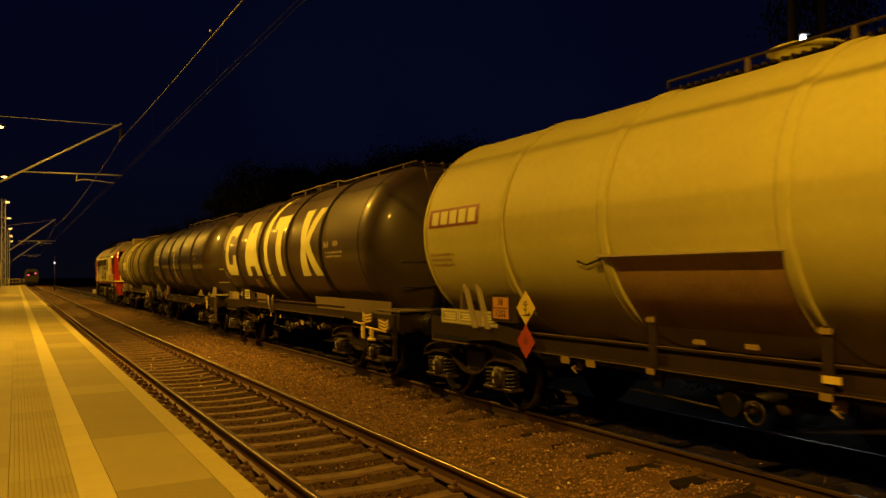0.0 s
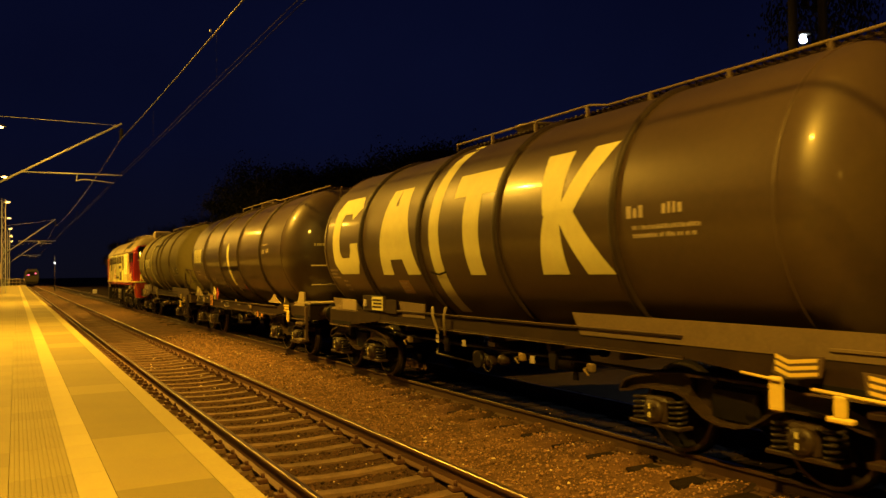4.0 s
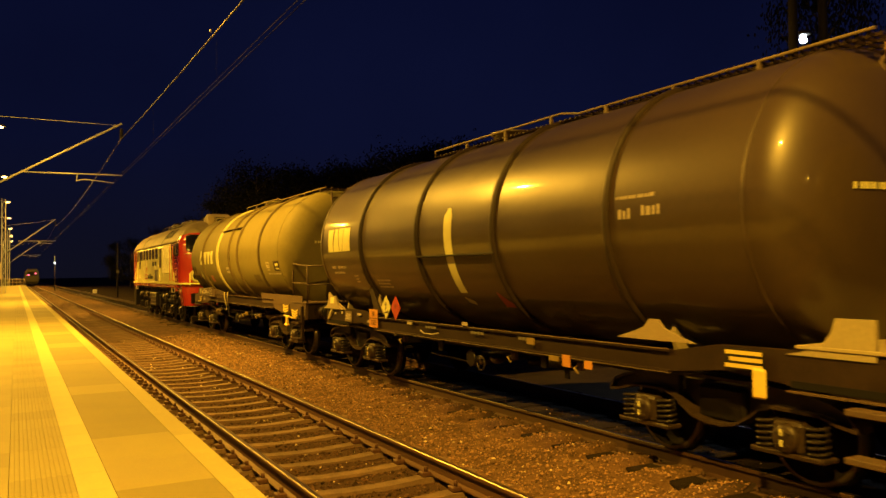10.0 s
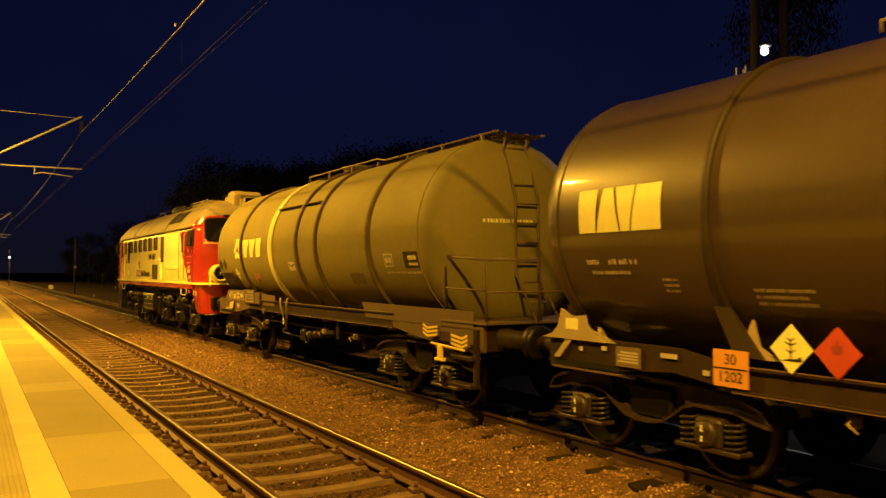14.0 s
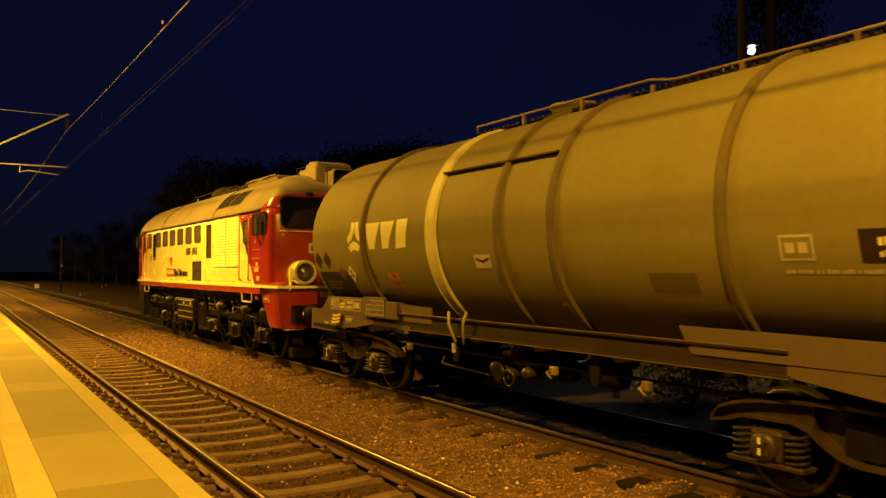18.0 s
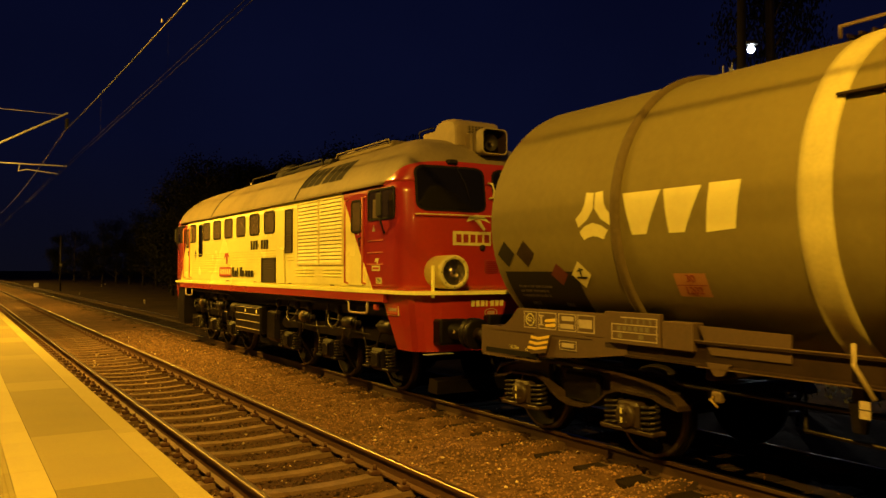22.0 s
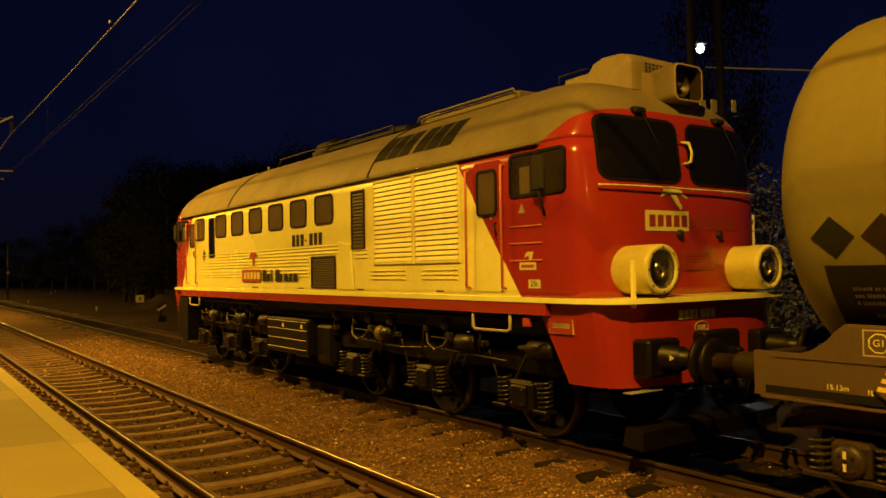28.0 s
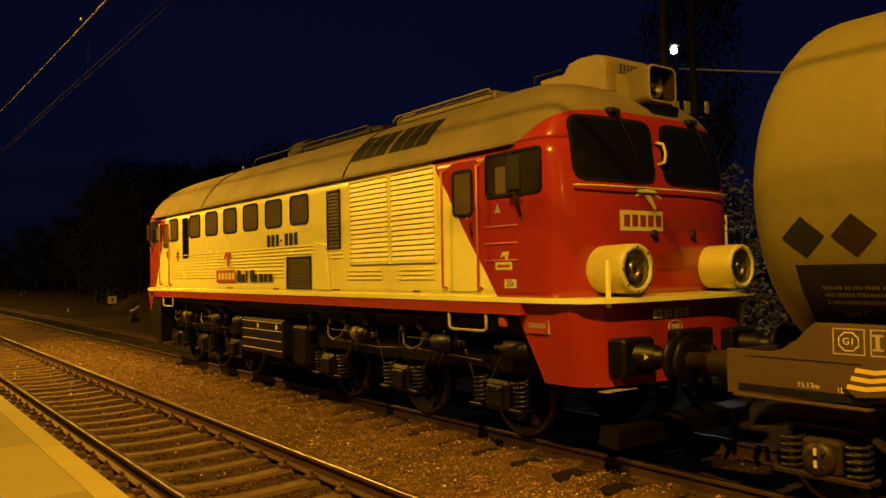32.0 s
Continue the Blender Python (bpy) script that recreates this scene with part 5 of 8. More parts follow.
def make_cream_wagon():
    t = wagon(-36.75, "cream-painted tank wagon with orange hazard plate, rolling on its bogies", dict(
        skin="cream", light="frame_light", rings=(2.48, 4.45, 6.68, 8.9), ring_size=(0.13, 0.03), saddles=((10.3, 11.9), ), bogies=(1.02, 10.6),
        walk=(4.4, 7.3, 11.3), walk_rail="frame_brown", sill_top=1.12, end=11.65, start=-0.08, dish=0.45, sill="frame_brown"))
    sign = decal("name_panel", [bar(0.50, 1.92, 2.55, 2.82)], M["sign_maroon"], t, "dark red panel with pale blocks")
    decal("name_bar", [bar(0.60 + 0.26 * k, 0.80 + 0.26 * k, 2.59, 2.78) for k in range(5)], M["letter"], sign, lift=0.006)
    decal("marking", lines_of(0.5, 1.25, 2.14, 0.042, 3, 3), M["rust_brown"], t, "", 2)
    ledge(t, 4.35, 6.66, 2.05, 0.07)
    # browner area on the shell, from the ledge down to the belly
    decal("stained_panel", [bar(4.53, 6.60, 1.30, 2.03)], M["rust_brown"], t, "rust-brown area under the ledge", 12)
    for u in (1.12, 1.46):
        part("brace", Shape().prism([(-u - 0.36, 1.12), (-u - 0.28, 1.12), (-u + 0.03, 1.86), (-u - 0.04, 1.86)], "x", -1.27, -1.22), M["frame_light"], t, "slanting pale brace plate")
    part("cradle", Shape().prism([(-1.22, 1.2)] + [(x, TANK_Z - math.sqrt((TANK_R + 0.002) ** 2 - x * x)) for x in [-1.2 + 0.1 * i for i in range(25)]] + [(1.22, 1.2), (1.0, 1.02), (-1.0, 1.02)], "y", -1.03, -0.97), M["frame_mid"], t)
    part("note_plate", Shape().box(-1.22, -1.236, -2.0, -0.42, 1.14, 1.36, 0.004), M["frame_light"], t, "pale board with yellow framed tables")
    for u0, u1 in ((0.46, 0.94), (0.98, 1.36), (1.62, 1.98)):
        fr = Shape()
        o = [(-u1, 1.165), (-u0, 1.165), (-u0, 1.345), (-u1, 1.345)]
        i = [(-u1 + 0.012, 1.177), (-u0 - 0.012, 1.177), (-u0 - 0.012, 1.333), (-u1 + 0.012, 1.333)]
        for k in range(4):
            fr.prism([o[k], o[(k + 1) % 4], i[(k + 1) % 4], i[k]], "x", -1.236, -1.24)
        part("table_frame", fr.mesh("table_frame", M["letter"], True), None, t)
        bars_on(t, -1.236, (u0 + u1) / 2, 1.255, 3, (u1 - u0) * 0.7, 0.022, M["letter"])
    plate("sign_board", -1.26, 2.22, 1.42, 0.62, 0.36, M["frame_brown"], t, "brown sign board with an orange plate")
    hz = plate("hazard_plate", -1.276, 2.16, 1.42, 0.36, 0.28, M["orange"], t, "orange hazard plate")
    hazard_code(hz, -1.289, 2.16, 1.42)
    dm = plate("hazard_diamond", -1.30, 2.78, 1.44, 0.40, 0.42, M["yellow"], t, "yellow hazard diamond with black mark", True)
    hazard_mark(dm, -1.313, 2.78, 1.44)
    flame_mark(plate("hazard_diamond", -1.30, 2.77, 1.02, 0.38, 0.42, M["red_plate"], t, "red hazard diamond", True), -1.312, 2.77, 1.04)
    for u in (4.95, 6.9):
        part("bracket", Shape().box(-1.28, -1.23, -u - 0.05, -u + 0.05, 0.90, 1.44, 0.01), M["frame_brown"], t)
        plate("marker_tab", -1.295, u, 0.88, 0.11, 0.06, M["brass"], t, "yellow tab")
        plate("marker_tab", -1.282, u, 1.40, 0.12, 0.05, M["brass"], t, "yellow tab")
    for u, w in ((3.5, 0.15), (3.96, 0.15)):
        plate("marker_tab", -1.25, u, 0.86, w, 0.08, M["brass"], t, "yellow tag under the sill")
    for u in (5.6, 6.2):
        plate("marker_tab", -1.29, u, 1.22, 0.15, 0.045, M["brass"], t, "yellow tab")
    plate("marker_tab", -1.29, 6.95, 1.02, 0.16, 0.06, M["yellow"], t, "yellow tab")
    decal("pipe_stub", [((3.95, 2.0), (4.1, 1.96), (4.1, 1.98), (3.95, 2.03)), ((4.1, 1.96), (4.4, 2.02), (4.4, 2.05), (4.1, 1.98))], M["black"], t, lift=0.02)
    return t


def make_lettered_wagon():
    t = wagon(-23.35, "dark tank wagon painted with huge pale shapes between its rings", dict(
        skin="anthracite", light="frame_dusty", rings=(2.35, 4.62, 6.85, 9.12), ring_size=(0.09, 0.05), ring_skin="dark_ring", saddles=((0.15, 1.6), ), panels=((0.3, 1.5), (3.4, 4.35), (8.1, 12.0)), bogies=(1.2, 10.2),
        walk=(4.05, 7.5, 11.45), sill_top=1.25, start=-0.13, end=11.75, sill="frame_brown", gusset="gusset_pale", pale_deck=True))
    q = ring_quads(1.55, 2.60, 1.25, 1.42, 0.36, 0.30)
    q[3] = ((2.175, 2.10), (2.175, 2.45), (1.815, 2.45), (1.815, 2.31))
    decal("painted_shape", q, M["letter"], t, "huge pale painted octagon, open on one side")
    decal("painted_shape", [((3.06, 1.87), (3.48, 1.87), (3.66, 3.28), (3.34, 3.28)), ((4.02, 1.87), (4.48, 1.87), (4.06, 3.28), (3.66, 3.28)), ((3.48, 2.12), (4.02, 2.12), (3.90, 3.0), (3.60, 3.0))], M["letter"], t, "huge pale painted wedge")
    decal("painted_stripe", [bar(4.97, 5.28, 1.30, 3.82)], M["letter"], t, "tall pale painted stripe", 20)
    decal("painted_shape", [((6.0, 1.86), (6.40, 1.86), (6.42, 2.95), (5.98, 2.95)), ((5.66, 2.95), (6.80, 2.95), (6.86, 3.28), (5.60, 3.28))], M["letter"], t, "huge pale painted bar")
    decal("painted_shape", [((7.70, 1.86), (8.22, 1.86), (8.20, 2.55), (7.90, 2.55)), ((8.55, 1.86), (9.02, 1.86), (8.42, 2.60), (8.1, 2.60)),
                            ((7.88, 2.55), (8.22, 2.55), (8.24, 3.28), (7.72, 3.28)), ((8.14, 2.55), (8.44, 2.55), (9.0, 3.28), (8.6, 3.28))], M["letter"], t, "huge pale painted hourglass")
    decal("marking", lines_of(9.40, 10.5, 2.30, 0.045, 2, 5) + glyphs(9.32, 9.60, 2.42, 0.13, 6) + glyphs(9.82, 10.12, 2.44, 0.12, 7), M["letter_dim"], t, "", 2)
    decal("marking", lines_of(0.55, 1.0, 1.95, 0.04, 3, 8) + lines_of(1.05, 1.3, 1.74, 0.05, 3, 9), M["letter_dim"], t, "", 2)
    lb = decal("label", [bar(3.55, 3.93, 1.56, 1.78)], M["rust_brown"], t, "dull reddish label", 4)
    decal("marking", lines_of(3.58, 3.9, 1.72, 0.035, 3, 10), M["letter_dim"], lb, "", 2, 0.007)
    decal("pipe_stub", [((4.85, 1.90), (5.1, 1.86), (5.1, 1.89), (4.85, 1.93)), ((5.1, 1.86), (5.35, 1.90), (5.35, 1.93), (5.1, 1.89))], M["black"], t, lift=0.02)
    part("sign_board", Shape().box(-1.26, -1.24, -2.9, -1.9, 1.22, 1.50, 0.004), M["frame_brown"], t, "brown sign board with a pale table")
    p = plate("table_plate", -1.262, 2.58, 1.36, 0.46, 0.24, M["letter"], t, "pale load table")
    bars_on(p, -1.275, 2.58, 1.36, 3, 0.4, 0.035, M["frame_brown"])
    hooks(t, 4.75)
    part("sign_board", Shape().box(-1.262, -1.24, -3.35, -2.92, 1.20, 1.44, 0.004), M["frame_brown"], t, "dark plain board")
    part("note_plate", Shape().box(-1.25, -1.238, -1.55, -0.85, 1.20, 1.40, 0.004), M["gusset_pale"], t, "dusty pale board")
    part("marker_tab", Shape().box(-1.29, -1.262, -2.10, -1.98, 1.30, 1.42), M["letter_dim"], t, "small pale tab")
    for u, z in ((5.6, 0.88), (7.3, 0.80)):
        plate("marker_tab", -1.24, u, z, 0.09, 0.09, M["letter_dim"], t, "pale tab")
    hazard_steps(t, 11.58)
    part("brake_handle", Shape().box(-1.33, -1.29, -11.0, -10.86, 0.70, 1.0, 0.02).bent([(-1.34, -11.0, 0.97), (-1.34, -10.6, 1.0)], 0.015, 6), M["yellow"], t, "yellow handle")
    end_marks(t, 11.65, -0.62, 2.72, 0.85, 0.055, M["letter"])
    part("step_bar", Shape().bent([(-0.35, -11.95, 2.16), (-0.1, -11.95, 2.16), (0.05, -11.95, 2.12), (0.3, -11.95, 2.12), (0.45, -11.95, 2.16), (0.75, -11.95, 2.16)], 0.02, 7), M["letter"], t, "pale bent step bar")
    part("marker_tab", Shape().box(-0.32, -0.24, -12.0, -11.97, 2.2, 2.36), M["letter_dim"], t, "yellow tab")
    part("marker_tab", Shape().box(-0.18, -0.06, -12.36, -12.34, 1.44, 1.52), M["letter"], t, "yellow tab")
    return t


def make_gloss_wagon():
    t = wagon(-9.85, "glossy black tank wagon with pale stripe and hazard diamonds", dict(
        skin="black_gloss", light="frame_light", rings=(2.50, 4.75, 6.96, 9.2), ring_size=(0.08, 0.05), ring_skin="dark_ring", saddles=((0.05, 1.15), (9.05, 10.15)), bogies=(1.37, 10.23),
        walk=(3.45, 7.1, 11.5), sill_top=1.10, start=-0.17, end=11.62, ladder_x=0.08, sill="frame_brown", gusset="gusset_pale", pale_deck=True, rails="frame_light", steps="frame_mid"))
    decal("name_bar", [((0.86, 2.32), (1.10, 2.32), (1.12, 2.76), (0.84, 2.76)), ((1.12, 2.32), (1.44, 2.32), (1.34, 2.76), (1.2, 2.76)),
                       ((1.46, 2.32), (1.58, 2.32), (1.64, 2.76), (1.38, 2.76)), ((1.60, 2.32), (1.98, 2.32), (1.98, 2.76), (1.66, 2.76))], M["letter"], t, "pale painted name block")
    decal("painted_stripe", [((5.62, 1.60), (5.82, 1.60), (5.86, 2.70), (5.62, 2.70)), ((5.62, 2.70), (5.86, 2.70), (5.80, 2.82), (5.72, 2.82))], M["letter"], t, "pale painted stripe", 14)
    ledge(t, 4.8, 7.0, 2.14, 0.06, "black")
    decal("marking", glyphs(9.35, 9.9, 2.62, 0.04, 11) + glyphs(9.38, 9.58, 2.42, 0.11, 12) + glyphs(9.72, 9.98, 2.44, 0.11, 13) + glyphs(0.9, 1.1, 2.0, 0.055, 14) + glyphs(1.22, 1.62, 2.0, 0.055, 15) + glyphs(0.95, 1.5, 1.9, 0.04, 16) + lines_of(1.88, 2.12, 1.84, 0.03, 3, 17) + lines_of(2.85, 3.45, 1.76, 0.032, 3, 18), M["letter_dim"], t, "", 2)
    decal("marking", [((5.66, 1.46), (5.84, 1.42), (5.86, 1.48), (5.64, 1.54))], M["letter"], t)
    decal("hazard_label", [((6.60, 1.42), (6.92, 1.42), (6.63, 1.62), (6.61, 1.62))], M["red_plate"], t, "faded red triangle label", 4)
    o = [(-2.35, 1.19), (-3.05, 1.19), (-2.98, 1.22), (-2.84, 1.30), (-2.78, 1.52), (-2.70, 1.36), (-2.55, 1.25)]
    part("gusset", Shape().prism(o, "x", -1.235, -1.205), M["gusset_pale"], t, "dusty pale cradle plate")
    o = [(0.02, 1.19), (-0.16, 1.24), (-0.26, 1.33), (-0.32, 1.52), (-0.48, 1.44), (-0.70, 1.46), (-0.74, 1.34), (-0.84, 1.25), (-1.02, 1.19)]
    st = part("gusset", Shape().prism(o, "x", -1.27, -1.235), M["gusset_pale"], t, "star-shaped dusty cradle plate")
    part("marking", Shape().box(-1.27, -1.274, -0.60, -0.40, 1.30, 1.42), M["letter"], st, "small pale notice")
    part("strap_leg", Shape().prism([(-2.40, 1.62), (-2.56, 1.62), (-2.90, 1.20), (-2.62, 1.20)], "x", -1.262, -1.225), M["dark_ring"], t, "dark strap foot")
    part("end_bracket", Shape().prism([(-11.15, 1.18), (-11.95, 1.18), (-11.95, 1.50), (-11.62, 1.50), (-11.58, 1.38), (-11.48, 1.27), (-11.3, 1.21)], "x", -1.24, -1.20), M["frame_light"], t, "pale end bracket")
    part("strap", Shape().prism([(-0.18, 0.98), (-0.28, 0.98), (-0.52, 1.22), (-0.42, 1.22)], "x", -1.26, -1.23), M["frame_light"], t)
    sb = plate("sign_board", -1.24, 1.33, 1.07, 0.34, 0.20, M["frame_dusty"], t, "dusty olive board")
    bars_on(sb, -1.252, 1.33, 1.07, 4, 0.28, 0.018, M["letter_dim"])
    for u, z, w in ((0.62, 1.10, 0.05), (0.98, 1.13, 0.07), (1.86, 1.13, 0.20), (2.30, 1.02, 0.07)):
        plate("marker_tab", -1.238, u, z, w, 0.045, M["letter_dim"], t, "pale tab")
    hz = plate("hazard_plate", -1.26, 2.58, 1.09, 0.36, 0.32, M["orange"], t, "orange hazard plate")
    hazard_code(hz, -1.273, 2.58, 1.09)
    dm = plate("hazard_diamond", -1.28, 3.18, 1.31, 0.38, 0.40, M["letter"], t, "pale hazard diamond with black mark", True)
    hazard_mark(dm, -1.293, 3.18, 1.31)
    flame_mark(plate("hazard_diamond", -1.28, 3.57, 1.31, 0.38, 0.40, M["red_plate"], t, "red hazard diamond", True), -1.292, 3.57, 1.35)
    plate("marker_tab", -1.26, 4.05, 1.08, 0.16, 0.04, M["letter_dim"], t, "pale tab")
    for u, z, w, h, mat in ((7.48, 1.03, 0.16, 0.08, "brass"), (7.96, 0.86, 0.18, 0.06, "brass"), (8.20, 0.85, 0.14, 0.14, "orange"), (8.60, 0.84, 0.13, 0.09, "orange"), (5.85, 1.16, 0.14, 0.05, "letter_dim")):
        plate("marker_tab", -1.262, u, z, w, h, M[mat], t, "small yellow tag")
    for u in (4.6, 6.0, 7.2):
        s = Shape()
        for k in range(4):
            s.box(-1.262, -1.258, -u - 0.09 * k - 0.07, -u - 0.09 * k, 1.03, 1.07)
        part("marking", s, M["letter_faint"], t)
    part("hose", Shape().bent([(-1.27, -4.45, 0.99), (-1.29, -4.6, 0.95), (-1.29, -4.9, 0.95), (-1.27, -5.05, 0.98)], 0.009, 6), M["letter_dim"], t, "thin pale hose")
    plate("warning_plate", -1.26, 10.75, 1.10, 0.42, 0.18, M["black"], t, "black plate with yellow bars")
    bars_on(t, -1.273, 10.75, 1.10, 3, 0.40, 0.035, M["yellow"])
    part("brake_handle", Shape().box(-1.31, -1.27, -11.0, -10.86, 0.78, 1.04, 0.02), M["yellow"], t, "yellow handle")
    end_marks(t, 11.62, -0.85, 2.55, 0.75, 0.058, M["letter"])
    part("marker_tab", Shape().box(0.75, 0.85, -12.0, -11.97, 2.38, 2.60), M["letter_dim"], t, "pale tab")
    return t


def make_grey_wagon():
    t = wagon(3.85, "grey-green tank wagon with a pale band round its shell", dict(
        lip=3.47, length=12.5, seams=(11.09, ), skin="grey_tank", light="frame_mid", rings=(2.70, 6.28, 7.27, 9.47), ring_size=(0.10, 0.05), ring_skin="grey_ring", saddles=((0.25, 2.1), ), panels=((3.47, 4.4), (8.8, 12.2)), bogies=(1.66, 10.5),
        walk=(4.35, 7.7, 11.6), sill_top=1.27, start=0.12, end=11.75, rails="frame_mid", pale_deck=True, sill="frame_mid", gusset="frame_mid", side_rails=True))
    part("painted_band", ring_shape(4.77, 0.27, 0.03), M["band_paint"], t, "pale band round the shell")
    arm = [((2.12, 2.44), (2.16, 2.35), (2.29, 2.42), (2.21, 2.51)), ((2.21, 2.51), (2.29, 2.42), (2.38, 2.53), (2.25, 2.58)), ((2.25, 2.58), (2.38, 2.53), (2.38, 2.69), (2.27, 2.70))]
    decal("emblem", arm, M["letter"], t, "pale bent emblem piece", 3)
    decal("emblem", [tuple((4.78 - a, b) for a, b in q) for q in arm], M["letter"], t, "pale bent emblem piece", 3)
    fan = [(2.17, 2.30), (2.25, 2.36), (2.37, 2.39), (2.49, 2.36), (2.58, 2.31)]
    low = [(2.23, 2.22), (2.30, 2.245), (2.37, 2.255), (2.44, 2.245), (2.51, 2.22)]
    decal("emblem", [(low[k], low[k + 1], fan[k + 1], fan[k]) for k in range(4)], M["letter"], t, "pale curved emblem piece", 3)
    decal("name_bar", [((2.90, 2.25), (3.08, 2.25), (3.26, 2.65), (2.78, 2.65)), ((3.35, 2.25), (3.53, 2.25), (3.72, 2.65), (3.29, 2.65)), ((3.76, 2.24), (4.06, 2.26), (4.12, 2.66), (3.80, 2.66))], M["letter"], t, "pale painted name block")
    ledge(t, 4.85, 7.2, 3.23, 0.07, "frame_brown")
    for u, mat in ((0.86, "black"), (1.22, "frame_brown")):
        decal("hazard_diamond", [((u, 1.95), (u + 0.16, 2.10), (u, 2.25), (u - 0.16, 2.10))], M[mat], t, "dark painted diamond", 4)
    pn = decal("black_panel", [bar(0.76, 2.0, 1.42, 1.90)], M["black"], t, "black panel with faint pale writing")
    decal("marking", lines_of(0.92, 1.55, 1.72, 0.030, 3, 21) + glyphs(1.02, 1.18, 1.52, 0.045, 22) + glyphs(1.06, 1.22, 1.455, 0.04, 23) + glyphs(1.62, 1.76, 1.52, 0.045, 24) + glyphs(1.65, 1.78, 1.455, 0.04, 25), M["letter_faint"], pn, "", 2, 0.007)
    decal("hazard_label", [((2.07, 1.73), (2.22, 1.87), (2.07, 2.01), (1.92, 1.87))], M["letter"], t, "pale hazard label with a dark mark", 4, 0.006)
    decal("symbol", [((1.99, 1.83), (2.15, 1.83), (2.15, 1.85), (1.99, 1.85)), ((2.06, 1.85), (2.08, 1.85), (2.08, 1.94), (2.06, 1.94)), ((2.02, 1.90), (2.12, 1.92), (2.12, 1.935), (2.02, 1.915))], M["black"], t, "dark bare-tree symbol", 2, 0.010)
    decal("hazard_label", [((1.72, 1.75), (1.86, 1.87), (1.72, 1.99), (1.58, 1.87))], M["red_faded"], t, "red hazard label", 4, 0.006)
    hz = decal("hazard_plate", [bar(3.30, 3.66, 1.68, 1.89)], M["orange_dull"], t, "dull orange hazard plate", lift=0.006)
    decal("divider", [bar(3.31, 3.65, 1.780, 1.788)], M["sign_maroon"], hz, "", 2, 0.010)
    for text, z in (("30", 1.838), ("1202", 1.731)):
        low = math.asin((TANK_Z - z) / TANK_R)
        writing(text, 0.105, M["sign_maroon"], hz, Matrix.Translation((-(TANK_R + 0.010) * math.cos(low), -3.48, z)) @ Matrix.Rotation(-low, 4, "Y") @ facing(0, 0, 0))
    ck = decal("check_panel", [bar(5.73, 6.07, 1.95, 2.12)], M["letter_dim"], t, "pale square with a dark chevron", 4, 0.005)
    decal("check_mark", [((5.76, 2.055), (5.90, 2.015), (5.90, 2.045), (5.76, 2.085)), ((5.90, 2.015), (6.04, 2.055), (6.04, 2.085), (5.90, 2.045))], M["black"], ck, "", 4, 0.008)
    for u in (6.2, 7.1):
        decal("lug", [bar(u, u + 0.13, 1.545, 1.575)], M["letter_dim"], t, "small pale lug", 3, 0.02)
    sb = decal("sign_panel", [bar(10.62, 11.06, 1.98, 2.22)], M["frame_brown"], t, "small brown panel with pale figures")
    decal("marking", glyphs(10.76, 11.02, 2.10, 0.07, 41) + glyphs(10.76, 11.02, 2.02, 0.05, 42), M["letter"], sb, "", 2, 0.008)
    decal("marking", glyphs(10.0, 11.1, 1.90, 0.035, 43), M["letter_dim"], t, "", 2)
    fr = decal("stencil_frame", [bar(9.98, 10.27, 2.0, 2.2)], M["letter_dim"], t, "pale stencilled frame", 4)
    decal("frame_field", [bar(10.0, 10.25, 2.02, 2.18)], M["grey_tank"], fr, "", 4, 0.006)
    decal("marking", [bar(10.03, 10.11, 2.06, 2.14), bar(10.14, 10.22, 2.06, 2.14)], M["letter_dim"], fr, "", 2, 0.008)
    decal("sign_panel", [bar(8.55, 9.1, 1.72, 1.90)], M["grey_ring"], t, "dull brown panel")
    hooks(t, 4.95)
    # plate that sweeps up from the sill to the shell at the far end
    o = [(-0.28, 1.20), (-0.42, 1.215), (-0.56, 1.26), (-0.68, 1.34), (-0.76, 1.42), (-0.82, 1.47), (-2.30, 1.47), (-2.30, 1.20)]
    part("gusset", Shape().prism(o, "x", -1.218, -1.19), M["frame_mid"], t, "rusty plate sweeping up to the shell")
    # stencilled notes on the far end of the sill
    x = -1.232
    part("note_plate", Shape().box(-1.22, -1.232, -2.3, -0.85, 1.22, 1.46, 0.004), M["frame_mid"], t, "brown board with stencilled notes")

    def stencil(u0, u1, z0, z1, w=0.010):
        fr = Shape()
        o = [(-u1, z0), (-u0, z0), (-u0, z1), (-u1, z1)]
        i = [(-u1 + w, z0 + w), (-u0 - w, z0 + w), (-u0 - w, z1 - w), (-u1 + w, z1 - w)]
        for k in range(4):
            fr.prism([o[k], o[(k + 1) % 4], i[(k + 1) % 4], i[k]], "x", x, x - 0.004)
        return part("stencil_frame", fr.mesh("stencil_frame", M["letter_dim"], True), None, t)

    for u0, u1 in ((0.955, 1.185), (1.22, 1.53), (1.565, 1.85), (1.875, 2.14)):
        stencil(u0, u1, 1.25, 1.44)
    oc = Shape()
    pts = [(-1.07 + 0.075 * math.cos(a), 1.345 + 0.07 * math.sin(a)) for a in [math.pi / 8 + math.pi / 4 * k for k in range(8)]]
    for (a, b), (c, d) in zip(pts, pts[1:] + pts[:1]):
        oc.tube((x - 0.003, a, b), (x - 0.003, c, d), 0.005, 5)
    part("stencil_frame", oc, M["letter"], t, "pale eight-sided stencil")
    writing("G1", 0.07, M["letter"], t, facing(x - 0.004, 1.07, 1.345))
    for k in range(2):
        part("note_bar", Shape().prism([(-1.34 + 0.0, 1.275 + 0.055 * k), (-1.51, 1.285 + 0.055 * k), (-1.51, 1.325 + 0.055 * k), (-1.34, 1.305 + 0.055 * k)], "x", x, x - 0.005), M["yellow"], t)
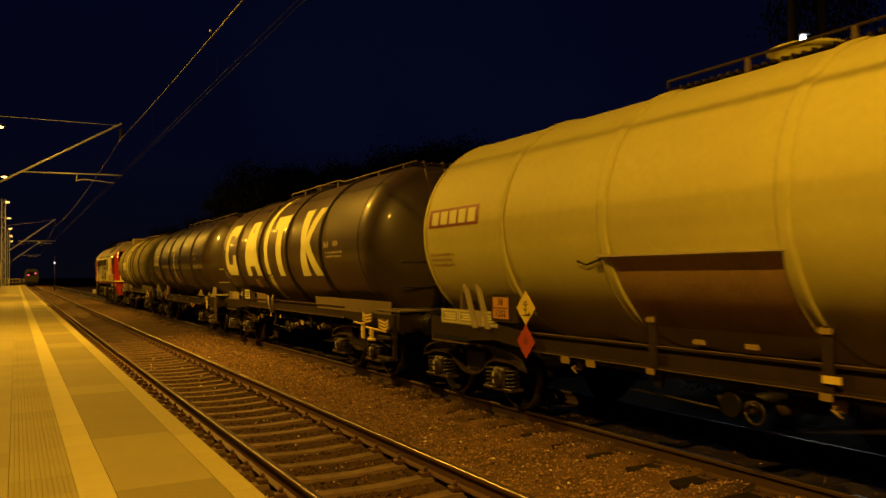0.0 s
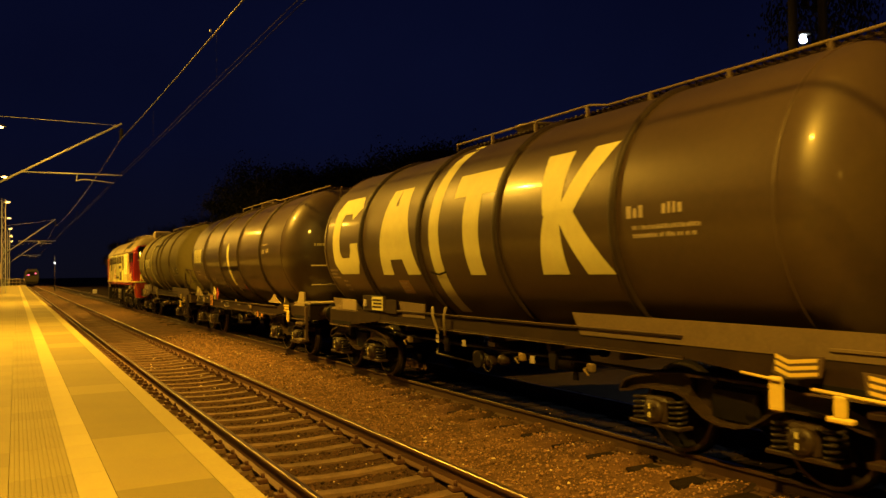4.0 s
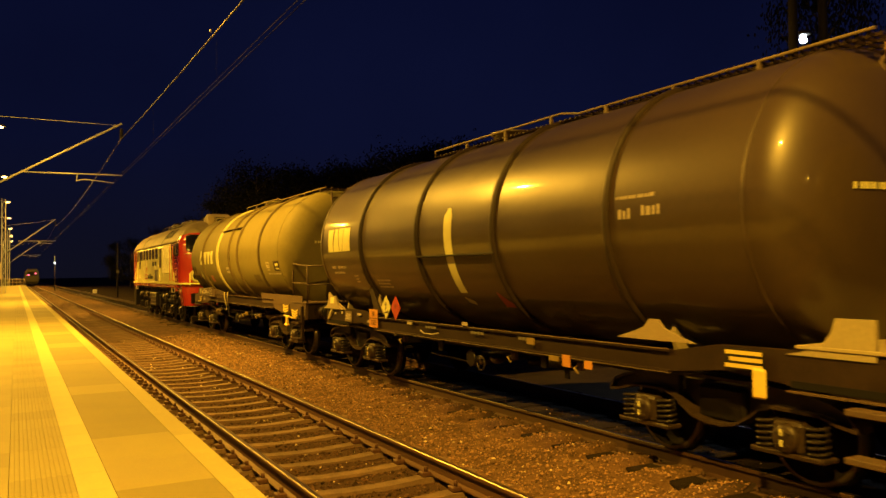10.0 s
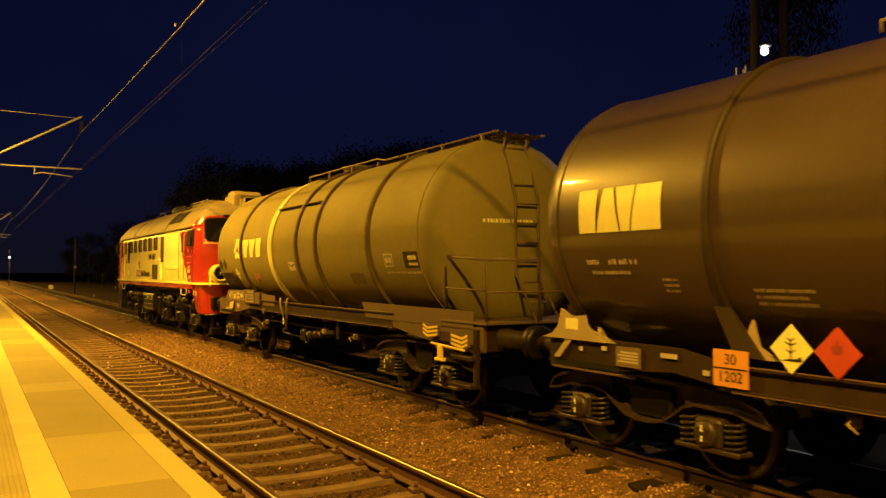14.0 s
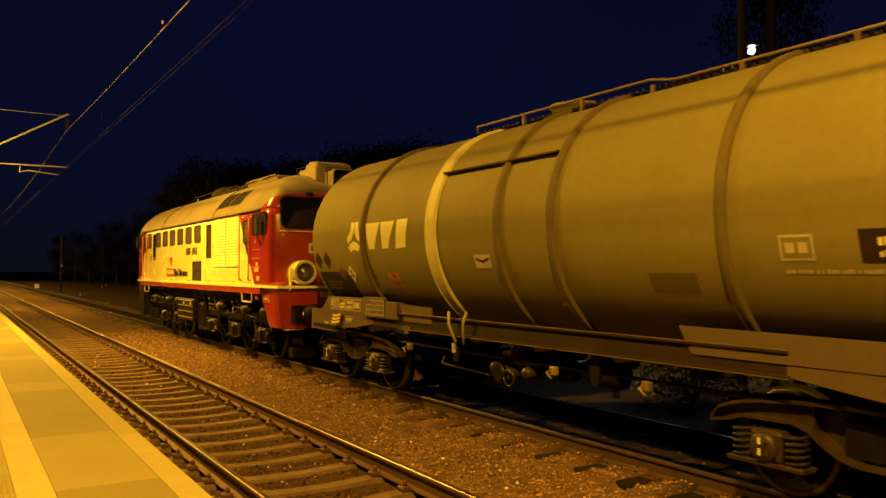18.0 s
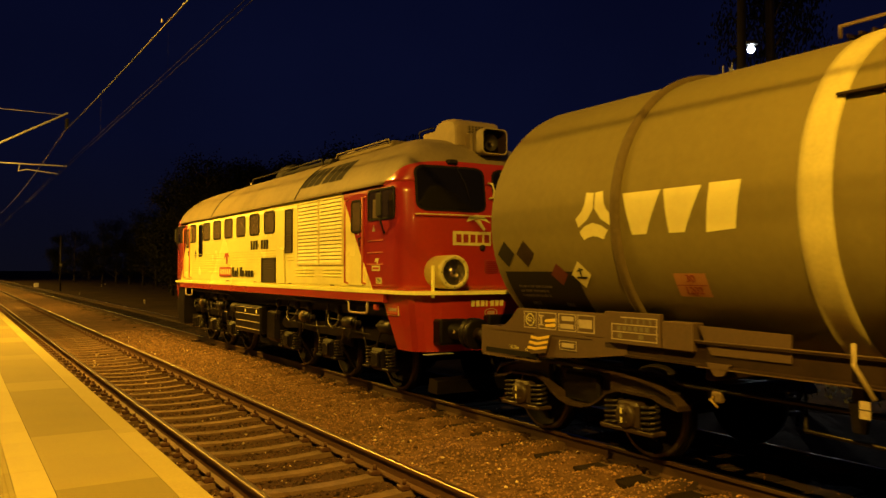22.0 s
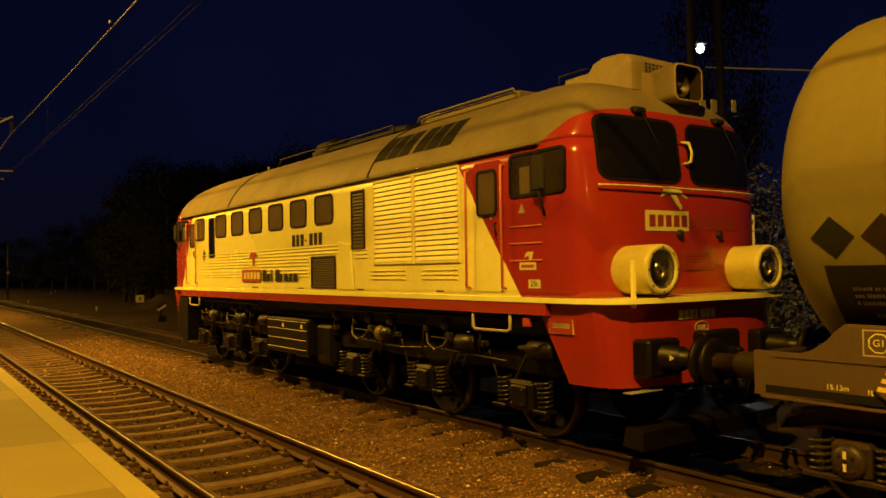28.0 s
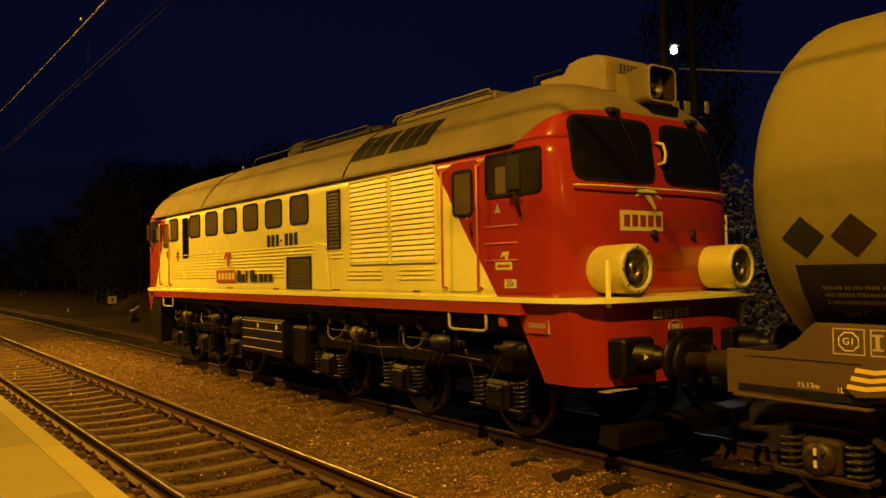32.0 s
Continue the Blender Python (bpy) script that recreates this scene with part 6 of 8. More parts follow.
    part("note_mark", Shape().box(x, x - 0.004, -1.285, -1.255, 1.30, 1.40).box(x, x - 0.004, -1.31, -1.235, 1.39, 1.405).box(x, x - 0.004, -1.31, -1.235, 1.29, 1.305), M["letter_dim"], t)
    bars_on(t, x, 1.705, 1.345, 2, 0.22, 0.05, M["letter_dim"])
    bars_on(t, x, 2.0, 1.345, 1, 0.20, 0.09, M["letter_dim"])
    writing("15.13m", 0.058, M["letter"], t, facing(x, 0.76, 1.0))
    writing("1L", 0.058, M["letter"], t, facing(x, 1.0, 0.99))
    # striped flap that hangs from the sill
    fl = part("warning_plate", Shape().prism([(-1.03, 1.03), (-1.12, 0.955), (-1.38, 0.99), (-1.47, 1.19), (-1.18, 1.20)], "x", -1.252, -1.266), M["frame_mid"], t, "rusty flap with yellow stripes")
    for k in range(3):
        z = 1.005 + 0.06 * k
        part("warning_stripe", Shape().prism([(-1.06 - 0.03 * k, z + 0.01), (-1.20 - 0.03 * k, z), (-1.40 - 0.02 * k, z + 0.035), (-1.41 - 0.02 * k, z + 0.065), (-1.20 - 0.03 * k, z + 0.032), (-1.07 - 0.03 * k, z + 0.042)], "x", -1.266, -1.270), M["yellow"], fl)
    stencil(1.58, 1.86, 1.045, 1.15, 0.008)
    bars_on(t, x, 1.72, 1.098, 1, 0.20, 0.05, M["letter_dim"])
    hazard_steps(t, 11.66)
    end_marks(t, 11.75, -0.75, 2.62, 0.85, 0.055, M["letter"])
    part("table_board", Shape().box(-1.222, -1.276, -3.07, -2.33, 1.185, 1.50, 0.005), M["frame_mid"], t, "brown board with a pale load table")
    tb = Shape()
    for z in (1.225, 1.30, 1.375, 1.445):
        tb.box(-1.276, -1.280, -3.04, -2.43 if z < 1.4 else -2.56, z, z + 0.010)
    for u in (2.44, 3.03):
        tb.box(-1.276, -1.280, -u - 0.005, -u + 0.005, 1.225, 1.385 if u < 2.5 else 1.455)
    part("table_frame", tb, M["letter_dim"], t)
    tb = Shape()
    for k in range(5):
        tb.box(-1.276, -1.280, -2.64 - 0.08 * k, -2.62 - 0.08 * k, 1.39, 1.44)
    for k in range(6):
        tb.box(-1.276, -1.280, -2.56 - 0.075 * k, -2.51 - 0.075 * k, 1.32, 1.365)
    for u in (2.52, 2.80):
        tb.box(-1.276, -1.280, -u - 0.06, -u, 1.245, 1.29)
    part("table_figure", tb, M["letter_faint"], t)["kind"] = "stuff"
    part("junction_box", Shape().box(-1.272, -1.12, -3.45, -3.09, 1.18, 1.44, 0.008), M["frame_mid"], t, "dusty square box on the sill")
    part("hanging_bracket", Shape().prism([(-3.58, 1.10), (-3.84, 1.10), (-3.76, 1.0), (-3.68, 0.99)], "x", -1.26, -1.22), M["frame_mid"], t)
    return t


WAGON_A, WAGON_B, WAGON_C, WAGON_D = make_cream_wagon(), make_lettered_wagon(), make_gloss_wagon(), make_grey_wagon()


# ---- locomotive ----
LOCO_Y = 5.0
FRONT, REAR, HALF = 0.33, 13.85, 1.475       # nose faces and half width, from the loco's own origin
MIDDLE = (FRONT + REAR) / 2


def set_back(z):
    """How far the nose has receded at height z."""
    pts = ((1.0, 0.0), (2.6, 0.0), (2.9, 0.03), (3.5, 0.10), (3.62, 0.16), (3.75, 0.28), (3.88, 0.50), (3.98, 0.80), (4.06, 1.25), (4.12, 2.2), (4.14, 3.2))
    for (a, p), (b, q) in zip(pts[:-1], pts[1:]):
        if z <= b:
            return p + (q - p) * max(0, (z - a)) / (b - a)
    return 3.2


def half_width(z):
    pts = ((1.0, HALF), (3.18, HALF), (3.26, 1.455), (3.43, 1.36), (3.6, 1.235), (3.78, 1.05), (3.92, 0.83), (4.03, 0.58), (4.1, 0.32), (4.14, 0.05))
    for (a, p), (b, q) in zip(pts[:-1], pts[1:]):
        if z <= b:
            return p + (q - p) * max(0, (z - a)) / (b - a)
    return 0.05


def nose_y(x, z, grow=0.0):
    """The nose surface at x and height z."""
    w, d = half_width(z) + grow, 0.38
    k = min(1.0, abs(x) / w)
    return FRONT + set_back(z) - grow + d * (1 - max(0.0, 1 - k ** 3.3) ** (1 / 3.3))


def slice_at(z, grow=0.0, n=14):
    w = half_width(z) + grow
    xs = [-w * math.cos(math.pi * i / (2 * n)) for i in range(n)] + [w * math.sin(math.pi * i / (2 * n)) for i in range(n + 1)]
    near = [(x, nose_y(x, z, grow)) for x in xs]
    far = [(x, 2 * MIDDLE - y) for x, y in near[::-1]]
    return near + far


def hull(zs, grow=0.0, cap_top=True, cap_bottom=True):
    s = Shape()
    rows = [slice_at(z, grow) for z in zs]
    n = len(rows[0])
    vs = [(x, y, z) for r, z in zip(rows, zs) for x, y in r]
    s.add(vs, [(j * n + i, j * n + (i + 1) % n, (j + 1) * n + (i + 1) % n, (j + 1) * n + i) for j in range(len(zs) - 1) for i in range(n)], True)
    k = len(s.v) - n * len(zs)
    if cap_bottom:
        s.f.append(tuple(range(k + n - 1, k - 1, -1)))
        s.smooth.append(False)
    if cap_top:
        s.f.append(tuple(range(k + (len(zs) - 1) * n, k + len(zs) * n)))
        s.smooth.append(False)
    return s


def livery(name, lower, upper, near, far, forehead=False):
    """Two paints parted by slanting lines near both cabs, or by the brow line of the cab roof."""
    m = bpy.data.materials.new(name)
    m.use_nodes = True
    nt = m.node_tree
    nt.nodes.clear()
    out = nt.nodes.new("ShaderNodeOutputMaterial")
    mix = nt.nodes.new("ShaderNodeMixShader")
    sh = []
    for src in (M[lower], M[upper]):
        copies = {}
        for nd in src.node_tree.nodes:
            if nd.type == "OUTPUT_MATERIAL":
                continue
            c = nt.nodes.new(nd.bl_idname)
            copies[nd] = c
            for a, b in zip(nd.inputs, c.inputs):
                if a.type not in ("SHADER",):
                    b.default_value = a.default_value
            if nd.type == "MATH":
                c.operation = nd.operation
            if nd.type == "VECT_MATH":
                c.operation = nd.operation
        for ln in src.node_tree.links:
            if ln.from_node in copies and ln.to_node in copies:
                i = list(ln.from_node.outputs).index(ln.from_socket)
                j = list(ln.to_node.inputs).index(ln.to_socket)
                nt.links.new(copies[ln.from_node].outputs[i], copies[ln.to_node].inputs[j])
        sh.append([c for c in copies.values() if c.type == "BSDF_PRINCIPLED"][0])
    co = nt.nodes.new("ShaderNodeTexCoord")
    sp = nt.nodes.new("ShaderNodeSeparateXYZ")
    nt.links.new(co.outputs["Object"], sp.inputs[0])

    def math_node(op, a, b):
        q = nt.nodes.new("ShaderNodeMath")
        q.operation = op
        for sock, v in zip(q.inputs, (a, b)):
            if isinstance(v, (int, float)):
                sock.default_value = v
            else:
                nt.links.new(v, sock)
        return q.outputs[0]
    y, z = sp.outputs["Y"], sp.outputs["Z"]
    if forehead:
        # paint under the brow: it climbs from the gutter to above the windscreens
        e = math_node("MINIMUM", math_node("SUBTRACT", y, 0.30), math_node("SUBTRACT", 2 * MIDDLE - 0.30, y))
        brow = math_node("SUBTRACT", 3.56, math_node("MULTIPLY", 0.62, math_node("POWER", math_node("MAXIMUM", math_node("SUBTRACT", e, 0.12), 0.0), 1.0)))
        fac = math_node("LESS_THAN", z, math_node("MAXIMUM", brow, 3.0))
    else:
        a = math_node("LESS_THAN", y, math_node("ADD", near[0], math_node("MULTIPLY", math_node("SUBTRACT", z, 1.68), near[1])))
        b = math_node("GREATER_THAN", y, math_node("ADD", far[0], math_node("MULTIPLY", math_node("SUBTRACT", z, 1.68), far[1])))
        fac = math_node("MAXIMUM", a, b)
    nt.links.new(fac, mix.inputs[0])
    nt.links.new(sh[0].outputs[0], mix.inputs[1])
    nt.links.new(sh[1].outputs[0], mix.inputs[2])
    nt.links.new(mix.outputs[0], out.inputs[0])
    return m


M["livery_side"] = livery("ivory_side_with_red_cabs", "loco_white", "loco_red", (1.37, 0.724), (13.1, -0.5))
M["livery_roof"] = livery("grey_roof_with_red_brow", "loco_roof", "loco_red", None, None, True)


def rounded(w, h, r, n=5):
    """Outline of a rounded rectangle about the origin."""
    o = []
    for cx, cy, a0 in ((w / 2 - r, h / 2 - r, 0), (-w / 2 + r, h / 2 - r, 90), (-w / 2 + r, -h / 2 + r, 180), (w / 2 - r, -h / 2 + r, 270)):
        for i in range(n + 1):
            a = radians(a0 + 90 * i / n)
            o.append((cx + r * math.cos(a), cy + r * math.sin(a)))
    return o


def side_window(parent, y, z, w, h, side=-1, r=0.07, frame_mat="rubber", glass_mat="window", name="window", out=0.0):
    x = side * (HALF + out)
    fr = Shape()
    o, i = rounded(w, h, r), rounded(w - 0.06, h - 0.06, max(r - 0.03, 0.01))
    n = len(o)
    vs = [(x + side * 0.016, y + a, z + b) for a, b in o] + [(x + side * 0.016, y + a, z + b) for a, b in i] + [(x - side * 0.01, y + a, z + b) for a, b in o] + [(x + side * 0.003, y + a, z + b) for a, b in i]
    fr.add(vs, [(k, (k + 1) % n, n + (k + 1) % n, n + k) for k in range(n)] + [(k, (k + 1) % n, 2 * n + (k + 1) % n, 2 * n + k) for k in range(n)] + [(n + k, n + (k + 1) % n, 3 * n + (k + 1) % n, 3 * n + k) for k in range(n)])
    win = part(name, fr, M[frame_mat], parent)
    part("pane", Shape().prism([(y + a, z + b) for a, b in i], "x", x + side * 0.001, x + side * 0.006), M[glass_mat], win, "dark glossy pane")
    return win


def louvre(parent, y0, y1, z0, z1, count, side=-1, mat="loco_white", back="black", name="louvre", depth=0.05):
    x = side * HALF
    lv = part(name, Shape().box(x - side * 0.01, x + side * 0.005, y0, y1, z0, z1), M[back], parent)
    fr = Shape()
    for a, b, c, d in ((y0 - 0.03, y0, z0 - 0.03, z1 + 0.03), (y1, y1 + 0.03, z0 - 0.03, z1 + 0.03), (y0, y1, z0 - 0.03, z0), (y0, y1, z1, z1 + 0.03)):
        fr.box(x - side * 0.01, x + side * 0.022, a, b, c, d, 0.004)
    part("frame", fr, M[mat], lv)
    h = (z1 - z0) / count
    d = depth * 0.42
    o = [(x + side * d, 0.0), (x + side * (d + 0.004), 0.005), (x + side * d * 0.8, h * 0.55), (x + side * 0.008, h * 0.94), (x + side * 0.004, h * 0.90), (x + side * d * 0.72, h * 0.50)]
    sl = Shape().prism(o, "y", y0 + 0.004, y1 - 0.004).mesh("slat", M[mat])
    for k in range(count):
        part("slat", sl, None, lv, at=pose(0, 0, z0 + k * h))
    return lv


def nose_patch(x0, x1, z0, z1, lift, nx=14, nz=6, corner=0.0):
    """A thin curved panel on the near nose, with rounded corners."""
    s = Shape()
    cx, cz, w, h = (x0 + x1) / 2, (z0 + z1) / 2, (x1 - x0) / 2, (z1 - z0) / 2
    vs = []
    for j in range(nz + 1):
        b = -1 + 2 * j / nz
        for i in range(nx + 1):
            a = -1 + 2 * i / nx
            zz = cz + h * b
            c = min(corner, w, h)
            dz = max(0.0, abs(b) * h - (h - c))
            ww = w - (c - math.sqrt(max(0.0, c * c - dz * dz))) if c else w
            xx = cx + ww * a
            vs.append((xx, nose_y(xx, zz) - lift, zz))
    n = nx + 1
    s.add(vs, [(j * n + i, j * n + i + 1, (j + 1) * n + i + 1, (j + 1) * n + i) for j in range(nz) for i in range(nx)], True)
    return s


def make_locomotive():
    t = thing("locomotive", "old red and ivory diesel locomotive with two big round headlights", "locomotive", pose(XC, LOCO_Y, 0))
    body = part("body", hull([1.56, 1.7, 2.0, 2.4, 2.6, 2.75, 2.9, 3.05, 3.2]), M["livery_side"], t, "ivory body side with red cab ends")
    roof = part("roof", hull([3.2 + 0.047 * i for i in range(21)]), M["livery_roof"], t, "dusty grey rounded roof")
    # gutter, seams and the ledge round the floor
    for side in (-1, 1):
        part("gutter", Shape().box(side * 1.465, side * 1.515, 1.0, 2 * MIDDLE - 1.0, 3.185, 3.215, 0.008), M["loco_roof"], t)
        part("sole_band", Shape().box(side * 1.40, side * 1.49, 0.95, 2 * MIDDLE - 0.95, 1.43, 1.565, 0.006), M["loco_red"], t, "red band along the sill")
    o = []
    for x in [-1.40 + 0.14 * i for i in range(21)]:
        o.append((x, -0.06 + 0.30 * (1 - max(0.0, 1 - (abs(x) / 1.42) ** 3.0) ** (1 / 3.0))))
    o = [(-1.50, 1.0), (-1.50, 0.5)] + [(x, y) for x, y in o] + [(1.50, 0.5), (1.50, 1.0)]
    ring = o + [(x, 2 * MIDDLE - y) for x, y in o[::-1]]
    part("ledge", Shape().prism(ring, "z", 1.562, 1.615), M["loco_white"], t, "ivory ledge round the floor line")
    for yy in (9.58, 15.16):
        arch = Shape()
        p = [(half_width(3.2 + 0.047 * i) + 0.004, 3.2 + 0.047 * i) for i in range(21)]
        pts = [(-w, z) for w, z in p] + [(w, z) for w, z in p[::-1]]
        for (a, b), (c, d) in zip(pts[:-1], pts[1:]):
            arch.tube((a, yy - LOCO_Y, b), (c, yy - LOCO_Y, d), 0.013, 5, caps=False)
        part("roof_seam", arch, M["black"], roof, "dark joint across the roof")
    # aprons below the floor at both ends
    for e in (0, 1):
        s = Shape()
        n = 20
        zs = (1.02, 1.15, 1.35, 1.56) if e else (0.75, 0.95, 1.25, 1.56)
        vs = []
        for z in zs:
            back = 0.30 + (z - 1.02) * 0.75 if e else 0.78 + (z - 0.75) * 0.46
            w = 1.33 + 0.09 * (z - 0.75) / 0.8
            pts = [(-w, back)]
            for i in range(n + 1):
                x = -w * math.cos(math.pi * i / n)
                pts.append((x, 0.06 + (0.22 if e else 0.5) * (1 - max(0.0, 1 - (abs(x) / w) ** 3.2) ** (1 / 3.2))))
            pts.append((w, back))
            vs += [(x, y if not e else 2 * MIDDLE - y, z) for x, y in pts]
        m = n + 3
        fs = [(j * m + i, j * m + i + 1, (j + 1) * m + i + 1, (j + 1) * m + i) for j in range(3) for i in range(m - 1)]
        fs += [(j * m + m - 1, j * m, (j + 1) * m, (j + 1) * m + m - 1) for j in range(3)] + [tuple(range(m))]
        s.add(vs, fs)
        ap = part("apron", s, M["loco_red"], t, "red apron below the cab")
        sgn = 1 if e else -1
        yb = 2 * MIDDLE - 0.06 if e else 0.06
        for x in (-0.875, 0.875):
            buffer(ap, x, yb, sgn)
            part("buffer_block", Shape().box(x - 0.24, x + 0.24, yb + sgn * 0.12, yb - sgn * 0.1, 0.86, 1.22, 0.03), M["bogie"], t, "black buffer block")
        draw_hook(t, yb + sgn * 0.03, sgn)
        part("coupler_box", Shape().box(-0.30, 0.30, yb + sgn * 0.14, yb - sgn * 0.1, 0.90, 1.26, 0.03), M["bogie"], t)
        if e:
            part("rear_guard", Shape().prism([(yb - 0.62, 1.40), (yb - 0.42, 1.02), (yb - 0.42, 0.82), (yb - 0.50, 0.64), (yb - 0.68, 0.48), (yb - 0.95, 0.40), (yb - 1.18, 0.42), (yb - 1.2, 1.40)], "x", -1.43, 1.43), M["bogie"], t, "black curved guard under the far cab")
            continue
        part("plough", Shape().prism([(yb + sgn * 0.0, 0.16), (yb + sgn * 0.02, 0.34), (yb - sgn * 0.20, 0.37), (yb - sgn * 0.24, 0.18)], "x", -1.10, 1.10), M["bogie"], t, "dark rail guard under the apron")
        part("step", Shape().box(-1.30, -0.85, yb - sgn * 0.05, yb + sgn * 0.06, 0.728, 0.736, 0.002), M["galv"], t)
        part("buffer_arrow", Shape().prism([(yb + sgn * 0.26, 1.09), (yb + sgn * 0.26, 1.03), (yb + sgn * 0.31, 1.06)], "x", -0.875 - 0.114, -0.875 - 0.12), M["letter"], t, "small pale arrow on the buffer")
    # front of the near cab
    for x0, x1 in ((-1.235, -0.05), (0.08, 1.265)):
        w = part("windscreen", nose_patch(x0, x1, 2.78, 3.46, 0.012, 14, 24, 0.14), M["rubber"], t, "black rubber windscreen surround")
        part("pane", nose_patch(x0 + 0.035, x1 - 0.035, 2.815, 3.425, 0.018, 14, 24, 0.11), M["window"], w, "dark windscreen glass")
        part("wiper", Shape().bent([((x0 + x1) / 2 + 0.05, nose_y(0.6, 3.48) - 0.04, 3.50), ((x0 + x1) / 2 + 0.22, nose_y(0.6, 3.2) - 0.045, 3.20), ((x0 + x1) / 2 + 0.30, nose_y(0.6, 2.95) - 0.04, 2.92)], 0.005, 5), M["black"], w)
        part("wiper_motor", Shape().box((x0 + x1) / 2 - 0.06, (x0 + x1) / 2 + 0.12, nose_y(0.6, 3.52) - 0.06, nose_y(0.6, 3.52) + 0.06, 3.49, 3.56, 0.02), M["black"], w)
    part("nose_handrail", Shape().bent([(x, nose_y(x, 2.72) - 0.05, 2.725) for x in [-1.27 + 0.136 * i for i in range(21)]], 0.010, 6), M["letter"], t, "thin pale handrail across the nose")
    part("grab_handle", Shape().bent([(0.02, nose_y(0, 3.22), 3.24), (0.05, nose_y(0, 3.2) - 0.07, 3.22), (0.07, nose_y(0, 3.1) - 0.08, 3.12), (0.05, nose_y(0, 3.0) - 0.07, 3.02), (0.02, nose_y(0, 3.0), 3.0)], 0.016, 6), M["letter"], t, "pale grab handle")
    for x in (-0.88, 0.88):
        h = part("headlight", Shape().lathe([(0.62, 0.235), (0.10, 0.245), (-0.02, 0.245), (-0.045, 0.235), (-0.045, 0.20)], "y", (x, 0, 1.885), 36), M["drum"], t, "big ivory headlight drum")
        part("rim", Shape().lathe([(-0.046, 0.245), (-0.062, 0.24), (-0.062, 0.19), (-0.046, 0.185)], "y", (x, 0, 1.885), 36), M["letter"], h, "pale riveted rim")
        part("reflector", Shape().lathe([(-0.03, 0.19), (0.06, 0.15), (0.16, 0.07), (0.18, 0.0)], "y", (x, 0, 1.885), 32), M["lamp_bowl"], h, "ivory reflector bowl")
        part("bulb", Shape().lathe([(-0.02, 0.0), (-0.02, 0.085), (0.06, 0.09), (0.14, 0.05)], "y", (x, 0, 1.885), 20), M["chrome"], h)
        part("lens", Shape().lathe([(-0.05, 0.0), (-0.045, 0.10), (-0.035, 0.188)], "y", (x, 0, 1.885), 32), M["clear"], h, "clear headlight glass").visible_shadow = False
        for k in range(8):
            a = 2 * math.pi * k / 8
            part("rivet", Shape().tube((x + 0.215 * math.cos(a), -0.062, 1.885 + 0.215 * math.sin(a)), (x + 0.215 * math.cos(a), -0.07, 1.885 + 0.215 * math.sin(a)), 0.009, 6), M["black"], h)
        part("lamp_bracket", Shape().box(x - 0.30 if x < 0 else x + 0.26, x - 0.26 if x < 0 else x + 0.30, 0.05, 0.09, 1.52, 1.98, 0.004), M["loco_white"], t)
    pl = part("name_plaque", nose_patch(-0.66, 0.02, 2.28, 2.49, 0.006), M["letter"], t, "white plaque with a red bar")
    for k in range(5):
        part("name_bar", nose_patch(-0.605 + 0.125 * k, -0.515 + 0.125 * k, 2.325, 2.445, 0.010, 3, 2), M["loco_dim"], pl)
    part("faint_name", nose_patch(0.10, 0.85, 2.30, 2.44, 0.004), M["loco_dim"], t, "faint dark bar where a name was")
    em = Shape()
    for pts in (((-0.42, 2.63), (-0.36, 2.72), (-0.22, 2.75), (-0.08, 2.71), (0.02, 2.62), (-0.10, 2.66), (-0.24, 2.68)), ((-0.28, 2.67), (-0.17, 2.66), (-0.08, 2.53), (-0.11, 2.50))):
        em.add([(x, nose_y(x, z) - 0.006, z) for x, z in pts], [tuple(range(len(pts)))])
    part("emblem", em, M["letter"], t, "white bent emblem")
    gr = part("nose_grille", nose_patch(-0.10, 0.38, 1.87, 2.07, 0.006), M["loco_dim"], t, "red slatted nose grille")
    for k in range(6):
        part("slat", nose_patch(-0.08, 0.36, 1.885 + k * 0.031, 1.897 + k * 0.031, 0.022, 6, 1), M["loco_red"], gr)
    for x in (-0.14, 0.53):
        part("lamp_socket", Shape().lathe([(0.05, 0.05), (-0.03, 0.045), (-0.045, 0.03), (-0.045, 0)], "y", (x, nose_y(x, 2.25), 2.25), 14), M["frame_brown"], t, "dark red socket cover")
    num = Shape()
    for k in range(7):
        x = -0.52 + 0.085 * k
        num.box(x, x + (0.06 if k != 3 else 0.03), 0.050, 0.058, 1.385, 1.475)
    part("number_bar", num, M["letter"], t, "worn pale number on the apron")["kind"] = "stuff"
    ov = Shape()
    for k in range(16):
        a, b = 2 * math.pi * k / 16, 2 * math.pi * (k + 1) / 16
        ov.tube((-0.17 + 0.11 * math.cos(a), 0.055, 1.29 + 0.06 * math.sin(a)), (-0.17 + 0.11 * math.cos(b), 0.055, 1.29 + 0.06 * math.sin(b)), 0.006, 5)
    ob = part("oval_badge", ov, M["letter_dim"], t, "pale oval badge")
    for k in range(4):
        part("badge_bar", Shape().box(-0.235 + 0.034 * k, -0.213 + 0.034 * k, 0.052, 0.058, 1.265, 1.315), M["letter_dim"], ob)
    # cab roof: cooler, horn and top light
    o = [(0.78, 3.86), (1.42, 3.93), (1.44, 4.18), (1.36, 4.27), (1.20, 4.31), (0.98, 4.30), (0.84, 4.26), (0.78, 4.18)]
    ac = Shape()
    rows = [(-0.32, 0.90), (-0.29, 0.97), (-0.24, 1.0), (0.46, 1.0), (0.51, 0.97), (0.54, 0.90)]
    n = len(o)
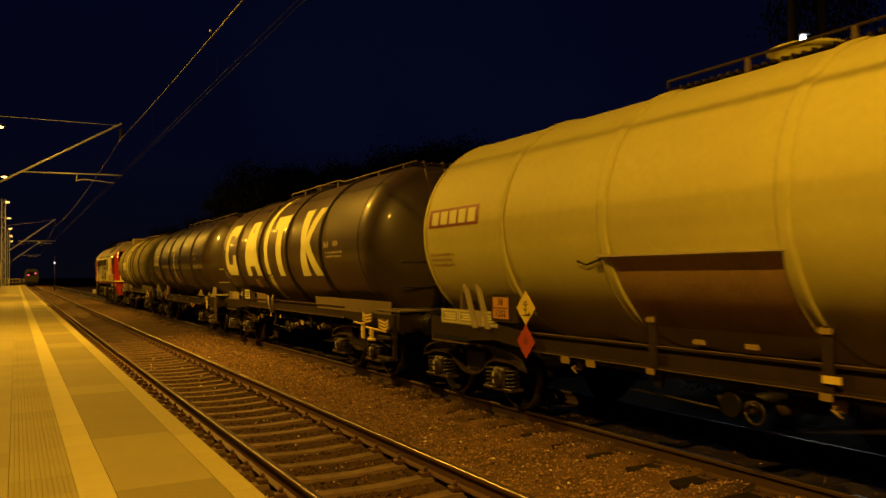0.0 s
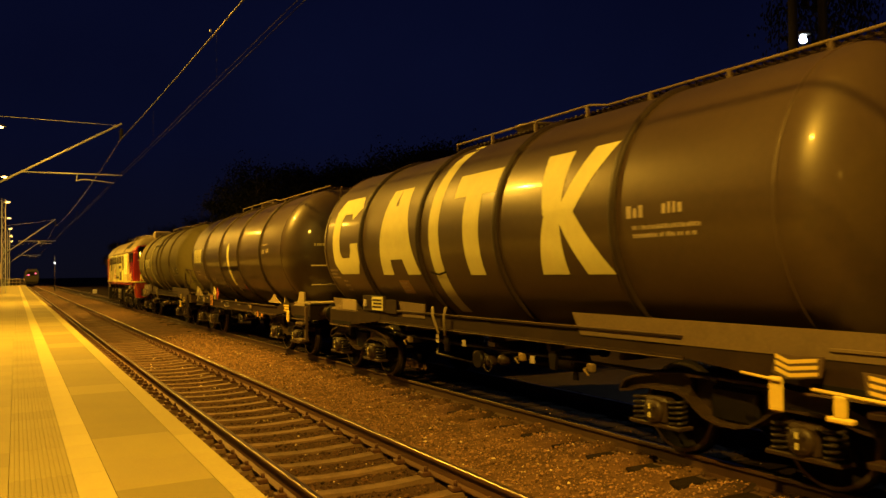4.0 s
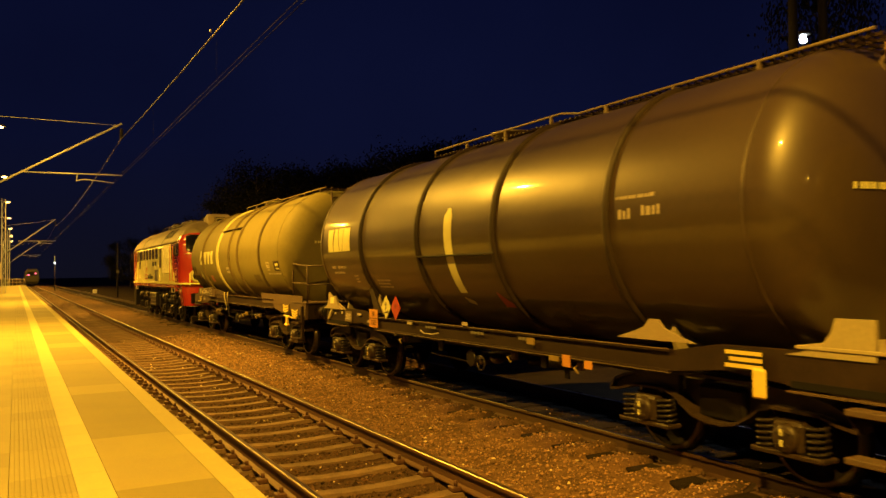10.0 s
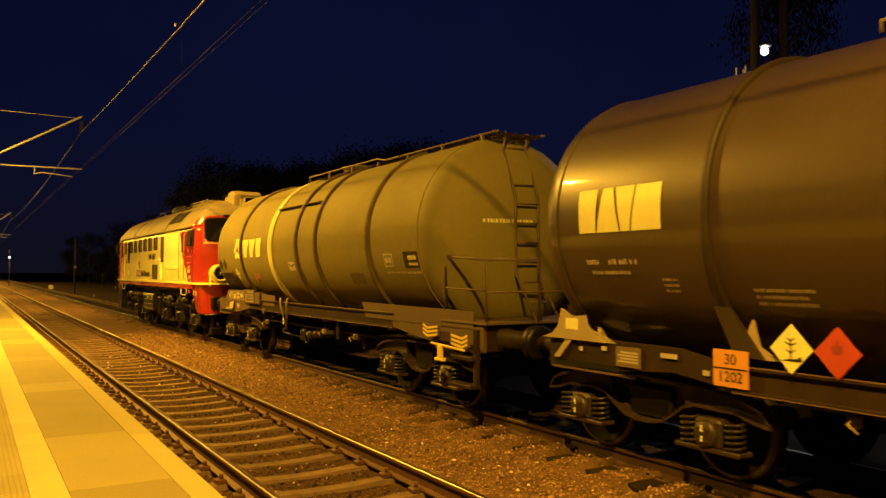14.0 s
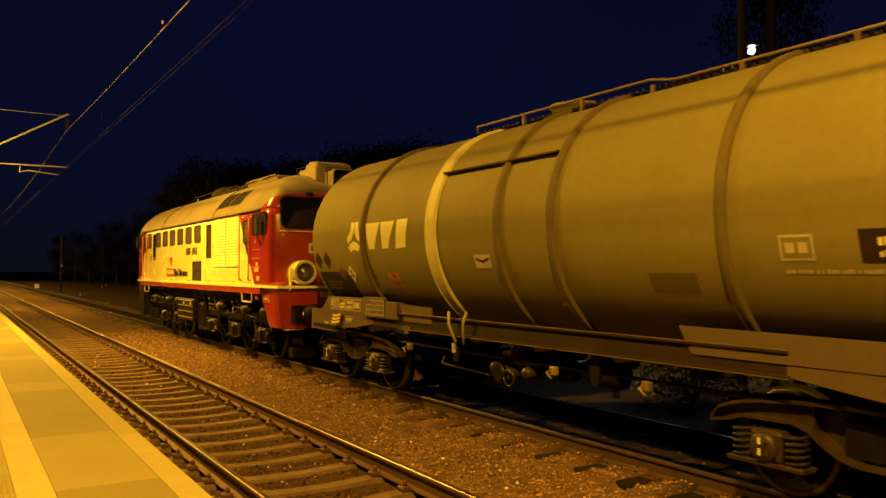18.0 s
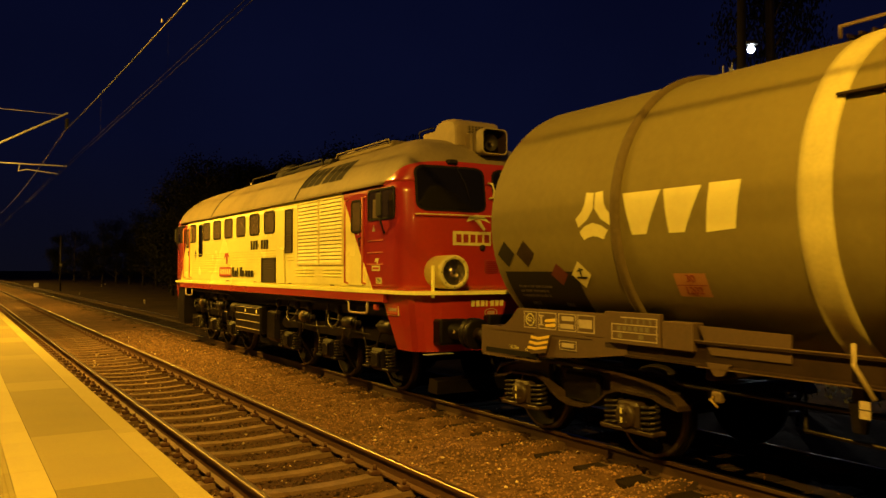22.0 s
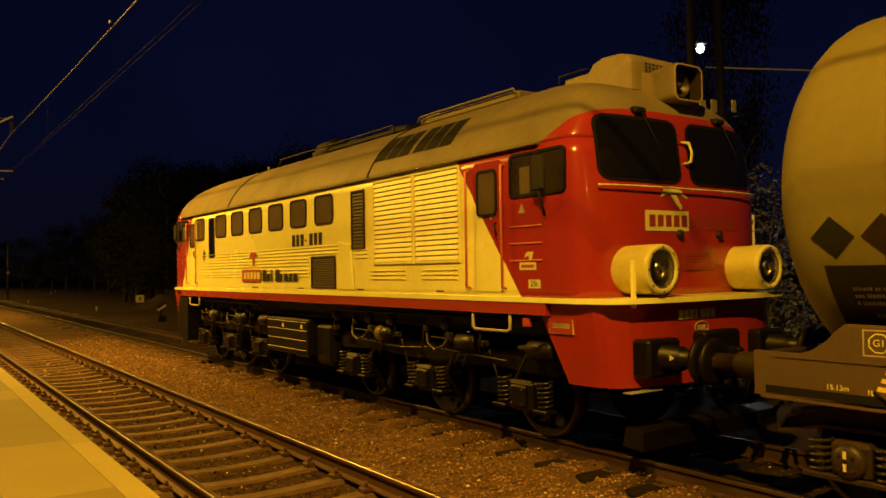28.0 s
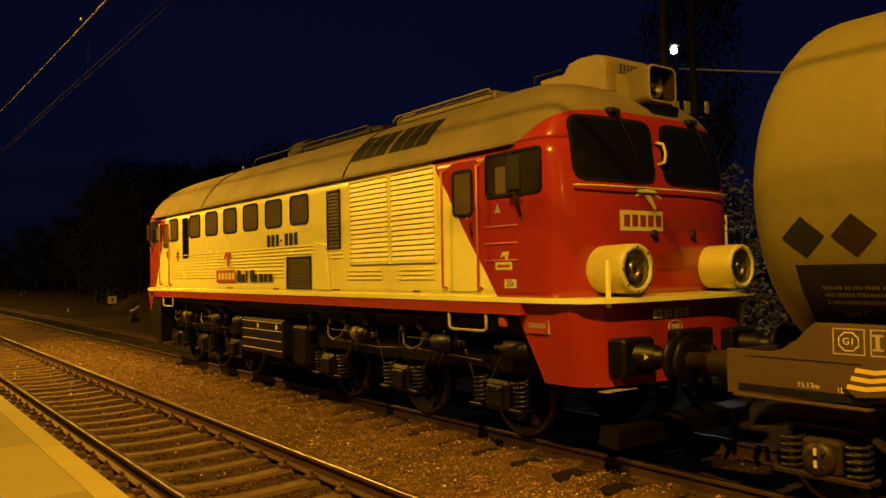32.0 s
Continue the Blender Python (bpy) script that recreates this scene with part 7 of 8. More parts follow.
    ac.add([(x, 1.10 + (y - 1.10) * k, 3.86 + (z - 3.86) * k) for x, k in rows for y, z in o],
           [(j * n + i, j * n + (i + 1) % n, (j + 1) * n + (i + 1) % n, (j + 1) * n + i) for j in range(len(rows) - 1) for i in range(n)] + [tuple(range(n)), tuple(range((len(rows) - 1) * n, len(rows) * n))], False)
    ac = part("roof_cooler", ac, M["cooler"], t, "rounded pale cooler on the cab roof")
    part("cooler_grille", Shape().box(-0.10, 0.46, 0.774, 0.782, 4.02, 4.18, 0.003), M["loco_roof"], ac)
    dots = Shape()
    for i in range(9):
        for j in range(4):
            dots.lathe([(0.771, 0.0), (0.771, 0.016)], "y", (-0.07 + 0.062 * i, 0, 4.04 + 0.040 * j), 8)
    part("vent_hole", dots, M["black"], ac)["kind"] = "stuff"
    # solid black block gives the shade of the gap below
    part("foot", Shape().box(-0.30, 0.52, 0.86, 1.36, 3.84, 3.90, 0.01), M["black"], ac, "black block for the shaded mounting gap under the cooler")
    cs = part("cooler_side", Shape().box(-0.28, 0.36, 1.43, 1.86, 3.98, 4.19, 0.03), M["cooler"], t, "pale box behind the cooler")
    for x in (-0.31, 0.39):
        part("guard_rail", Shape().bent([(x, 1.44, 4.22), (x, 1.90, 4.22), (x, 1.90, 3.97)], 0.012, 6), M["black"], cs, "thin dark guard rail")
    # boxed top light: a round-cornered horn with a deep dark bowl
    tl = Shape()
    ring = [(0.125 + 0.46 * a / 0.46, b) for a, b in rounded(0.47, 0.40, 0.075, 4)]
    n = len(ring)
    steps = ((0.36, 3.885, 1.0), (0.50, 3.885, 1.0), (0.80, 3.87, 0.92), (1.02, 3.84, 0.80))
    tl.add([(0.125 + (x - 0.125) * k, y, zc + b * k) for y, zc, k in steps for x, b in ring],
           [(j * n + i, j * n + (i + 1) % n, (j + 1) * n + (i + 1) % n, (j + 1) * n + i) for j in range(len(steps) - 1) for i in range(n)], True)
    inner = ((0.36, 3.885, 1.0), (0.352, 3.885, 0.96), (0.36, 3.885, 0.90))
    tl = part("top_light", tl, M["loco_roof"], t, "boxed top headlight with a dark deep bowl")
    rim, bowl = Shape(), Shape()
    rim.add([(0.125 + (x - 0.125) * k, y, zc + b * k) for y, zc, k in inner for x, b in ring],
            [(j * n + i, j * n + (i + 1) % n, (j + 1) * n + (i + 1) % n, (j + 1) * n + i) for j in range(2) for i in range(n)], True)
    part("rim", rim, M["frame_light"], tl)
    deep = ((0.36, 3.885, 0.90), (0.55, 3.885, 0.84), (0.56, 3.885, 0.0))
    bowl.add([(0.125 + (x - 0.125) * k, y, zc + b * k) for y, zc, k in deep for x, b in ring],
             [(j * n + i, j * n + (i + 1) % n, (j + 1) * n + (i + 1) % n, (j + 1) * n + i) for j in range(2) for i in range(n)], False)
    part("bowl", bowl, M["frame_brown"], tl, "dull brown inside of the lamp box")
    part("reflector", Shape().lathe([(0.44, 0.135), (0.50, 0.11), (0.545, 0.05), (0.55, 0.0)], "y", (0.10, 0, 3.88), 22), M["galv_dark"], tl, "round silvered reflector")
    part("bulb", Shape().ball((0.10, 0.47, 3.88), 0.035, 10, 6), M["cab_glass"], tl)
    fair = [(0.62, 3.66), (0.66, 4.02), (0.80, 4.06), (0.80, 3.72)]
    part("fairing", Shape().prism(fair, "x", -0.14, 0.34), M["cooler"], tl, "pale fairing behind the top light")
    # sides
    for side in (-1, 1):
        for k in range(6):
            side_window(t, 15.55 - 0.925 * k - LOCO_Y, 2.875, 0.62, 0.46, side, 0.09, "rubber", "side_glass")
        side_window(t, 16.85 - LOCO_Y, 2.87, 0.58, 0.48, side, 0.09, "rubber", "side_glass")
        side_window(t, 16.1 - LOCO_Y, 2.66, 0.34, 0.84, side, 0.06)
        louvre(t, 7.42 - LOCO_Y, 8.33 - LOCO_Y, 2.03, 3.11, 17, side, "loco_slat")
        louvre(t, 8.42 - LOCO_Y, 9.36 - LOCO_Y, 2.03, 3.11, 17, side, "loco_slat")
        louvre(t, 9.68 - LOCO_Y, 10.0 - LOCO_Y, 2.26, 3.04, 16, side, "frame_brown", "black", "side_grille", 0.03)
        louvre(t, 10.58 - LOCO_Y, 11.34 - LOCO_Y, 1.69, 2.13, 13, side, "frame_brown", "black", "side_grille", 0.02)
        x = side * HALF
        part("access_panel", Shape().prism([(10.42 - LOCO_Y, 1.66), (9.98 - LOCO_Y, 1.66), (10.06 - LOCO_Y, 2.30), (10.42 - LOCO_Y, 2.36)], "x", x - side * 0.01, x + side * 0.03), M["loco_white"], t)
        for z0, y0, y1 in ((2.19, 10.45, 16.9), (2.02, 11.5, 16.9), (1.84, 11.5, 16.9), (2.10, 9.6, 9.95), (1.80, 7.45, 8.2), (1.80, 8.6, 9.5)):
            for k in range(3):
                part("rib", Shape().box(x, x + side * 0.014, y0 - LOCO_Y, y1 - LOCO_Y, z0 + 0.055 * k, z0 + 0.055 * k + 0.018, 0.004), M["livery_side"], t)
        # crew door, its rails and the sliding cab window
        for yy in (6.865, 2 * (MIDDLE + LOCO_Y) - 6.865):
            d = part("door", Shape().prism([(yy - LOCO_Y + a, 2.39 + b) for a, b in rounded(0.50, 1.44, 0.06)], "x", x - side * 0.01, x + side * 0.012), M["livery_side"], t, "narrow crew door")
            side_window(d, yy - LOCO_Y, 2.76, 0.36, 0.52, side, 0.07, "rubber", "side_glass", out=0.014)
            part("door_handle", Shape().bent([(x + side * 0.01, yy - LOCO_Y - 0.15, 2.42), (x + side * 0.06, yy - LOCO_Y - 0.17, 2.40), (x + side * 0.06, yy - LOCO_Y - 0.22, 2.28)], 0.012, 6), M["black"], d)
            for e in (-0.30, 0.34):
                part("handrail", Shape().bent([(x, yy - LOCO_Y + e, 3.05), (x + side * 0.06, yy - LOCO_Y + e, 3.03), (x + side * 0.06, yy - LOCO_Y + e, 1.72), (x, yy - LOCO_Y + e, 1.70)], 0.014, 7), M["loco_pink"], t, "painted door handrail")
            part("step_loop", Shape().bent([(side * 1.46, yy - LOCO_Y - 0.33, 1.44), (side * 1.46, yy - LOCO_Y - 0.33, 1.27), (side * 1.46, yy - LOCO_Y - 0.28, 1.24), (side * 1.46, yy - LOCO_Y + 0.28, 1.24), (side * 1.46, yy - LOCO_Y + 0.33, 1.27), (side * 1.46, yy - LOCO_Y + 0.33, 1.44)], 0.018, 7), M["letter_dim"], t, "pale steel step loop")
        for yy, sg in ((6.05, 1), (2 * (MIDDLE + LOCO_Y) - 6.05, -1)):
            cw = side_window(t, yy - LOCO_Y, 2.90, 0.86, 0.47, side, 0.06, "rubber", "cab_glass", "cab_window")
            part("sash", Shape().box(x + side * 0.006, x + side * 0.014, yy - LOCO_Y + sg * 0.0, yy - LOCO_Y + sg * 0.03, 2.68, 3.12), M["black"], cw)
            part("blind", Shape().box(x + side * 0.006, x + side * 0.009, yy - LOCO_Y + sg * 0.10, yy - LOCO_Y + sg * 0.26, 2.70, 2.98), M["frame_mid"], cw, "dull brown blind in the window")
            part("mirror", Shape().box(x + side * 0.10, x + side * 0.13, yy - LOCO_Y - sg * 0.24, yy - LOCO_Y - sg * 0.06, 2.70, 3.05, 0.02).tube((x + side * 0.115, yy - LOCO_Y - sg * 0.14, 2.72), (x + side * 0.02, yy - LOCO_Y - sg * 0.14, 2.45), 0.014, 6), M["black"], t, "black wing mirror on a stalk")
        # ribs paler than the red side: their highlight is in the colour
        for k in range(3):
            part("rib", Shape().box(x, x + side * 0.012, 5.98 - LOCO_Y, 6.50 - LOCO_Y, 2.35 - 0.18 * k, 2.368 - 0.18 * k, 0.004), M["loco_pink"], t)
        # roof windows
        for y0 in (7.72, 8.68):
            for k in range(3):
                a, b = y0 + k * 0.30 - LOCO_Y, y0 + k * 0.30 + 0.27 - LOCO_Y
                p = []
                for z in (3.44, 3.56, 3.68, 3.80):
                    p.append((side * (half_width(z) + 0.008), z))
                s = Shape()
                vs = [(px, yy, pz) for px, pz in p for yy in (a + (pz - 3.44) * 0.0, b)]
                s.add(vs, [(2 * i, 2 * i + 1, 2 * i + 3, 2 * i + 2) for i in range(3)], True)
                part("roof_louvre", s, M["rubber"], roof, "dark intake panel on the roof slope")
    # roof top: cooling fan box, walkway rails, exhaust, aerials
    part("fan_box", Shape().box(-0.62, 0.62, 7.3 - LOCO_Y, 9.5 - LOCO_Y, 4.0, 4.12, 0.03), M["loco_roof"], t, "long low roof box")
    part("fan_box", Shape().box(-0.55, 0.55, 9.98 - LOCO_Y, 12.6 - LOCO_Y, 4.0, 4.13, 0.04), M["black"], t, "long low roof box")
    for x in (-0.66, 0.66):
        part("roof_rail", Shape().bent([(x, 7.3 - LOCO_Y, 4.06), (x, 7.35 - LOCO_Y, 4.13), (x, 9.4 - LOCO_Y, 4.13), (x, 9.5 - LOCO_Y, 4.06)], 0.016, 6), M["loco_roof"], t)
        part("roof_rail", Shape().bent([(x, 10.1 - LOCO_Y, 4.0), (x, 10.2 - LOCO_Y, 4.13), (x, 14.4 - LOCO_Y, 4.13), (x, 14.5 - LOCO_Y, 4.0)], 0.016, 6), M["black"], t)
    part("exhaust", Shape().box(-0.25, 0.25, 9.55 - LOCO_Y, 9.95 - LOCO_Y, 4.02, 4.26, 0.03), M["letter_dim"], t, "pale square exhaust")
    part("silencer", Shape().lathe([(0, 0.1), (0.02, 0.22), (0.6, 0.22), (0.62, 0.1)], "y", (-0.2, 12.8 - LOCO_Y, 4.14), 14), M["black"], t)
    for yy in (10.6, 12.0, 13.4):
        part("roof_hatch", Shape().lathe([(4.05, 0.42), (4.17, 0.42), (4.2, 0.38), (4.2, 0.0)], "z", (0, yy - LOCO_Y, 0), 20), M["black"], t)
    part("aerial", Shape().tube((0, 16.6 - LOCO_Y, 4.05), (0, 16.6 - LOCO_Y, 4.30), 0.02, 6).box(-0.15, 0.15, 16.4 - LOCO_Y, 16.9 - LOCO_Y, 4.02, 4.14, 0.02), M["letter_dim"], t)
    # plain painted marks on the side: number and names as blocks
    x = -HALF - 0.001
    s = Shape()
    for k in range(7):
        u = 12.10 - 0.165 * k - LOCO_Y
        s.box(x, x - 0.006, u - (0.115 if k != 3 else 0.06), u, 2.34 if k != 3 else 2.41, 2.53 if k != 3 else 2.44)
    part("number_bar", s, M["black"], t, "dark painted number on the side")["kind"] = "stuff"
    nb = part("name_panel", Shape().box(x - 0.016, x - 0.02, 14.35 - LOCO_Y, 13.45 - LOCO_Y, 1.76, 1.98), M["red_plate"], t, "red panel with pale bars")
    s = Shape()
    for k in range(5):
        s.box(x - 0.02, x - 0.024, 14.25 - 0.165 * k - LOCO_Y, 14.14 - 0.165 * k - LOCO_Y, 1.81, 1.93)
    part("name_bar", s, M["letter"], nb)["kind"] = "stuff"
    s = Shape()
    for k, (w, h) in enumerate(((0.16, 0.2), (0.15, 0.13), (0.06, 0.2), (0.18, 0.2), (0.10, 0.13), (0.15, 0.13), (0.14, 0.13), (0.14, 0.13))):
        u = 13.36 - 0.19 * k - LOCO_Y
        s.box(x - 0.016, x - 0.02, u - w, u, 1.77, 1.77 + h)
    part("name_bar", s, M["black"], t, "dark painted name block")["kind"] = "stuff"
    s = Shape().prism([(14.0 - LOCO_Y, 2.16), (13.9 - LOCO_Y, 2.30), (13.68 - LOCO_Y, 2.30), (13.6 - LOCO_Y, 2.20), (13.70 - LOCO_Y, 2.24), (13.74 - LOCO_Y, 2.05), (13.82 - LOCO_Y, 2.05), (13.84 - LOCO_Y, 2.24)], "x", x - 0.016, x - 0.02)
    part("emblem", s, M["red_plate"], t, "red bent emblem")
    pq = part("name_plaque", Shape().box(x, x - 0.004, 6.08 - LOCO_Y, 6.34 - LOCO_Y, 1.90, 1.98), M["letter"], t, "small white plaque")
    part("name_bar", Shape().box(x - 0.004, x - 0.007, 6.11 - LOCO_Y, 6.31 - LOCO_Y, 1.925, 1.955), M["red_plate"], pq)
    part("emblem", Shape().prism([(6.26 - LOCO_Y, 2.03), (6.22 - LOCO_Y, 2.09), (6.12 - LOCO_Y, 2.09), (6.15 - LOCO_Y, 2.0), (6.18 - LOCO_Y, 2.0), (6.19 - LOCO_Y, 2.05)], "x", x, x - 0.004), M["letter"], t, "white bent emblem")
    part("weight_plate", Shape().box(x, x - 0.004, 6.02 - LOCO_Y, 6.20 - LOCO_Y, 1.71, 1.80), M["letter"], t, "small white plate")
    writing("25t", 0.085, M["black"], t, Matrix.Translation((x - 0.005, 6.11 - LOCO_Y, 1.755)) @ facing(0, 0, 0))
    writing("2", 0.11, M["letter"], t, Matrix.Translation((x - 0.014, 6.80 - LOCO_Y, 2.50)) @ facing(0, 0, 0))
    nt = part("notice", Shape().box(-1.37, -1.403, 5.64 - LOCO_Y, 5.98 - LOCO_Y, 1.25, 1.415), M["letter"], t, "small framed notice on the apron")
    part("notice_field", Shape().box(-1.403, -1.406, 5.645 - LOCO_Y, 5.975 - LOCO_Y, 1.255, 1.410), M["loco_red"], nt)
    bars_on(nt, -1.406, LOCO_Y - 5.81, 1.333, 3, 0.25, 0.010, M["letter_dim"])
    part("marker_diamond", Shape().prism([(16.72 - LOCO_Y, 2.30), (16.60 - LOCO_Y, 2.16), (16.48 - LOCO_Y, 2.30), (16.60 - LOCO_Y, 2.44)], "x", x, x - 0.004), M["black"], t, "small dark painted diamond")
    part("marker_triangle", Shape().prism([(6.34 - LOCO_Y, 2.50), (6.24 - LOCO_Y, 2.50), (6.29 - LOCO_Y, 2.60)], "x", x, x - 0.004), M["letter_dim"], t, "small pale warning triangle")
    # polished beads added for the row of highlights along the gutter
    for k in range(15):
        u = 7.6 + 0.62 * k - LOCO_Y
        part("gutter_glint", Shape().ball((-1.517, u, 3.20), 0.013, 6, 4), M["chrome"], t)
    for u, w in ((13.9, 0.30), (11.9, 0.22), (9.9, 0.20), (7.9, 0.16)):
        part("data_line", Shape().box(x, x - 0.003, u - w - LOCO_Y, u - LOCO_Y, 1.648, 1.668), M["frame_mid"], t, "small dark writing near the sill")
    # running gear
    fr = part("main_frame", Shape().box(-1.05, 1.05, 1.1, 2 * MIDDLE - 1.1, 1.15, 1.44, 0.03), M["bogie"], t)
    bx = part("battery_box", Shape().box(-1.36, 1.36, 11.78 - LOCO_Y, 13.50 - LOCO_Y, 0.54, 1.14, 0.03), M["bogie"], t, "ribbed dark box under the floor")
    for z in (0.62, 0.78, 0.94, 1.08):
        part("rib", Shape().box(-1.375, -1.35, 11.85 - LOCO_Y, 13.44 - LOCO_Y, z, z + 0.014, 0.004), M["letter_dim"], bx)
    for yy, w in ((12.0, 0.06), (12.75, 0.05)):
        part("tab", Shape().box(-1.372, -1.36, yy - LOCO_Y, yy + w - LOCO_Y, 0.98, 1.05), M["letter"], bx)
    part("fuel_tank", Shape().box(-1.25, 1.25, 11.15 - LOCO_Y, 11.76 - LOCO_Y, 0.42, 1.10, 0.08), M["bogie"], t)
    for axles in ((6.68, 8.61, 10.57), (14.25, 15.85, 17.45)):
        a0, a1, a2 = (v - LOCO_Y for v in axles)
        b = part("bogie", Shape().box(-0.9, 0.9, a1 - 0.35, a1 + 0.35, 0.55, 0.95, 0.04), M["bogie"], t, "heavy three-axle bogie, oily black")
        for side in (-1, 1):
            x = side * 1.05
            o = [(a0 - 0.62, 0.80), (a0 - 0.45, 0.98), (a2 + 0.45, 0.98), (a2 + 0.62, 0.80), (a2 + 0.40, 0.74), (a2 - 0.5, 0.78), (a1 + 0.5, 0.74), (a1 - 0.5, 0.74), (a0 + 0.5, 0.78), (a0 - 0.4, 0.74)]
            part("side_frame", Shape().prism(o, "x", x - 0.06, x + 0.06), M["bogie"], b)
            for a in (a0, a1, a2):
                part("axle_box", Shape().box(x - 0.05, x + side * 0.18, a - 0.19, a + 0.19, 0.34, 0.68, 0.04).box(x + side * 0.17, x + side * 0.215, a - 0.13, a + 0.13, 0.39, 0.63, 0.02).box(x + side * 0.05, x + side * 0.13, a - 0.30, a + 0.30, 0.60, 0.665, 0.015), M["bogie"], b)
                for cy, cz in ((-0.09, 0.43), (0.09, 0.43), (-0.09, 0.59), (0.09, 0.59)):
                    part("bolt", Shape().tube((x + side * 0.21, a + cy, cz), (x + side * 0.235, a + cy, cz), 0.016, 6), M["galv_dark"], b)
                for q in (-0.34, 0.34):
                    part("spring", SPRING_SMALL, None, b, "grimy coil spring", at=pose(x + side * 0.10, a + q, 0.40))
                    part("spring_seat", Shape().box(x - 0.02, x + side * 0.2, a + q - 0.11, a + q + 0.11, 0.355, 0.395, 0.01), M["bogie"], b)
            for a in ((a0 + a1) / 2, (a1 + a2) / 2, a0 - 0.35):
                part("brake_cylinder", Shape().lathe([(-0.24, 0.0), (-0.24, 0.09), (-0.2, 0.11), (0.12, 0.11), (0.16, 0.05), (0.34, 0.03), (0.34, 0)], "y", (side * 1.22, a, 1.04), 14), M["bogie"], b)
                part("sand_pipe", Shape().bent([(side * 1.18, a - 0.1, 1.2), (side * 1.20, a + 0.25, 0.95), (side * 1.14, a + 0.55, 0.62), (side * 0.80, a + 0.62, 0.16)], 0.018, 6), M["galv_dark"], b)
                if a != (a1 + a2) / 2:
                    continue
                part("band", Shape().lathe([(-0.06, 0.113), (-0.06, 0.117), (0.08, 0.117), (0.08, 0.113)], "y", (side * 1.22, a, 1.04), 14), M["band"], b, "dull yellow cylinder band")
            part("brake_rod", Shape().bent([(side * 1.24, a0 + 0.2, 0.88), (side * 1.24, a1 - 0.3, 0.93), (side * 1.24, a1 + 0.5, 0.88), (side * 1.24, a2 - 0.2, 0.93)], 0.014, 6), M["galv_dark"], b)
            for a in (a0, a1):
                part("hanger", Shape().tube((side * 1.2, a + 0.55, 0.98), (side * 1.2, a + 0.40, 0.66), 0.014, 6), M["galv_dark"], b)
        for a in (a0, a1, a2):
            wheelset(t, a, 0.50, LOCO_WHEELS)
    for yy in (7.55, 9.55, 14.9, 16.5):
        u = yy - LOCO_Y
        for k in (0.0, 0.16):
            part("brake_link", Shape().tube((-1.26, u + k, 0.98), (-1.24, u + k + 0.16, 0.74), 0.012, 6), M["galv_dark"], t, "thin worn brake link")
        part("hose", Shape().bent([(-1.27, u + 0.35, 1.14), (-1.31, u + 0.45, 0.98), (-1.33, u + 0.62, 0.92), (-1.31, u + 0.80, 0.98), (-1.27, u + 0.88, 1.12)], 0.017, 7), M["galv_dark"], t, "drooping hose")
        part("pull_rod", Shape().tube((-1.29, u - 0.1, 1.06), (-1.29, u + 0.75, 1.07), 0.011, 6), M["galv_dark"], t, "thin worn pull rod")
    for k, yy in enumerate((7.2, 7.9, 8.4, 9.1, 9.8, 10.3, 10.9, 14.4, 15.2, 16.0, 17.0)):
        u = yy - LOCO_Y
        part("pipe_clamp", Shape().box(-1.33, -1.25, u - 0.03, u + 0.03, 1.02 + 0.06 * (k % 3), 1.09 + 0.06 * (k % 3), 0.008), M["galv_dark"], t)
        part("drop_pipe", Shape().bent([(-1.22, u + 0.1, 1.36), (-1.27, u + 0.1, 1.22), (-1.28, u + 0.13 + 0.03 * (k % 2), 0.92)], 0.011, 6), M["galv_dark"], t)
    part("red_lamp", Shape().box(-1.46, -1.40, 6.24 - LOCO_Y, 6.34 - LOCO_Y, 1.30, 1.40, 0.01), M["red_plate"], t, "small red square marker")
    # pipes along the sill
    part("sill_pipe", Shape().bent([(-1.30, 1.3, 1.36), (-1.30, 5.9, 1.34), (-1.22, 6.2, 1.20), (-1.22, 8.8, 1.20), (-1.30, 9.1, 1.34), (-1.30, 12.6, 1.36)], 0.022, 7), M["bogie"], t)
    for yy in (8.0, 9.3, 9.9, 10.9, 14.6, 15.4, 16.6):
        part("valve", Shape().lathe([(-0.08, 0.02), (-0.05, 0.06), (0.05, 0.06), (0.08, 0.02)], "z", (-1.28, yy - LOCO_Y, 1.24), 10), M["galv_dark"], t)
    return t


LOCO = make_locomotive()
TRAIN = [(WAGON_A, -36.75), (WAGON_B, -23.35), (WAGON_C, -9.85), (WAGON_D, 3.85), (LOCO, LOCO_Y)]


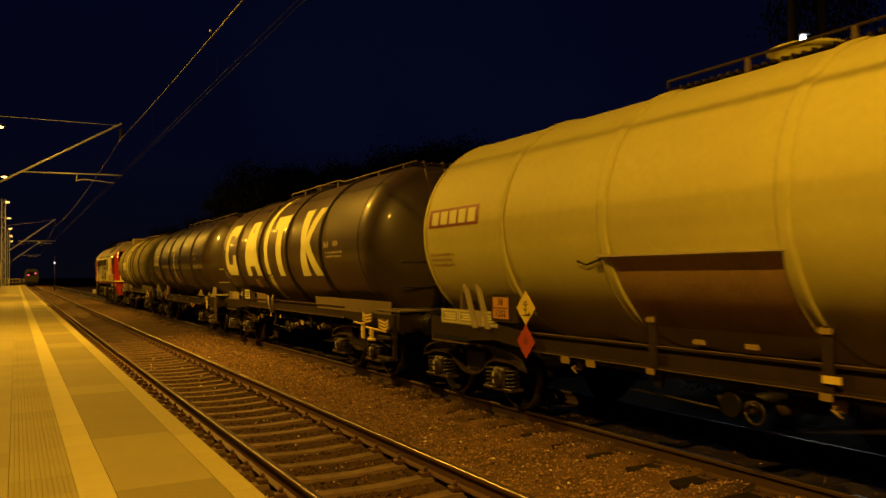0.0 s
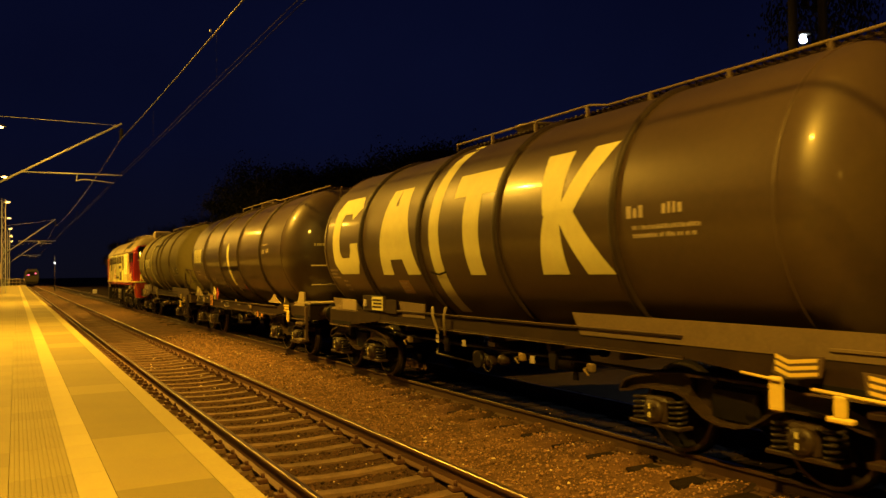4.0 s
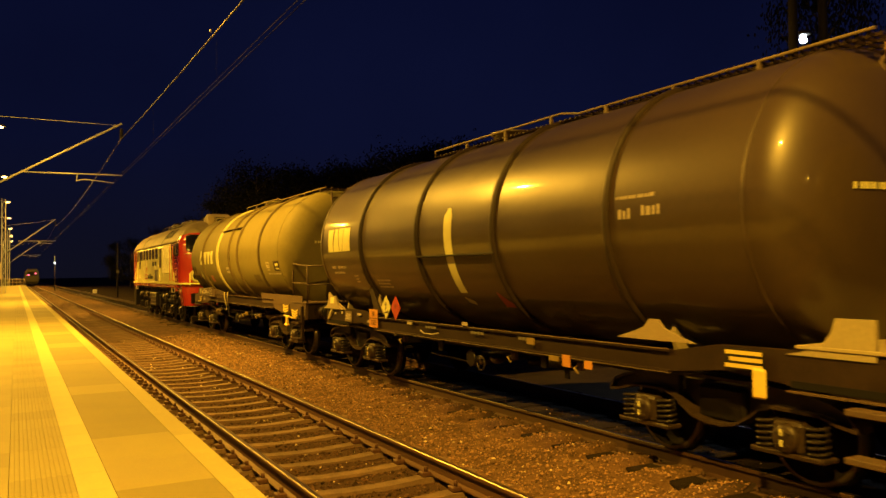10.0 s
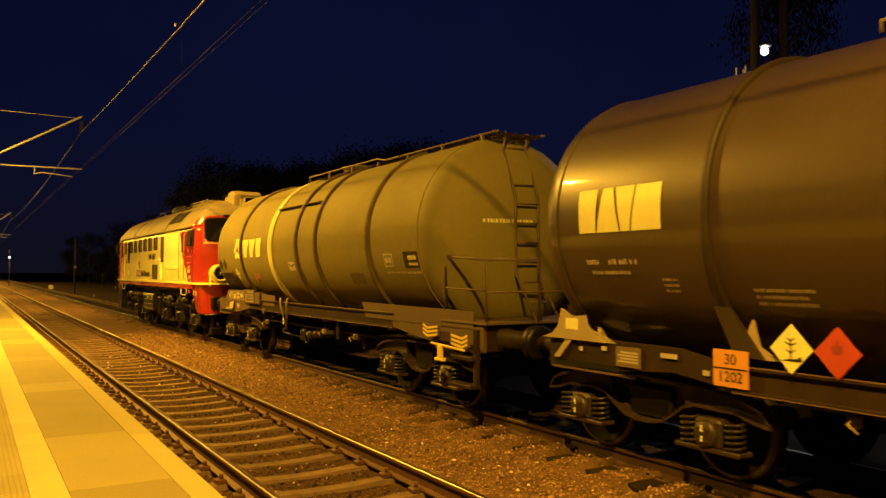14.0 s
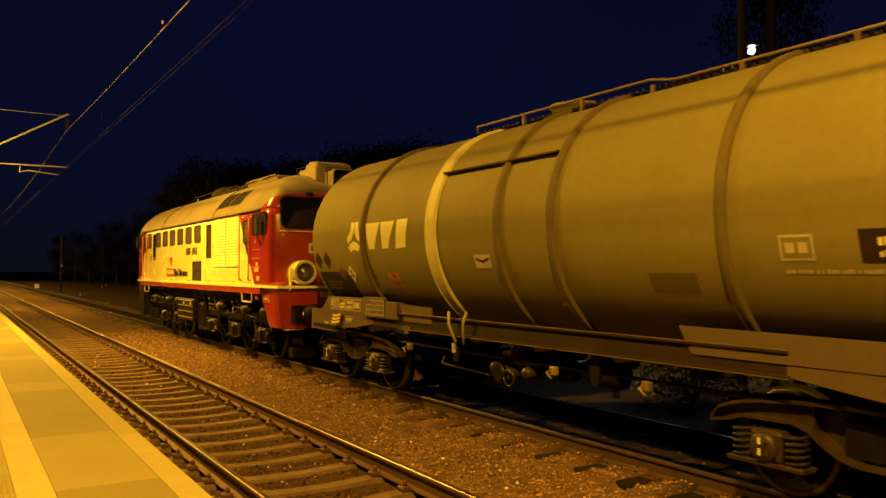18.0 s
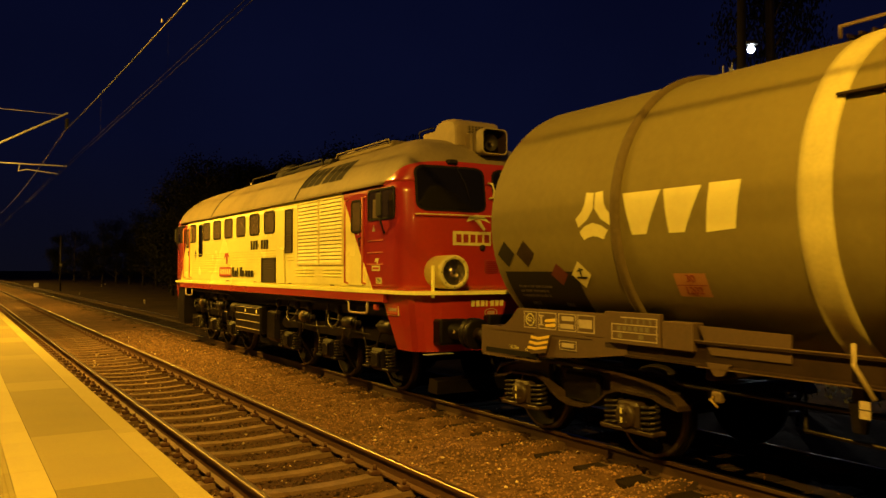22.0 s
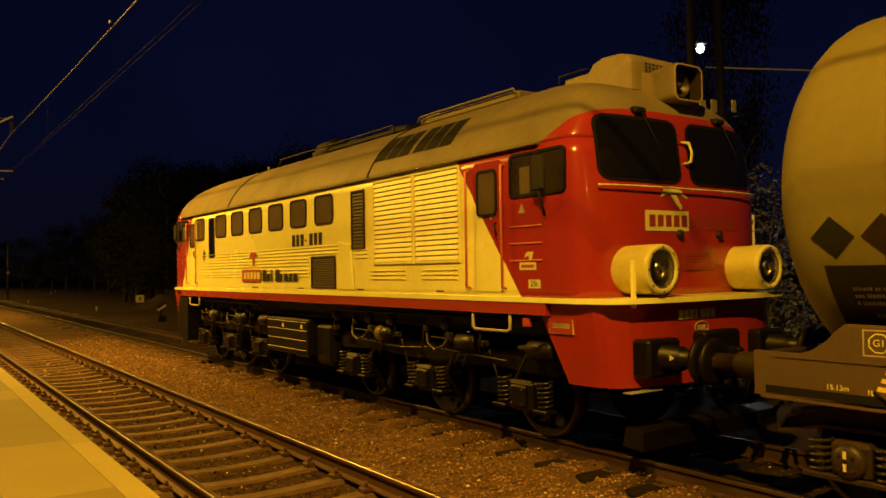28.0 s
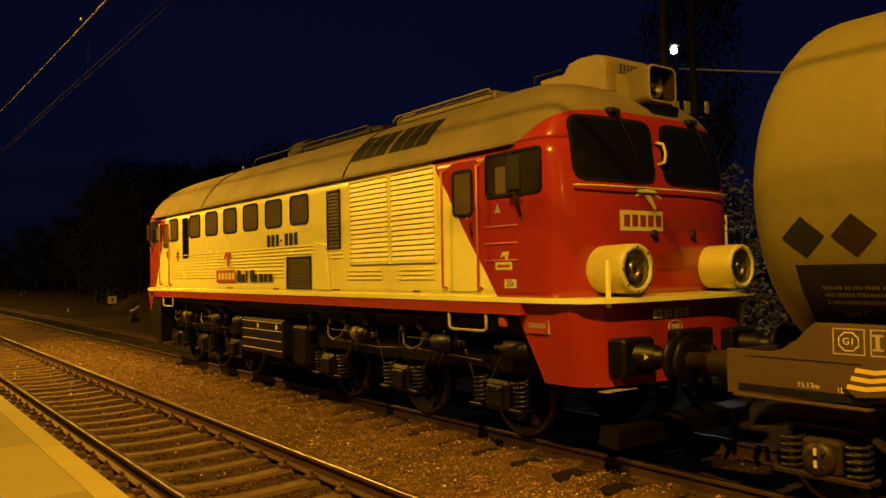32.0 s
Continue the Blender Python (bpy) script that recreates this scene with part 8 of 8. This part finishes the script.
# ---- behind the train and down the line ----
def make_pole_frame():
    t = thing("twin_pole", "dark twin timber pole with cable heads and pale plates", "utility pole", pose(14.9, 10.9, -0.55))
    ax = Vector((0.75, -0.42, 0)).normalized()
    for k in (-0.38, 0.38):
        p = ax * k
        part("pole", Shape().tube((p.x, p.y, 0), (p.x * 0.8, p.y * 0.8, 9.6), 0.115, 12, 0.09), M["black"], t)
    part("crossbar", Shape().tube(tuple(ax * -0.75 + Vector((0, 0, 5.75))), tuple(ax * 0.75 + Vector((0, 0, 5.75))), 0.05, 8), M["black"], t)
    part("crossbar", Shape().tube(tuple(ax * -0.6 + Vector((0, 0, 8.9))), tuple(ax * 0.6 + Vector((0, 0, 8.9))), 0.05, 8), M["black"], t)
    for k, w in ((-0.10, 0.10), (0.16, 0.10), (0.62, 0.07)):
        c = ax * k + Vector((-0.10, -0.08, 6.0))
        part("plate", Shape().box(c.x - w, c.x + w, c.y - 0.02, c.y + 0.02, c.z - 0.14, c.z + 0.14, 0.01), M["letter"], t, "pale plate on the crossbar")
    for k, z in ((-0.25, 2.75), (0.0, 2.55), (0.28, 2.70), (-0.1, 2.2), (0.2, 2.1)):
        c = ax * k + Vector((-0.18, -0.14, z))
        s = Shape()
        for j in range(4):
            s.lathe([(j * 0.05, 0.03), (j * 0.05 + 0.015, 0.065), (j * 0.05 + 0.05, 0.03)], "z", (c.x, c.y, c.z), 10)
        part("cable_head", s, M["letter_dim"], t, "pale ribbed cable head")
        part("cable", Shape().bent([(c.x, c.y, c.z), (c.x + 0.05, c.y + 0.04, c.z - 0.6), (c.x + 0.1, c.y + 0.06, 0.2)], 0.025, 6), M["rubber"], t)
    part("switch_box", Shape().box(-0.42, 0.30, -0.34, -0.10, 0.9, 1.75, 0.03), M["galv_dark"], t, "dark switch cabinet")
    part("label_plate", Shape().box(-0.22, 0.02, -0.352, -0.341, 1.95, 2.25, 0.003), M["yellow"], t, "yellow label plate")
    part("mounting_board", Shape().box(-0.30, 0.30, -0.34, -0.30, 1.80, 2.9, 0.01), M["galv_dark"], t)
    part("overhead_cable", Shape().bent([(0, 0, 6.9), (3, -2.0, 6.75), (9, -6, 6.7), (18, -12, 7.0)], 0.02, 5), M["galv"], t, "thin bright overhead cable")


def make_lattice_mast():
    t = thing("lattice_mast", "slender grey lattice mast with small fittings", "mast", pose(16.0, 12.4, -0.6))
    h = 7.5
    for dx in (-0.13, 0.13):
        for dy in (-0.13, 0.13):
            part("leg", Shape().box(dx - 0.018, dx + 0.018, dy - 0.018, dy + 0.018, 0, h, 0.003), M["galv"], t)
    z, k = 0.2, 0
    while z < h - 0.3:
        for a, b in (((-0.13, -0.13), (0.13, -0.13)), ((-0.13, -0.13), (-0.13, 0.13))):
            if k % 2:
                a, b = b, a
            part("brace", Shape().tube((a[0], a[1], z), (b[0], b[1], z + 0.3), 0.012, 5), M["galv"], t)
        z += 0.3
        k += 1
    for i in range(9):
        z = h - 0.1 - 0.22 * i
        sx = -1 if i % 2 else 1
        part("fitting", Shape().tube((sx * 0.13, 0, z), (sx * 0.26, 0.03, z + 0.02), 0.014, 5).ball((sx * 0.27, 0.03, z + 0.03), 0.03, 8, 6), M["galv"], t)


def make_yard_lamp():
    p = YARD
    t = thing("yard_lamp", "bright white yard lamp on a thin tall post", "street lamp", pose(p.x + 1.4, p.y + 1.05, -0.6))
    part("post", Shape().tube((0, 0, 0), (0, 0, p.z + 0.6), 0.045, 10, 0.03), M["black"], t)
    part("arm", Shape().tube((0, 0, p.z + 0.55), (-1.35, -1.0, p.z + 0.68), 0.025, 8), M["galv_dark"], t)
    part("housing", Shape().ball((-1.4, -1.05, p.z + 0.76), 0.18, 14, 8, (1.2, 1.2, 0.45)), M["galv_dark"], t)
    part("lens", Shape().ball((-1.4, -1.05, p.z + 0.58), 0.10, 14, 8, (1.0, 1.0, 1.0)), M["lamp_white"], t, "glowing white lens")


def make_km_sign():
    t = thing("kilometre_sign", "white kilometre board with black figures on a post", "sign", pose(11.65, 7.82, -0.6))
    part("post", Shape().tube((0, 0, 0), (0, 0, 3.3), 0.035, 10), M["galv_dark"], t)
    turn = Matrix.Rotation(radians(-56), 4, "Z") @ Matrix.Rotation(radians(0), 4, "X")
    b = part("board", Shape().box(-0.135, 0.135, -0.06, -0.045, 2.78, 3.34, 0.004), M["sign_white"], t, at=turn)
    for text, z, size in (("179", 3.20, 0.17), ("8", 2.93, 0.19)):
        writing(text, size, M["black"], b, Matrix.Translation((0, -0.063, z)) @ Matrix.Rotation(radians(90), 4, "X"))
    part("divider", Shape().box(-0.135, 0.135, -0.064, -0.061, 3.06, 3.075), M["black"], b)


def make_bush(x, y, h, w, seed, n=420):
    r = random.Random(seed)
    t = thing("bush", "leafy bush in dim lamp light behind the train", "bush", pose(x, y, -0.62), "bushes behind the train")
    stems, leaves = Shape(), Shape()
    for _ in range(12):
        a = r.random() * 6.28
        stems.tube((0.15 * math.cos(a), 0.15 * math.sin(a), 0), (w * 0.6 * math.cos(a), w * 0.6 * math.sin(a), h * r.uniform(0.6, 0.95)), 0.03, 5, 0.01)
    for _ in range(n):
        a, q, z = r.random() * 6.28, math.sqrt(r.random()), r.random()
        rad = w * q * (1.05 - 0.6 * z ** 2)
        c = Vector((rad * math.cos(a), rad * math.sin(a), 0.15 + h * z))
        for _ in range(6):
            o = c + Vector((r.gauss(0, 0.09), r.gauss(0, 0.09), r.gauss(0, 0.09)))
            u = Vector((r.uniform(-1, 1), r.uniform(-1, 1), r.uniform(-1, 1))).normalized() * r.uniform(0.04, 0.075)
            v = u.orthogonal().normalized() * r.uniform(0.025, 0.045)
            leaves.add([o - u, o + v, o + u, o - v], [(0, 1, 2, 3)])
    part("stem", stems, M["bark"], t)
    part("foliage", leaves, M["bush_leaf"], t)


def make_far_things():
    t = thing("railcar", "distant standing train with two red tail lamps", "train", pose(3.26, 205, 0))
    body = [(-1.4, 0.9), (1.4, 0.9), (1.45, 2.0), (1.4, 3.2), (0.9, 3.8), (-0.9, 3.8), (-1.4, 3.2), (-1.45, 2.0)]
    part("body", Shape().prism(body, "y", 0, 40), M["galv_dark"], t)
    part("end_window", Shape().box(-1.0, 1.0, -0.02, 0.0, 2.3, 3.2, 0.005), M["window"], t)
    part("underframe", Shape().box(-1.2, 1.2, 0.3, 39, 0.35, 0.9, 0.02), M["bogie"], t)
    for x in (-0.72, 0.74):
        part("tail_lamp", Shape().ball((x, -0.05, 2.78 if x > 0 else 2.44), 0.13, 12, 8, (1, 0.4, 1)), M["red_glow"], t, "glowing red tail lamp")
    for yy in (3, 6, 33, 36):
        part("wheelset", Shape().lathe([(-0.8, 0.0), (-0.8, 0.45), (-0.68, 0.47), (-0.68, 0.1), (0.68, 0.1), (0.68, 0.47), (0.8, 0.45), (0.8, 0.0)], "x", (0, yy, 0.47), 20), M["wheel"], t)
    t = thing("signal_lantern", "small white lantern on a post beside the far track", "lantern", pose(5.06, 130, -0.6))
    part("post", Shape().tube((0, 0, 0), (0, 0, 5.6), 0.06, 8), M["galv_dark"], t)
    part("lens", Shape().ball((0, -0.05, 4.56), 0.12, 10, 8), M["lamp_dim"], t, "glowing white lens")
    t = solid("marker_stone", Shape().box(-0.3, 0.3, -0.2, 0.2, -0.3, 0.35, 0.05), M["sign_white"], "white-painted marker stone beside the track", "marker", at=pose(10.2, 126, -0.35))
    t = thing("post", "tall thin grey post beside the far tracks", "post", pose(10.56, 100, -0.62))
    part("shaft", Shape().tube((0, 0, 0), (0, 0, 6.4), 0.08, 8), M["black"], t)
    part("plate", Shape().box(-0.16, 0.16, -0.12, -0.10, 2.9, 3.2, 0.01), M["letter_faint"], t, "small dull plate")
    t = thing("post", "short post with a pale plate beyond the siding", "post", pose(17.86, 75, -0.62))
    part("shaft", Shape().tube((0, 0, 0), (0, 0, 2.1), 0.05, 8), M["galv_dark"], t)
    part("plate", Shape().box(-0.40, 0.40, -0.08, -0.06, 2.02, 2.36, 0.01), M["letter_dim"], t, "small pale plate")
    for x, y, h in ((12.40, 62.6, 0.26), (21.2, 138, 0.4), (18.8, 125.8, 0.35), (11.0, 87.3, 0.22)):
        solid("marker_peg", Shape().box(-0.06, 0.06, -0.06, 0.06, -0.1, h, 0.015), M["letter_dim"], "short white-painted peg beside the track", "marker", at=pose(x, y, -0.62))
    heap = Shape()
    rings = ((5.4, -0.2), (4.6, 0.25), (3.4, 0.95), (2.2, 1.65), (1.1, 2.1), (0.3, 2.25))
    m = 26
    heap.add([(q * (1 + 0.10 * math.sin(2.3 * i + q)) * math.cos(2 * math.pi * i / m), q * (1 + 0.10 * math.sin(2.3 * i + q)) * math.sin(2 * math.pi * i / m), z + 0.10 * math.sin(1.7 * i + 2 * q)) for q, z in rings for i in range(m)],
             [(j * m + i, j * m + (i + 1) % m, (j + 1) * m + (i + 1) % m, (j + 1) * m + i) for j in range(len(rings) - 1) for i in range(m)] + [tuple(range(len(rings) * m - m, len(rings) * m))], True)
    solid("earth_mound", heap, M["earth"], "low mound of bare earth beyond the siding", "mound", at=pose(20.2, 62, -0.62))
    t = thing("track_sign", "low white square track sign on a short post", "sign", pose(16.2, 65.5, -0.62))
    part("post", Shape().tube((0, 0, 0), (0, 0, 0.7), 0.04, 8), M["galv_dark"], t)
    part("board", Shape().box(-0.32, 0.32, -0.05, -0.03, 0.35, 0.95, 0.01), M["sign_white"], t)
    part("figure", Shape().box(-0.06, 0.06, -0.056, -0.051, 0.5, 0.8), M["black"], t)
    t = thing("points_lever", "black and white points lever beside the siding", "lever", pose(12.07, 44.3, -0.62))
    part("base", Shape().box(-0.22, 0.22, -0.25, 0.25, 0, 0.30, 0.03), M["black"], t)
    part("lever", Shape().tube((0, 0, 0.25), (0.02, 0, 0.82), 0.05, 8), M["black"], t)
    part("weight", Shape().prism([(-0.22, 0.62), (-0.13, 0.56), (0.28, 0.84), (0.20, 0.92)], "y", -0.10, 0.10), M["sign_white"], t, "white-painted slanting lever weight")
    part("weight_back", Shape().prism([(-0.16, 0.86), (-0.10, 0.66), (0.20, 0.86), (0.16, 1.0)], "y", -0.06, 0.08), M["black"], t)
    fn = thing("platform_fence", "pale tubular fence across the platform end", "fence", pose(-1.6, 148, PLAT_Z))
    for k in range(6):
        part("post", Shape().tube((k * 0.55, 0, 0), (k * 0.55, 0, 1.1), 0.03, 6), M["letter_dim"], fn)
    for z in (0.55, 1.08):
        part("rail", Shape().tube((0, 0, z), (2.75, 0, z), 0.03, 6), M["letter_dim"], fn)
    sg = thing("platform_sign", "pale sign cabinet on the platform", "sign", pose(-1.35, 68, PLAT_Z))
    part("post", Shape().tube((0, 0, 0), (0, 0, 2.6), 0.05, 8), M["galv"], sg)
    part("cabinet", Shape().box(-0.35, 0.35, -0.08, 0.08, 1.2, 2.5, 0.03), M["frame_light"], sg)
    part("panel", Shape().box(-0.30, 0.30, -0.09, -0.081, 1.27, 2.43), M["sign_white"], sg)


make_pole_frame()
make_lattice_mast()
make_yard_lamp()
make_km_sign()
for k, (bx, by, bh, bw) in enumerate(((15.2, 8.0, 3.9, 1.7), (16.5, 6.6, 4.4, 1.9), (13.8, 9.4, 4.3, 1.35), (18.6, 9.3, 4.8, 2.0), (13.9, 6.1, 2.7, 1.5), (12.4, 10.7, 1.5, 1.1))):
    make_bush(bx, by, bh, bw, 40 + k)
make_far_things()

# ---- sleepers and slabs ----
make_tracks()
make_platform()

TRAVEL = ((0, 47.68), (1, 45.38), (2, 43.20), (3, 40.99), (3.5, 39.88), (4.5, 37.65), (5.5, 35.40), (6, 34.27), (7, 32.06), (8, 29.85), (9, 27.64),
          (10, 25.45), (11, 23.28), (12, 21.12), (13, 19.00), (14, 16.97), (14.5, 16.00), (15.5, 14.14), (16.5, 12.37), (17, 11.53), (18, 9.95), (19, 8.48),
          (20, 7.12), (21, 5.78), (22, 4.40), (22.5, 3.71), (23, 3.08), (23.5, 2.54), (24, 2.08), (24.5, 1.68), (25, 1.32), (25.5, 1.00), (26.2, 0.57),
          (27, 0.17), (27.5, 0.02), (27.9, 0.0), (32, 0.0))


def motions():
    for ob, y in TRAIN:
        walk(ob, [(t, pose(XC, y + s, 0)) for t, s in TRAVEL])
    # the wheels roll without slipping: rows no more than 75 degrees apart
    for ob, y, r in WHEELS:
        rows, last = [], None
        for (t0, s0), (t1, s1) in zip(TRAVEL[:-1], TRAVEL[1:]):
            n = max(1, math.ceil(math.degrees(abs(s1 - s0) / r) / 75))
            for i in range(n):
                k = i / n
                rows.append((t0 + (t1 - t0) * k, s0 + (s1 - s0) * k))
        rows.append(TRAVEL[-1])
        walk(ob, [(t, pose(0, y, r, math.degrees(-s / r))) for t, s in rows])


motions()
